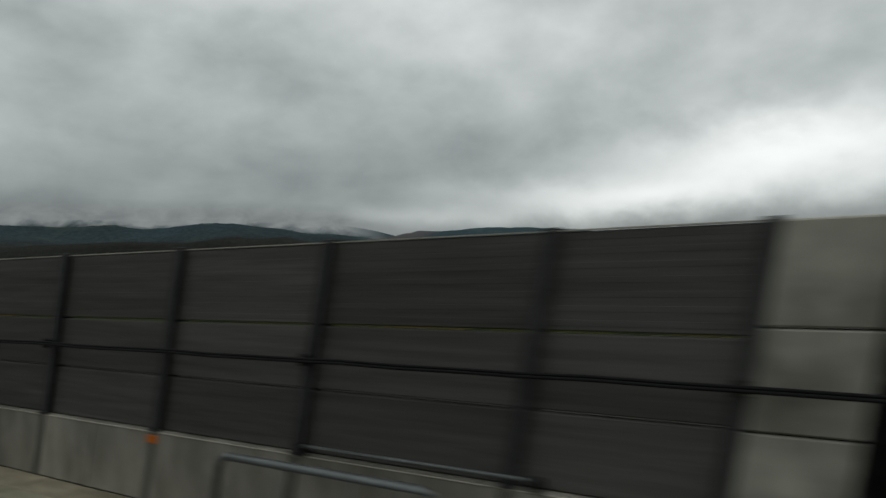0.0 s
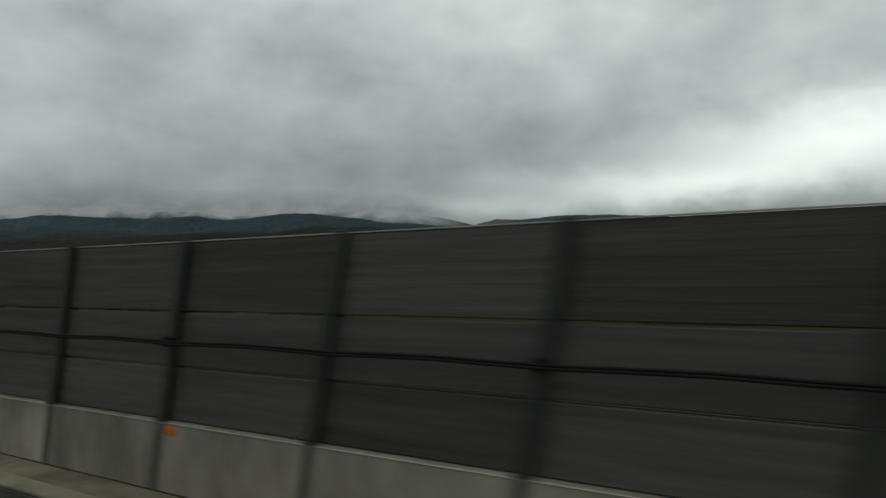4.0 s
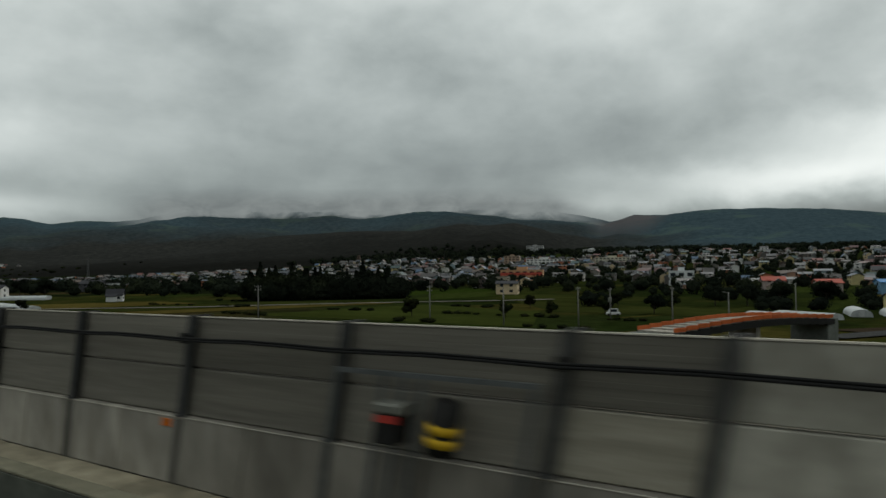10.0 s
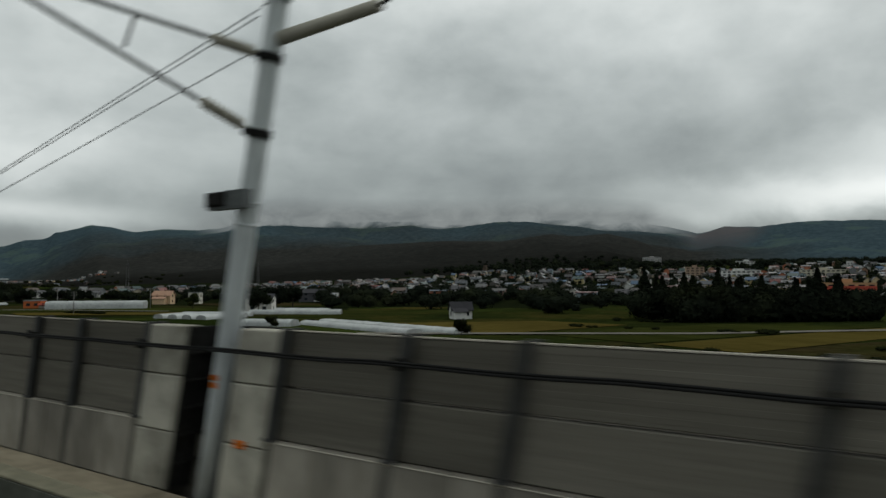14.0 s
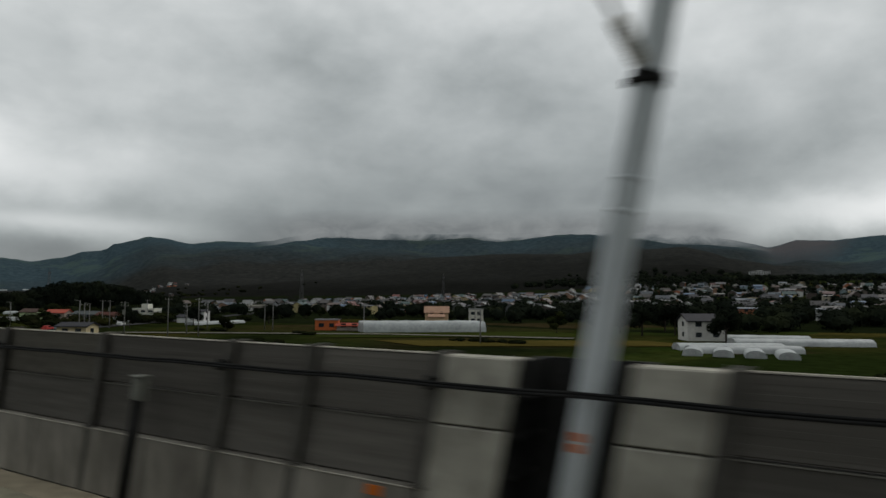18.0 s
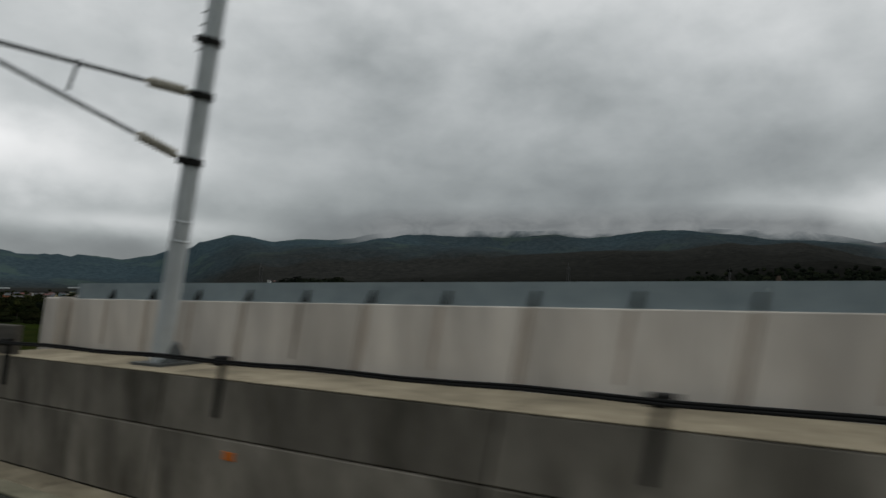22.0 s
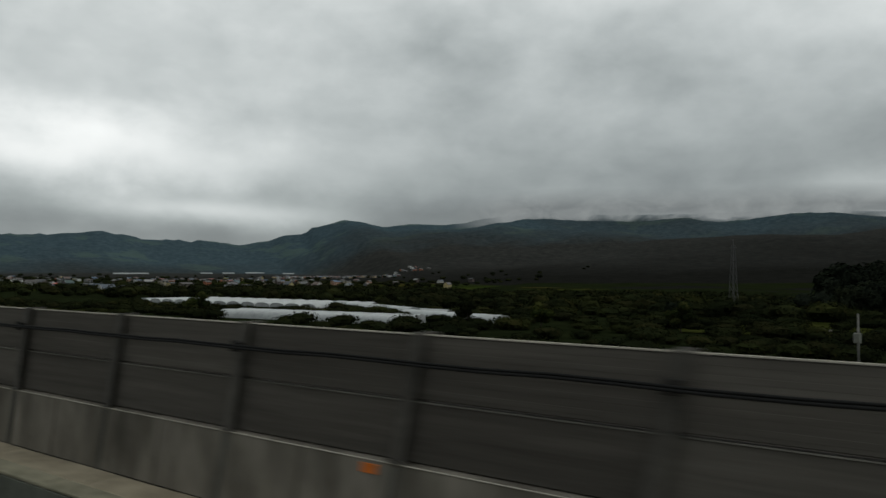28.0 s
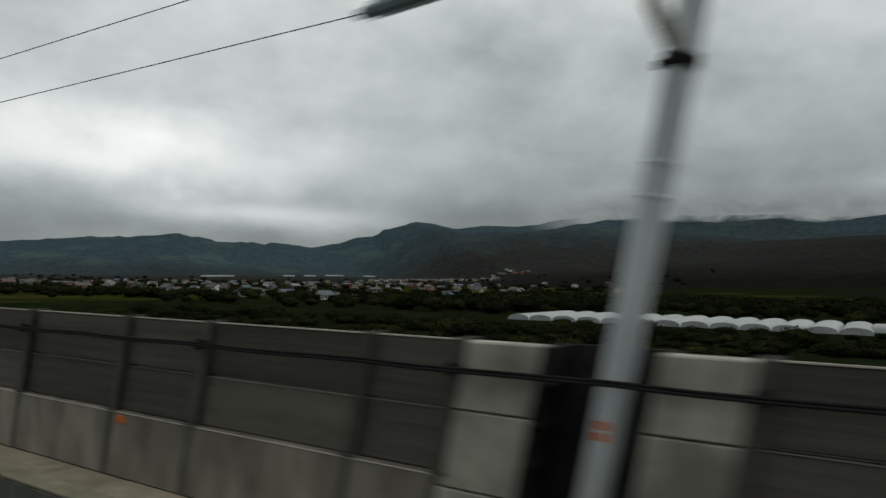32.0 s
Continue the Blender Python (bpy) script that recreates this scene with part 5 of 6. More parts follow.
def leaf_mesh(name, centres, radii, counts, size, hang=0.0):
    """Many small bent leaves spread through soft clumps; one loose quad each."""
    rep = np.repeat(np.arange(len(centres)), counts)
    n = len(rep)
    u = rng.normal(size=(n, 3))
    u /= np.linalg.norm(u, axis=1, keepdims=True)
    k = rng.uniform(0.45, 1.0, (n, 1)) ** 0.5
    c = np.asarray(centres)[rep] + u * k * np.asarray(radii)[rep]
    sz = np.asarray(size)[rep][:, None] * rng.uniform(0.6, 1.3, (n, 1)) if np.ndim(size) else size * rng.uniform(0.6, 1.3, (n, 1))
    nrm = u + rng.normal(size=(n, 3)) * 0.3 + np.array([0, 0, 0.30])
    nrm /= np.linalg.norm(nrm, axis=1, keepdims=True)
    a = np.cross(nrm, rng.normal(size=(n, 3)))
    a /= np.linalg.norm(a, axis=1, keepdims=True)
    b = np.cross(nrm, a)
    quad = np.stack([c - a * sz * 0.5, c - b * sz * 0.32 + nrm * sz * 0.08, c + a * sz * 0.5 - nrm * sz * hang, c + b * sz * 0.32 + nrm * sz * 0.08], 1)
    # an uneven filler ball in each clump, so that the sky and walls behind do not shine through
    hearts = np.repeat(np.asarray(centres, float), len(HEART), axis=0)
    wide_ = np.repeat(np.asarray(radii, float), len(HEART), axis=0)
    lumps = rng.uniform(0.5, 0.86, (len(hearts), 1))
    hearts = hearts + np.tile(np.asarray(HEART), (len(centres), 1)) * wide_ * lumps
    tris = (np.asarray(HEART_FACES)[None] + (np.arange(len(centres)) * len(HEART))[:, None, None] + n * 4).reshape(-1, 3)
    me = bpy.data.meshes.new(name)
    me.from_pydata(quad.reshape(-1, 3).tolist() + hearts.tolist(), [], np.arange(n * 4).reshape(-1, 4).tolist() + tris.tolist())
    return me


def tree_template(label, tall_, wide, leaves, material, conifer=False):
    t = thing("tree", label, "tree")
    bm = pipe([(0, 0, -0.5), (0.1, 0.05, tall_ * 0.35), (0.05, 0.1, tall_ * 0.75)], tall_ * 0.028, 7, tall_ * 0.008)
    centres, radii = [], []
    if conifer:
        for i in range(11):
            f = i / 10
            z = tall_ * (0.16 + 0.80 * f)
            w = wide * (1 - f) * 0.85 + 0.25
            for k in range(3):
                a = rng.uniform(0, 6.28)
                centres.append((math.cos(a) * w * 0.45, math.sin(a) * w * 0.45, z))
                radii.append((w * 0.7, w * 0.7, tall_ * 0.055))
    else:
        for i in range(9):
            a, z = rng.uniform(0, 6.28), rng.uniform(0.38, 0.88)
            w = wide * (1 - abs(z - 0.55) * 1.2) * rng.uniform(0.3, 0.8)
            p = (math.cos(a) * w, math.sin(a) * w, tall_ * z)
            centres.append(p)
            r = wide * rng.uniform(0.38, 0.6)
            radii.append((r, r, r * 0.8))
            tube(bm, [(0.05, 0.05, tall_ * z * 0.55), (p[0] * 0.5, p[1] * 0.5, tall_ * z * 0.8), p], tall_ * 0.01, 5, tall_ * 0.003)
    part("trunk", bm, M_BARK, t)
    me = leaf_mesh("crown", centres, radii, 2 * leaves // len(centres), wide * 0.2, 0.15)
    shared("crown", me, material, t)
    return t


TREES = [tree_template("tall dark conifer of the grove", 15, 5.2, 760, LEAF_DARK, True), tree_template("dark cedar with a ragged outline", 13, 5.4, 700, LEAF_DARK, True),
         tree_template("broad dark green tree", 11, 4.8, 760, LEAF_DARK), tree_template("round green garden tree", 7.5, 3.4, 420, LEAF_MID), tree_template("low spreading green tree", 5.5, 3.2, 380, LEAF_HEDGE)]
used = set()


def plant(kind, x, y, scale=1.0, group="trees of the plain"):
    t = TREES[kind]
    at = Matrix.Translation((x, y, height(x, y) - 0.2)) @ Matrix.Rotation(rng.uniform(0, 6.28), 4, "Z") @ Matrix.Scale(scale, 4)
    if kind in used:
        c = copy_thing(t, at)
        c.matrix_basis = at
    else:
        used.add(kind)
        t.matrix_basis = at
        c = t
    return tagged(c, group=group)


def build_greenery():
    # the conifer grove before the town, and the wooded mound farther on
    for k in range(64):
        f, g = rng.uniform(0, 1), rng.normal()
        plant(int(rng.choice([0, 1, 2, 2, 2])), 119 + 53 * f + g * 2.0, 638 - 36 * f + abs(g) * 8, rng.uniform(0.85, 1.15) * (1 if f < 0.72 else 0.85), "conifer grove before the town")
    for k in range(70):
        f, g = rng.uniform(0, 1), rng.normal()
        plant(2, -60 + 104 * f, 1150 + abs(g) * 11 + 8 * math.sin(math.pi * f), rng.uniform(1.15, 1.5) * (0.75 + 0.6 * math.sin(math.pi * min(1, f * 1.1))), "dark wooded mound")
    for k in range(26):
        f, g = rng.uniform(0, 1), rng.normal()
        plant(int(rng.choice([2, 2, 3])), 8 + 66 * f + g * 4, 1030 - 72 * f + g * 7, rng.uniform(0.5, 0.72), "tall dark trees behind the road houses")
    for x, y, k, sc in ((29, 650, 4, 0.8), (33, 640, 4, 0.7), (14, 688, 4, 0.6), (52, 770, 2, 0.9), (60, 800, 2, 1.0), (66, 812, 2, 0.95), (74, 798, 2, 1.0), (48, 822, 3, 0.9), (90, 812, 2, 1.0),
                        (-60, 1000, 3, 0.7), (-97, 1048, 3, 0.9), (-88, 1052, 2, 0.75), (-110, 1030, 4, 0.9), (-133, 1072, 3, 0.8), (-150, 1140, 3, 0.9), (-140, 1150, 2, 0.7), (-196, 1190, 3, 0.8),
                        (-205, 1195, 4, 1.0), (-190, 1182, 3, 0.9), (-212, 1205, 3, 1.0), (-218, 1214, 4, 1.1), (-228, 1218, 3, 0.9), (-236, 1226, 3, 0.9), (-182, 1176, 4, 1.1), (-172, 1160, 3, 0.8),
                        (112, 500, 3, 0.6), (122, 492, 3, 0.6), (140, 486, 3, 0.7), (150, 476, 2, 0.6), (96, 520, 4, 0.9), (165, 478, 3, 0.8), (205, 470, 2, 0.8), (212, 462, 2, 0.85), (198, 478, 2, 0.75),
                        (240, 455, 2, 0.8), (270, 400, 2, 0.8), (255, 412, 3, 0.9), (150, 520, 4, 0.8), (172, 500, 4, 0.9), (-32, 880, 4, 0.8), (-48, 920, 2, 0.6), (-24, 930, 2, 0.7), (5, 930, 2, 0.8)):
        if not in_tunnel(x, y, 1.5):
            plant(k, x, y, sc)
    # joined: trees among the houses, hedges and scrub of the plain, the wood behind the town
    centres, radii, counts, size = [], [], [], []

    def clump(x, y, h, w, n, s):
        if in_tunnel(x, y, w * 0.7):
            return
        z = height(x, y)
        centres.append((x, y, z + h * 0.42)), radii.append((w, w, h * 0.5)), counts.append(n), size.append(s)

    def sweep(n, s_lo, s_hi, d_lo, d_hi, h, w, leaves, s, power=1.0):
        for k in range(n):
            d = d_lo + (d_hi - d_lo) * rng.uniform() ** power
            p = line(rng.uniform(s_lo, s_hi), d)
            f = rng.uniform(0.6, 1.3)
            clump(p.x, p.y, h * f, w * f, leaves, s * f)
    sweep(2500, 150, 900, 310, 1150, 6.8, 3.6, 84, 1.25)
    sweep(130, 190, 470, 225, 330, 5.5, 3.6, 150, 0.9)
    sweep(330, 600, 1000, 235, 560, 7, 4.4, 150, 1.05)
    sweep(150, 640, 900, 300, 420, 8, 4.6, 170, 1.1)
    sweep(900, 200, 1050, 1060, 1600, 10, 6.5, 60, 2.2)
    for k in range(170):   # the close inner mass of the two groves
        f, g = rng.uniform(0, 1), abs(rng.normal())
        clump(-56 + 100 * f, 1150 + g * 11 + 8 * math.sin(math.pi * f), 6 + 15 * math.sin(math.pi * min(1, f * 1.05)), 6, 110, 1.7)
        clump(120 + 51 * f, 637 - 35 * f + g * 8, rng.uniform(7, 12), 4.5, 110, 1.4)
    town = (list(centres), list(radii), list(counts), list(size))
    me = leaf_mesh("far_woods", *town)
    tagged(shared("far_woods", me, LEAF_DARK), "dark trees among the houses and behind the town", "trees", kind="stuff")
    for q in (centres, radii, counts, size):
        q.clear()
    sweep(560, 1000, 1420, 215, 420, 5.5, 5, 190, 0.95)
    sweep(330, 1078, 1230, 105, 300, 2.7, 3.6, 260, 0.55)
    sweep(300, 1130, 1440, 300, 470, 5.5, 6, 150, 1.3)
    sweep(460, 1420, 2100, 250, 1050, 5.5, 7, 100, 1.4)
    sweep(120, 1400, 1760, 200, 330, 5.0, 5, 150, 1.0)
    sweep(190, 1225, 1420, 108, 150, 1.7, 3.0, 300, 0.45)
    sweep(44, 1215, 1400, 112, 150, 3.4, 3.0, 300, 0.5)
    sweep(60, 1180, 1300, 150, 172, 1.8, 2.6, 280, 0.45)
    sweep(100, 1085, 1180, 90, 190, 2.4, 3.0, 260, 0.45)
    sweep(120, 900, 1010, 110, 240, 3.4, 3.2, 240, 0.55)
    sweep(110, 1400, 2600, 900, 1500, 6, 6, 80, 1.8)
    me = leaf_mesh("scrub_woods", centres, radii, counts, size, 0.1)
    tagged(shared("scrub_woods", me, LEAF_HEDGE), "dense dark green scrub, orchards and woodland on the plain", "woodland", kind="stuff")
    for q in (centres, radii, counts, size):
        q.clear()
    # hedges and tall weeds along the field edges, near the viaduct
    for s_lo, s_hi, edges in ((260, 640, (96, 117, 141, 170, 204)), (640, 1010, (66, 88, 112, 146)), (860, 1330, (74, 97, 128))):
        for d in edges:
            for k in range(9):
                at_s = rng.uniform(s_lo, s_hi - 25)
                sweep(int(rng.integers(5, 11)), at_s, at_s + rng.uniform(6, 25), d - 1.2, d + 1.2, 1.1, 1.5, 90, 0.3)
    me = leaf_mesh("field_bushes", centres, radii, counts, size, 0.1)
    tagged(shared("field_bushes", me, LEAF_HEDGE), "low bushes and tall weeds along the field edges", "bushes", kind="stuff")


build_greenery()


# ---- fields ----
def patch_field(name, corners, material, label, lift=0.06, cells=10):
    """A field or lane that follows the ground, given by four corners."""
    a, b, c, d = [Vector((*p, 0)) for p in corners]
    verts, faces = [], []
    for i in range(cells + 1):
        for j in range(cells + 1):
            p = a.lerp(b, i / cells).lerp(d.lerp(c, i / cells), j / cells)
            verts.append((p.x, p.y, height(p.x, p.y) + lift))
    for i in range(cells):
        for j in range(cells):
            k = i * (cells + 1) + j
            faces.append((k, k + cells + 1, k + cells + 2, k + 1))
    me = bpy.data.meshes.new(name)
    me.from_pydata(verts, [], faces)
    return tagged(shared(name, me, material), label, kind="structure")


def crop(name, dark, light, scale=0.7):
    return surface(name, dark, light, scale, 0.95, 0, 0.3, 0.35, 0.06, 0.05, (1, 0.35, 1), True)


M_RICE = crop("green_rice", (0.024, 0.032, 0.008), (0.040, 0.049, 0.011))
M_OCHRE = crop("ripening_field", (0.055, 0.046, 0.012), (0.095, 0.074, 0.020))
M_GRASS = crop("rough_meadow", (0.018, 0.024, 0.006), (0.038, 0.042, 0.011), 0.4)
M_SOIL = crop("bare_soil", (0.030, 0.022, 0.015), (0.05, 0.038, 0.026))
lift = 0.06
for mat, label, corners in (
        (M_RICE, "bright green rice field", [(150, 235), (225, 215), (215, 330), (140, 345)]),
        (M_OCHRE, "ochre strip of ripening crop beside the rice", [(140, 350), (212, 334), (205, 362), (136, 372)]),
        (M_GRASS, "grassy river bank below the town", [(150, 440), (235, 520), (225, 600), (140, 505)]),
        (M_RICE, "bright green rice field before the grove", [(90, 475), (135, 505), (140, 560), (70, 560)]),
        (M_OCHRE, "long ochre strip before the grove", [(45, 585), (140, 575), (142, 590), (48, 604)]),
        (M_GRASS, "green meadow strip before the grove", [(48, 606), (142, 592), (120, 625), (52, 640)]),
        (M_OCHRE, "ochre weedy field by the long greenhouse", [(40, 640), (95, 640), (92, 668), (46, 690)]),
        (M_RICE, "green field before the orange house", [(-25, 838), (48, 800), (52, 828), (-12, 862)]),
        (M_OCHRE, "yellowing strip beyond the barrier", [(-20, 800), (35, 765), (40, 785), (-18, 822)]),
        (M_GRASS, "weedy meadow by the greenhouses", [(-110, 985), (-60, 925), (-40, 965), (-98, 1012)]),
        (M_RICE, "green vegetable field with rows", [(-120, 1090), (-85, 1040), (-60, 1075), (-95, 1120)]),
        (M_SOIL, "brown soil at the river edge", [(120, 400), (165, 372), (170, 400), (125, 425)]),
        (M_GRASS, "rough pasture under the woods", [(-150, 1140), (-110, 1095), (-60, 1130), (-100, 1190)])):
    lift += 0.014
    patch_field("field", corners, mat, label, lift)
for pts, wd, mat, label in (([(-82, 895), (-70, 911), (-22, 968), (56, 1065), (110, 1134)], 8, M_ROAD, "grey asphalt road to the town"),
                            ([(30, 800), (-2, 842), (-38, 872), (-75, 900)], 4, M_TRACKROAD, "pale farm lane between fields"),
                            ([(-150, 1100), (-128, 1112), (-105, 1140)], 4, M_TRACKROAD, "pale track winding through the scrub"),
                            ([(20, 660), (80, 610), (150, 575), (200, 545)], 4, M_TRACKROAD, "pale lane along the grove"),
                            ([(108, 420), (150, 405), (230, 370), (330, 350)], 6, M_ROAD, "road that leaves the orange bridge")):
    for p, q in zip(pts, pts[1:]):
        dx, dy = Vector((q[0] - p[0], q[1] - p[1], 0)).normalized().to_2d()
        ox, oy = -dy * wd / 2, dx * wd / 2
        patch_field("road", [(p[0] + ox, p[1] + oy), (q[0] + ox, q[1] + oy), (q[0] - ox, q[1] - oy), (p[0] - ox, p[1] - oy)], mat, label, 0.30, 6)


# ---- woodland floor, with tree shade put into its colour ----
M_FLOOR_SHADE = crop("shaded_woodland_floor", (0.006, 0.009, 0.004), (0.016, 0.021, 0.008), 0.3)
# dark sheets paint the shade beneath the scrub and trees
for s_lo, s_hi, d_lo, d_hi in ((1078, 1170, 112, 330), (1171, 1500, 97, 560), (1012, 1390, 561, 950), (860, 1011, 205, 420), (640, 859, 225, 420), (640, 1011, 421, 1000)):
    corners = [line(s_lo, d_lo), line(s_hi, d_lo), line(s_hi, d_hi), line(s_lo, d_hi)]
    patch_field("woodland_floor", [(p.x, p.y) for p in corners], M_FLOOR_SHADE, "ground sheet with the shade of scrub and trees in its colour", 0.03, 24)


# ---- houses ----
def gable(bm, w, l, h, rise):
    """Walls with gable ends; the ridge runs along y."""
    p = [(-w, -l, -0.8), (w, -l, -0.8), (w, l, -0.8), (-w, l, -0.8), (-w, -l, h), (w, -l, h), (w, l, h), (-w, l, h), (0, -l, h + rise), (0, l, h + rise)]
    v = [bm.verts.new(q) for q in p]
    for f in ((0, 1, 5, 8, 4), (2, 3, 7, 9, 6), (1, 2, 6, 5), (3, 0, 4, 7), (3, 2, 1, 0)):
        bm.faces.new([v[i] for i in f])
    return bm


def roof_slab(bm, w, l, h, rise, over, thick):
    """Two sloping slabs with eaves and a shared ridge."""
    for sgn in (-1, 1):
        k = rise / w
        top = [(0, -l - over, h + rise + thick), (0, l + over, h + rise + thick), (sgn * (w + over), l + over, h - over * k + thick), (sgn * (w + over), -l - over, h - over * k + thick)]
        v = [bm.verts.new(q) for q in top] + [bm.verts.new((x, y, z - thick)) for x, y, z in top]
        for f in ((0, 1, 2, 3), (7, 6, 5, 4), (0, 4, 5, 1), (1, 5, 6, 2), (2, 6, 7, 3), (3, 7, 4, 0)):
            bm.faces.new([v[i] for i in f])
    return bm


def flat_roof(bm, w, l, h):
    box(bm, -w - 0.15, w + 0.15, -l - 0.15, l + 0.15, h, h + 0.35)
    return bm


def house_template(label, w, l, h, rise, wall=None, roof=None, wing=None, category="house", windows=True):
    hs = thing("house", label, category)
    body = gable(bmesh.new(), w, l, h, max(rise, 0.02))
    part("wall", body, wall or M_WALLS, hs)
    part("roof", roof_slab(bmesh.new(), w, l, h, rise, 0.5, 0.22) if rise > 0.1 else flat_roof(bmesh.new(), w, l, h), roof or M_ROOFS, hs)
    if windows:
        floors = 2 if h > 4 else 1
        for k in range(floors):
            z = 1.0 + k * 2.7
            for sgn in (-1, 1):
                y = sgn * l * 0.45
                for side in (-1, 1):
                    part("window", block(side * w - 0.05, side * w + 0.05, y - 0.8, y + 0.8, z, z + 1.2), M_GLASS, hs)
            for side in (-1, 1):
                part("window", block(-0.9, 0.5, side * l - 0.05, side * l + 0.05, z, z + 1.2), M_GLASS, hs)
    if wing:
        ww, wl, wh, ox, oy = wing
        p = part("annex", gable(bmesh.new(), ww, wl, wh, 0.9), wall or M_WALLS, hs)
        p.matrix_basis = Matrix.Translation((ox, oy, 0))
        q = part("annex_roof", roof_slab(bmesh.new(), ww, wl, wh, 0.9, 0.4, 0.2), roof or M_ROOFS, hs)
        q.matrix_basis = Matrix.Translation((ox, oy, 0))
    return hs


def put(hs, x, y, turn=0.0, z=None, scale=1.0):
    hs.matrix_basis = Matrix.Translation((x, y, (height(x, y) if z is None else z))) @ Matrix.Rotation(radians(turn), 4, "Z") @ Matrix.Scale(scale, 4)
    return hs


def build_houses():
    kinds = [house_template("two-storey town house with a gabled metal roof", 3.6, 4.4, 5.2, 1.7), house_template("long low house with a shallow roof", 3.2, 5.6, 3.1, 1.3),
             house_template("boxy house with a flat roof", 3.6, 4.0, 5.6, 0.0), house_template("house with a steep roof and a low annex", 3.4, 4.2, 4.6, 2.5, wing=(2.0, 2.4, 2.6, 4.6, 0.8)),
             house_template("broad two-storey house with an annex", 4.4, 5.0, 5.0, 1.5, wing=(2.4, 3.0, 2.8, -5.6, -1.0))]
    sites = []
    while len(sites) < 84:
        s = rng.uniform(180, 1010)
        near = lerp(s, [180, 560, 640, 760, 900, 1010], [310, 345, 330, 300, 300, 310])
        d = near + rng.uniform() * 190
        p = line(s, d)
        if math.hypot(p.x - 145, p.y - 628) < 62 or any(math.hypot(p.x - q.x, p.y - q.y) < 14 for q in sites):
            continue
        if 640 < s < 1000 and rng.uniform() < 0.45:
            continue
        sites.append(p)
    for i, p in enumerate(sites):
        k = kinds[i % len(kinds)]
        hs = k if i < len(kinds) else copy_thing(k, Matrix())
        put(hs, p.x, p.y, 90 * rng.integers(0, 2) + rng.uniform(18, 34), None, rng.uniform(0.7, 0.98))
        tagged(hs, group="houses at the edge of town")
    return sites


def build_far_town(sites):
    wv, wf, rv, rf, gv, gf = [], [], [], [], [], []
    k90 = [math.radians(26), math.radians(116)]

    def small(x, y, w, l, h, rise, a):
        z, c, s_ = height(x, y) - 0.5, math.cos(a), math.sin(a)

        def T(p):
            return (x + p[0] * c - p[1] * s_, y + p[0] * s_ + p[1] * c, z + p[2])
        n = len(wv)
        wv.extend(T(p) for p in ((-w, -l, 0), (w, -l, 0), (w, l, 0), (-w, l, 0), (-w, -l, h), (w, -l, h), (w, l, h), (-w, l, h), (0, -l, h + rise), (0, l, h + rise)))
        wf.extend(tuple(n + i for i in f) for f in ((0, 1, 5, 8, 4), (2, 3, 7, 9, 6), (1, 2, 6, 5), (3, 0, 4, 7)))
        n, o = len(rv), 0.5
        k = rise / w
        e = h - o * k
        rv.extend(T(p) for p in ((0, -l - o, h + rise + 0.25), (0, l + o, h + rise + 0.25), (w + o, l + o, e + 0.25), (w + o, -l - o, e + 0.25), (-w - o, l + o, e + 0.25), (-w - o, -l - o, e + 0.25),
                                 (w + o, l + o, e), (w + o, -l - o, e), (-w - o, l + o, e), (-w - o, -l - o, e)))
        rf.extend(tuple(n + i for i in f) for f in ((0, 1, 2, 3), (1, 0, 5, 4), (3, 2, 6, 7), (4, 5, 9, 8)))
        for side in (-1, 1):
            for yy in (-l * 0.5, l * 0.4):
                for zz in ((1.4, 4.0) if h > 4 else (1.4,)):
                    n = len(gv)
                    q = side * (w + 0.06)
                    gv.extend(T(p) for p in ((q, yy - 0.8, zz), (q, yy + 0.8, zz), (q, yy + 0.8, zz + 1.2), (q, yy - 0.8, zz + 1.2)))
                    gf.append((n, n + 1, n + 2, n + 3))

    def scatter(n, s_lo, s_hi, d_lo, d_hi, power, gap):
        got = 0
        while got < n:
            p = line(rng.uniform(s_lo, s_hi), d_lo + (d_hi - d_lo) * rng.uniform() ** power)
            if math.hypot(p.x - 150, p.y - 622) < 62 or any(math.hypot(p.x - q.x, p.y - q.y) < gap for q in sites[-260:]):
                got += 0.2
                continue
            sites.append(p)
            got += 1
            f = rng.uniform(0.7, 1.12)
            small(p.x, p.y, 3.4 * f, 4.4 * f * rng.uniform(0.8, 1.3), rng.choice([3.0, 5.0, 5.4]), rng.choice([0.5, 1.2, 1.8, 2.3]), k90[int(rng.integers(0, 2))] + rng.normal() * 0.08)

    scatter(720, 130, 640, 430, 1120, 0.9, 11)
    scatter(470, 590, 930, 330, 980, 1.0, 10)
    scatter(210, 900, 1070, 340, 760, 1.0, 10)
    scatter(130, 1410, 2100, 300, 1100, 1.7, 16)
    # the hamlet and the villages under the mountain
    for cx, cy, spread, n in ((240, 2700, 50, 40), (340, 2680, 70, 40), (450, 2640, 50, 30), (-400, 2350, 260, 80), (-60, 2250, 120, 40)):
        for k in range(n):
            small(cx + rng.normal() * spread, cy + rng.normal() * spread * 0.6, 3.2, 4.4, 3.4, 1.2, k90[k % 2])
    for name, v, f, m, label in (("town_house_walls", wv, wf, M_FARWALLS, "pale and brown walls of the dense town"), ("town_roofs", rv, rf, M_FARROOFS, "grey, red and blue roofs of the dense town"),
                                 ("town_windows", gv, gf, M_GLASS, "dark windows of the dense town")):
        me = bpy.data.meshes.new(name)
        me.from_pydata(v, [], f)
        tagged(shared(name, me, m), label, "houses", kind="stuff")


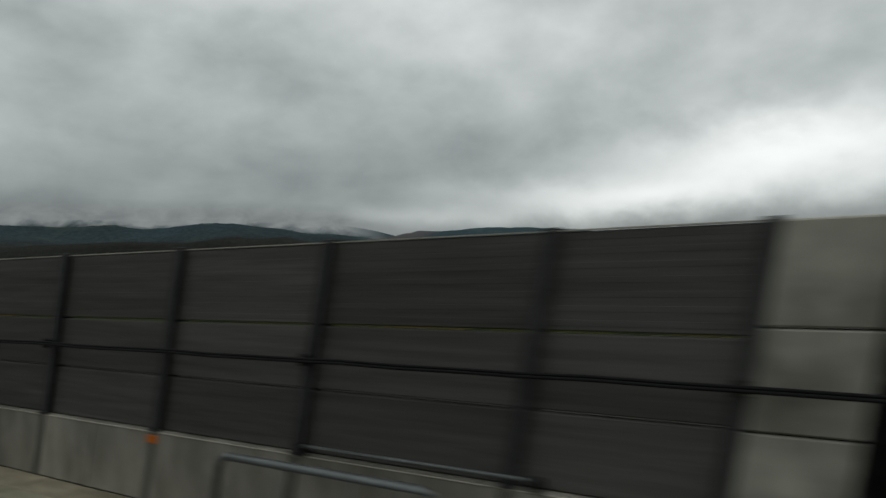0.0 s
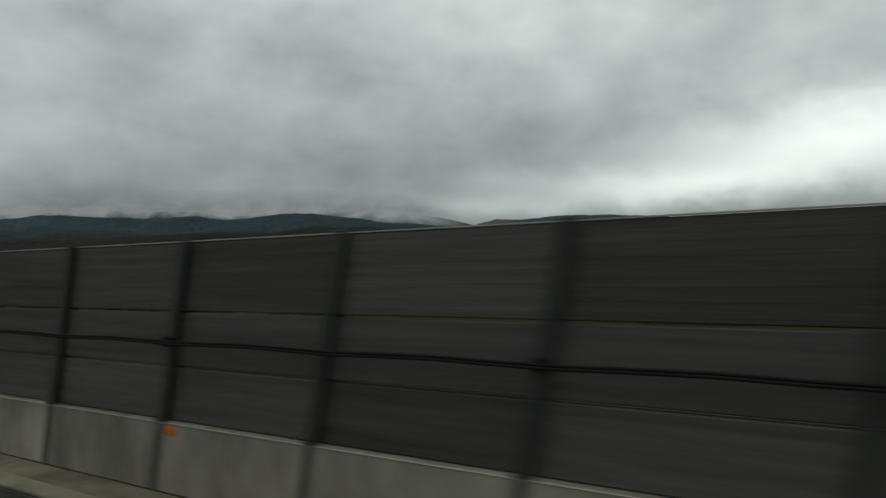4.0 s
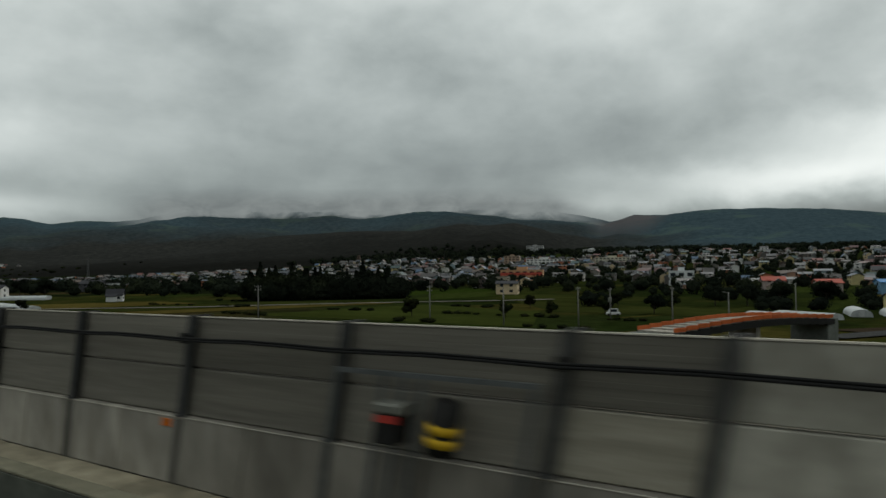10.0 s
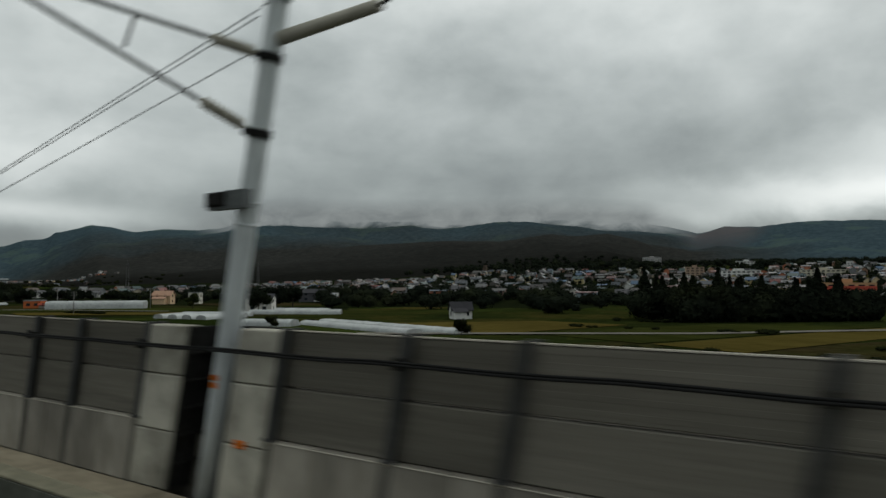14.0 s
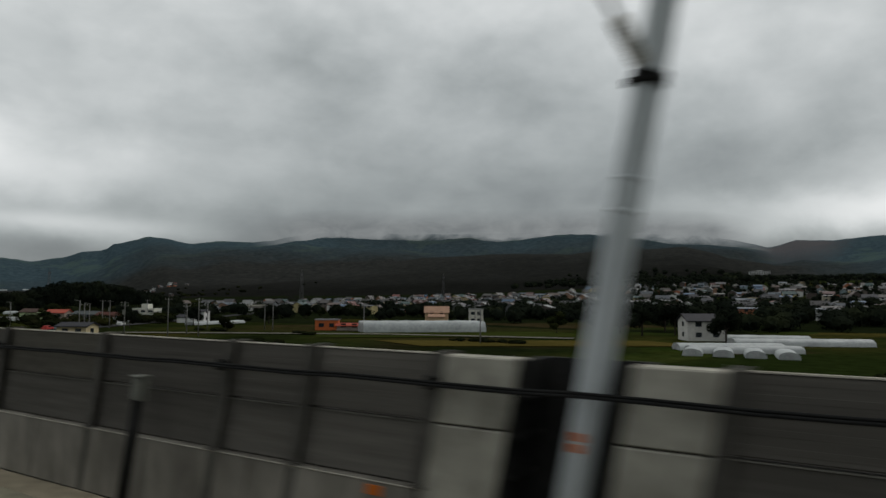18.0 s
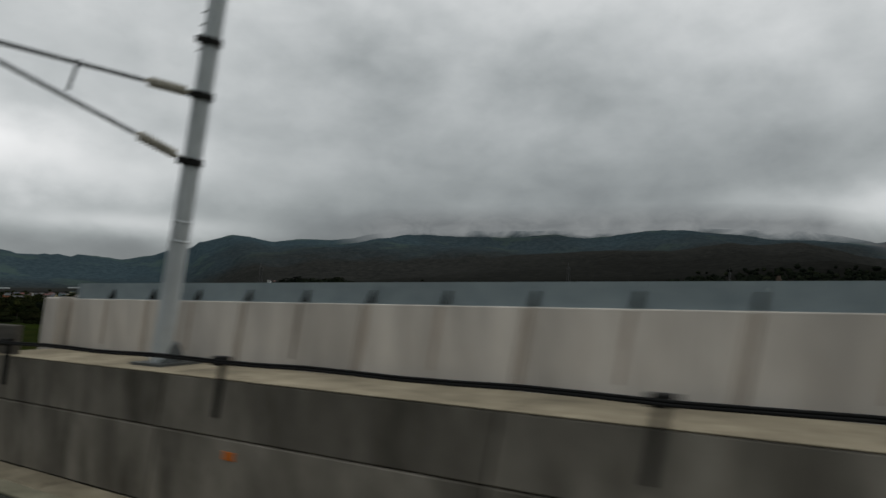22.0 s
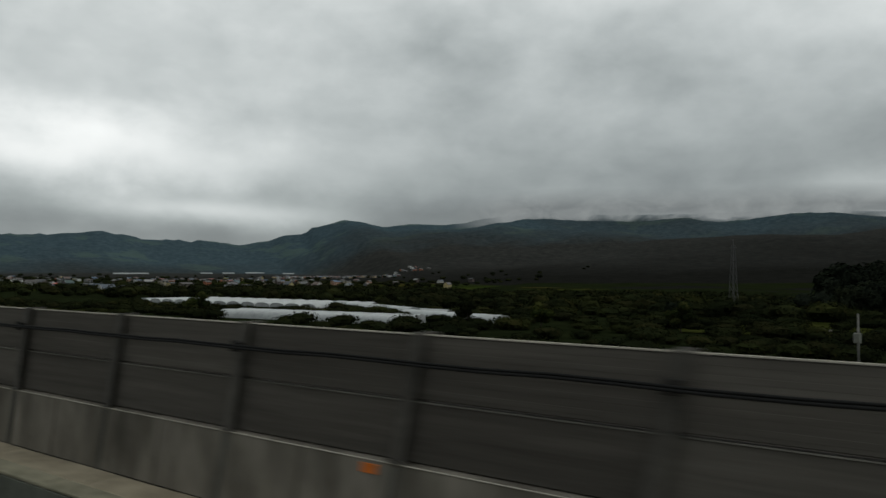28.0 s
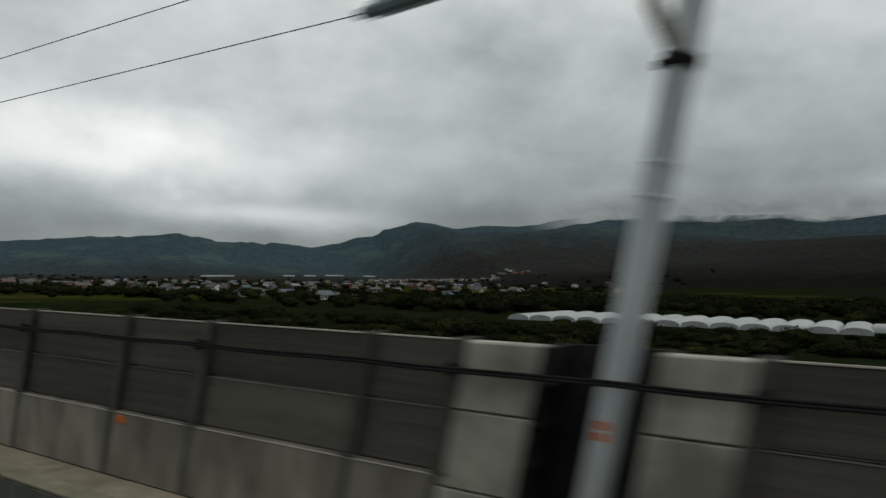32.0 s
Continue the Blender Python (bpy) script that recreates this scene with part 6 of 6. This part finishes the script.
def apartment(label, x, y, top, w, l, h, floors, colour, turn, band=None):
    """A block of several storeys with rows of windows."""
    z = top - h
    ap = thing("apartment_block", label, "building")
    m = plain("block_paint", colour)
    part("wall", block(-l, l, -w, w, -4, h), m, ap)
    part("parapet", flat_roof(bmesh.new(), l, w, h), m, ap)
    part("stair_tower", block(-2.2, 2.2, -w * 0.25, w * 0.25, h, h + 2.4), m, ap)
    n = max(3, int(w / 2.2))
    for f in range(floors):
        zz = h * (f + 0.35) / floors
        for k in range(n):
            yy = -w + 2 * w * (k + 0.5) / n
            part("window", block(-l - 0.08, -l + 0.05, yy - w / n * 0.6, yy + w / n * 0.6, zz, zz + h / floors * 0.45), M_GLASS, ap)
    if band:
        part("band", block(-l - 0.12, -l, -w, w, h * 0.55, h * 0.8), plain("band_paint", band), ap)
    put(ap, x, y, turn, z)
    return ap


def greenhouse(x0, y0, x1, y1, w, h, label="long white plastic tunnel greenhouse", spans=1):
    """A hoop house between two ends, with its ribs and end walls."""
    a, b = Vector((x0, y0, 0)), Vector((x1, y1, 0))
    mid, d = (a + b) / 2, b - a
    l = d.length / 2
    g = thing("greenhouse", label, "greenhouse", "plastic greenhouses", at=Matrix.Translation((mid.x, mid.y, height(mid.x, mid.y))) @ Matrix.Rotation(math.atan2(d.y, d.x), 4, "Z"))
    for sp in range(spans):
        off = (sp - (spans - 1) / 2) * w

        def arch(k, r=1.0):
            t = math.pi * k / 10
            return off - math.cos(t) * w / 2 * r, max(0.0, math.sin(t)) ** 0.75 * h * r
        bm = bmesh.new()
        rows_ = []
        for i in range(int(l) + 2):
            x = -l + 2 * l * i / (int(l) + 1)
            rows_.append([bm.verts.new((x, arch(k)[0], arch(k)[1] - (0.4 if k in (0, 10) else 0) + 0.05 * math.sin(i * 2.1 + k))) for k in range(11)])
        for p, q in zip(rows_, rows_[1:]):
            for k in range(10):
                bm.faces.new((p[k], q[k], q[k + 1], p[k + 1]))
        part("cover", bm, M_WHITEFILM, g, "", None, True)
        for x in (-l, l):
            bm = bmesh.new()
            bm.faces.new([bm.verts.new((x, arch(k)[0], arch(k)[1] - (0.4 if k in (0, 10) else 0))) for k in range(11)])
            end = part("end_wall", bm, M_WHITEFILM, g)
            part("door", block(x - 0.05, x + 0.05, off - 0.6, off + 0.6, 0, min(1.9, h * 0.8)), M_HOOP, end)
    return g


def car(x, y, turn, colour, van=False):
    c = thing("parked_car", ("pale van" if van else "small car") + " standing on the road", "car", "cars on the road")
    m = plain("car_paint", colour, 0.35)
    part("body", block(-0.8, 0.8, -1.9, 1.9, 0.35, 0.95, chamfer=0.1), m, c)
    bm = bmesh.new()
    top = 1.9 if van else 1.45
    p = [(-0.75, -1.5, 0.95), (0.75, -1.5, 0.95), (0.75, 1.4 if van else 0.9, 0.95), (-0.75, 1.4 if van else 0.9, 0.95), (-0.62, -1.2, top), (0.62, -1.2, top), (0.62, 1.0 if van else 0.4, top), (-0.62, 1.0 if van else 0.4, top)]
    v = [bm.verts.new(q) for q in p]
    for f in ((4, 5, 6, 7), (0, 1, 5, 4), (1, 2, 6, 5), (2, 3, 7, 6), (3, 0, 4, 7)):
        bm.faces.new([v[i] for i in f])
    cab = part("cabin", bm, m, c)
    part("side_window", block(-0.74, 0.74, -1.1, 0.6, 1.05, top - 0.12), M_GLASS, cab)
    for sx in (-0.75, 0.75):
        for sy in (-1.2, 1.2):
            part("wheel", pipe([(sx - 0.1, sy, 0.32), (sx + 0.1, sy, 0.32)], 0.32, 10), M_CABLE, c)
    put(c, x, y, turn, height(x, y) + 0.12)


def utility_pole(x, y, h=9.0, arms=1, box_=False, lamp=False):
    u = thing("utility_pole", "grey concrete utility pole with a crossarm" if not lamp else "street lamp on a grey pole", "pole", "poles of the plain", at=Matrix.Translation((x, y, height(x, y))))
    part("shaft", pipe([(0, 0, -0.5), (0, 0, h)], 0.17, 8, 0.11), M_CONCPOLE, u, "", None, True)
    if lamp:
        part("lamp_arm", pipe([(0, 0, h - 0.1), (-0.8, 0.6, h + 0.1)], 0.05, 6), M_CONCPOLE, u)
        part("lamp_head", block(-1.2, -0.7, 0.4, 0.75, h + 0.02, h + 0.16, chamfer=0.04), M_BOX, u)
        return
    for k in range(arms):
        part("crossarm", block(-1.0, 1.0, -0.06, 0.06, h - 0.5 - k * 0.9, h - 0.38 - k * 0.9), M_LATTICE, u)
        for xx in (-0.8, 0, 0.8):
            part("insulator", pipe([(xx, 0, h - 0.38 - k * 0.9), (xx, 0, h - 0.15 - k * 0.9)], 0.05, 6), M_INSUL, u)
    if box_:
        part("switch_box", block(-0.5, 0.1, -0.35, 0.35, h - 3.6, h - 2.4, chamfer=0.04), M_BOX, u)


def lattice_tower(x, y, h, half):
    t = thing("lattice_tower", "slender steel lattice tower", "tower", "lattice towers", at=Matrix.Translation((x, y, height(x, y))))
    steps = 8
    for sx in (-1, 1):
        for sy in (-1, 1):
            part("leg", pipe([(sx * half, sy * half, -0.5), (sx * half * 0.3, sy * half * 0.3, h)], 0.08, 5), M_LATTICE, t)
    bm = bmesh.new()
    for i in range(steps):
        z0, z1 = h * i / steps, h * (i + 1) / steps
        a, b = half * (1 - 0.7 * i / steps), half * (1 - 0.7 * (i + 1) / steps)
        for p, q in (((-a, -a), (b, -b)), ((a, -a), (-b, -b)), ((-a, a), (b, b)), ((a, a), (-b, b)), ((-a, -a), (-b, b)), ((a, -a), (b, b))):
            tube(bm, [(*p, z0), (*q, z1)], 0.035, 4)
    part("bracing", bm, M_LATTICE, t)
    part("antenna", pipe([(0, 0, h), (0, 0, h + 2.5)], 0.1, 6), M_LATTICE, t)
    part("platform", block(-half * 0.6, half * 0.6, -half * 0.6, half * 0.6, h - 1.2, h - 0.9), M_LATTICE, t)


def orange_bridge():
    a, b = Vector((59, 430, 0)), Vector((103, 421, 0))
    d = b - a
    g = thing("road_bridge", "low road bridge with orange painted sides over the river", "bridge", at=Matrix.Translation((a.x, a.y, -8.8)) @ Matrix.Rotation(math.atan2(d.y, d.x), 4, "Z"))
    n, l = 16, d.length
    for side in (-3.2, 3.2):
        for i in range(n):
            x0, x1 = l * i / n, l * (i + 1) / n
            z = 0.9 * math.sin(math.pi * (i + 0.5) / n)
            part("side_panel", block(x0 + 0.05, x1 - 0.05, side - 0.1, side + 0.1, z - 0.32, z + 0.28, chamfer=0.03), M_BRIDGE, g)
            part("girder", block(x0, x1, side - 0.35, side + 0.05, z - 1.5, z - 0.5), M_DARK, g)
    for i in range(n):
        z = 0.9 * math.sin(math.pi * (i + 0.5) / n)
        part("deck_slab", block(l * i / n, l * (i + 1) / n, -3.1, 3.1, z - 0.6, z - 0.3), M_PARAPET, g)
    for x in (0.0, l):
        part("abutment", block(x - 2.2, x + 1.4, -3.4, 3.4, -6.0, -0.45, chamfer=0.1), M_TROUGH, g)
    part("pier", block(l * 0.5 - 0.6, l * 0.5 + 0.6, -2.4, 2.4, -6.0, -0.7), M_PARAPET, g)


def portal():
    g = thing("footbridge", "pale footbridge over the town road", "bridge", at=Matrix.Translation((58, 1065, height(58, 1065))) @ Matrix.Rotation(radians(-28), 4, "Z"))
    part("deck", block(-7, 7, -1.2, 1.2, 3.6, 4.6, chamfer=0.05), M_PARAPET, g)
    part("railing", block(-7, 7, -1.25, -1.1, 4.6, 5.4), M_COPING, g)
    for x in (-6.2, 6.2):
        part("leg", block(x - 0.6, x + 0.6, -1.0, 1.0, -0.5, 3.6), M_PARAPET, g)


def landmarks():
    portal()
    orange_bridge()
    apartment("long white apartment block above the town", 645, 866, 13.4, 21, 6, 12, 4, (0.75, 0.75, 0.72), 32)
    apartment("pale hotel on the slope behind the town", 1378, 1414, 62, 21, 8, 14, 4, (0.5, 0.5, 0.48), 32)
    apartment("white hotel with a stepped roof", 1005, 1021, 35, 15, 6, 10, 3, (0.72, 0.72, 0.7), 32)
    apartment("brown block of flats in town", 649, 917, 18.0, 9.5, 6, 11, 4, (0.42, 0.30, 0.22), 32)
    apartment("orange and red school building", 337, 665, 0.2, 14, 5, 7.5, 2, (0.62, 0.36, 0.20), 30, (0.55, 0.10, 0.07))
    apartment("plain white boxy warehouse", 353, 561, -1.5, 7, 5, 9, 2, (0.72, 0.74, 0.74), 26)
    apartment("long cream school building", 690, 800, 14, 20, 6, 8, 3, (0.62, 0.58, 0.46), 30)
    apartment("white building with a dark side window", -15, 1018, -6.2, 5.6, 3, 4.6, 2, (0.72, 0.70, 0.62), 40)
    tower = thing("church_tower", "brown stone tower with a low hall beside it", "tower")
    part("shaft", block(-3, 3, -3, 3, -4, 14, chamfer=0.2), plain("tower_stone", (0.12, 0.09, 0.07)), tower)
    part("belfry", block(-2.2, 2.2, -2.2, 2.2, 14, 18, chamfer=0.2), plain("belfry_stone", (0.12, 0.09, 0.07)), tower)
    part("hall", block(-6, 4, 3, 22, -4, 5), plain("hall_stone", (0.10, 0.08, 0.065)), tower)
    put(tower, 753, 1347, 20, 13.0)
    W = (0.74, 0.74, 0.72)
    blue, red, dark = plain("bright_blue_metal", (0.05, 0.22, 0.48), 0.5), plain("red_roof_paint", (0.40, 0.09, 0.06), 0.6), plain("dark_roof", (0.04, 0.04, 0.045), 0.6)
    for x, y, turn, w, l, h, rise, wall, roof, wing, label in (
            (308, 448, 30, 4, 5, 5.0, 1.2, (0.20, 0.36, 0.52), blue, None, "house with bright blue walls and roof"),
            (318, 425, 30, 5, 9, 3.2, 1.2, (0.62, 0.64, 0.64), plain("faded_blue_roof", (0.14, 0.27, 0.40), 0.5), None, "long white shed with a blue roof"),
            (336, 403, 25, 4.5, 4.5, 6.5, 0.0, (0.68, 0.46, 0.05), None, None, "bright yellow boxy town house"),
            (199, 424, 28, 3.2, 4.4, 4.6, 0.9, (0.66, 0.58, 0.28), dark, None, "pale yellow two-storey house"),
            (221, 420, 28, 3.5, 5.5, 3.2, 0.3, (0.52, 0.33, 0.20), None, None, "low peach-coloured house in town"),
            (224, 588, 30, 4, 5, 5.0, 1.2, (0.66, 0.52, 0.34), dark, None, "cream house at the field edge"),
            (300, 470, 28, 4, 5, 4.6, 1.6, (0.5, 0.42, 0.38), red, None, "house with a red gabled roof"),
            (322, 500, 28, 4, 5, 4.6, 1.8, (0.5, 0.42, 0.38), red, None, "house with a faded red roof"),
            (83.5, 694, 60, 2.3, 3.2, 3.0, 2.2, W, dark, (1.6, 2.0, 2.4, -3.0, 1.0), "white house with steep dark gables"),
            (0, 876, 52, 2.5, 3.6, 3.1, 0.0, (0.52, 0.14, 0.05), None, None, "orange house with a flat roof"),
            (4.5, 870, 52, 1.8, 3.8, 1.5, 0.6, (0.35, 0.30, 0.26), red, None, "low annex with a red roof beside the orange house"),
            (63.7, 899.8, 50, 3.6, 4.6, 4.6, 2.2, (0.66, 0.47, 0.30), plain("salmon_roof", (0.42, 0.26, 0.18)), (2.6, 3, 2.9, -5.2, 0), "peach two-storey house with a gabled roof"),
            (77, 891, 50, 2.7, 2.9, 5.8, 0.0, (0.62, 0.60, 0.52), None, None, "narrow pale grey two-storey house"),
            (136, 871, 50, 5, 7, 5.0, 2.0, (0.10, 0.10, 0.11), dark, None, "dark timber barn by fields"),
            (268, 946, 50, 5, 7, 4.0, 1.4, (0.6, 0.58, 0.55), plain("crimson_roof", (0.36, 0.03, 0.04)), None, "white house with a crimson roof"),
            (58, 780, 50, 4, 5, 5.2, 1.6, (0.72, 0.70, 0.66), dark, (2.2, 2.6, 2.8, 4.8, 1), "white house with a dark hipped roof"),
            (-72, 876, 48, 2.8, 3.8, 2.7, 0.8, (0.62, 0.52, 0.32), dark, None, "cream house with a dark roof and deep eaves"),
            (-87, 864.5, 48, 2.6, 4.2, 1.6, 0.9, (0.62, 0.62, 0.60), plain("slate_roof", (0.06, 0.065, 0.07)), None, "low white house with a slate roof"),
            (-12, 960, 46, 2.8, 4.0, 4.4, 0.5, W, dark, (2.6, 3.4, 2.2, -4.8, 1.5), "white two-storey house with a low wing"),
            (-61.5, 1015.5, 44, 3.0, 3.8, 3.4, 1.2, (0.46, 0.56, 0.32), plain("brown_roof", (0.09, 0.06, 0.05)), None, "pale green house with a brown roof"),
            (-50, 1026, 44, 2.8, 4.6, 2.8, 1.2, (0.35, 0.28, 0.24), red, None, "house with a faded red roof behind the green one"),
            (-42, 1008, 44, 3.2, 5.4, 2.4, 1.2, (0.14, 0.15, 0.15), plain("grey_tin_roof", (0.09, 0.10, 0.10)), None, "grey barn with a tin roof"),
            (-36, 1000, 44, 2.6, 3.8, 2.2, 1.1, (0.20, 0.11, 0.085), plain("rust_roof", (0.10, 0.045, 0.035)), None, "rust-brown shed beside the barn"),
            (-278, 1668, 20, 3, 4, 3, 1.2, (0.45, 0.2, 0.12), red, None, "orange-red house on the far plain"),
            (-262, 1631, 20, 3, 5, 2.8, 1.2, (0.5, 0.5, 0.48), plain("green_roof", (0.08, 0.13, 0.11)), None, "pale house with a green roof on the far plain"),
            (-234, 1569, 20, 3, 4.4, 2.8, 1.2, (0.55, 0.48, 0.36), dark, None, "cream farmhouse on the far plain")):
        put(house_template(label, w, l, h, rise, plain("house_paint", wall), roof or plain("flat_roof", (0.25, 0.25, 0.25)), wing), x, y, turn)
    for x0, y0, x1, y1, w, h, spans in TUNNELS:
        greenhouse(x0, y0, x1, y1, w, h * 0.74, spans=spans)
    # the wide fields of white tunnels by the river
    for x0, y0, x1, y1, w, h, spans in WIDE:
        greenhouse(x0, y0, x1, y1, w, h, "white tunnel in a wide field of greenhouses")
    for x, y in ((300, 3585), (330, 3600), (200, 3480), (120, 3440), (-90, 3300), (-130, 3270), (400, 3450), (-150, 3240)):
        greenhouse(x - 19, y, x + 19, y - 6, 12, 3.4, "distant white greenhouses under the mountain", spans=2)
    for x, y, h, arms, bx, lamp in ((63, 544, 9, 2, False, False), (87, 504, 9, 2, False, False), (98, 468, 9, 1, False, False), (124, 475, 8, 1, True, False), (111, 452, 9, 1, False, False), (166, 443, 9, 1, False, False),
                                    (90, 483, 9, 0, False, True), (112, 440, 8, 0, False, True), (140, 404, 9, 1, False, False), (150, 372, 9, 1, False, False), (186, 330, 9, 1, False, False), (206, 300, 9, 1, False, False),
                                    (-16, 888, 8, 1, False, False), (6, 864, 8, 1, False, False), (-45, 875, 8, 1, False, False), (-62, 918, 8, 1, False, False), (-30, 900, 8, 1, False, False), (-78, 948, 8, 0, False, True),
                                    (-180, 1084, 7.2, 0, True, False), (-95, 985, 8, 1, False, False), (-20, 950, 8, 1, False, False), (-3, 800, 8, 2, False, False), (40, 850, 8, 1, False, False), (-60, 880, 9, 2, True, False), (-67, 900, 9, 0, False, True), (-52, 869, 10, 1, False, False), (-16, 882, 8, 0, False, True), (-46, 863, 10, 1, False, False),
                                    (-101, 974, 7, 1, False, False), (-32, 958, 9, 1, False, False), (-53, 935, 9, 1, False, False), (-54, 921, 9, 1, True, False), (-61, 916, 8, 0, False, True)):
        utility_pole(x, y, h, arms, bx, lamp)
    lattice_tower(-21, 1231, 27, 1.5)
    lattice_tower(107, 1100, 26, 1.4)
    lattice_tower(198, 1061, 24, 1.2)
    for x, y, turn, c, van in ((-61, 922, -38, (0.7, 0.7, 0.7), True), (-73, 911.5, -38, (0.45, 0.06, 0.05), False), (-47, 935, -38, (0.7, 0.7, 0.68), False), (-69, 917, 142, (0.3, 0.32, 0.34), False), (131, 858, 40, (0.7, 0.7, 0.7), False),
                               (134, 480, 30, (0.72, 0.72, 0.72), True)):
        car(x, y, turn, c, van)


build_far_town(build_houses())
landmarks()
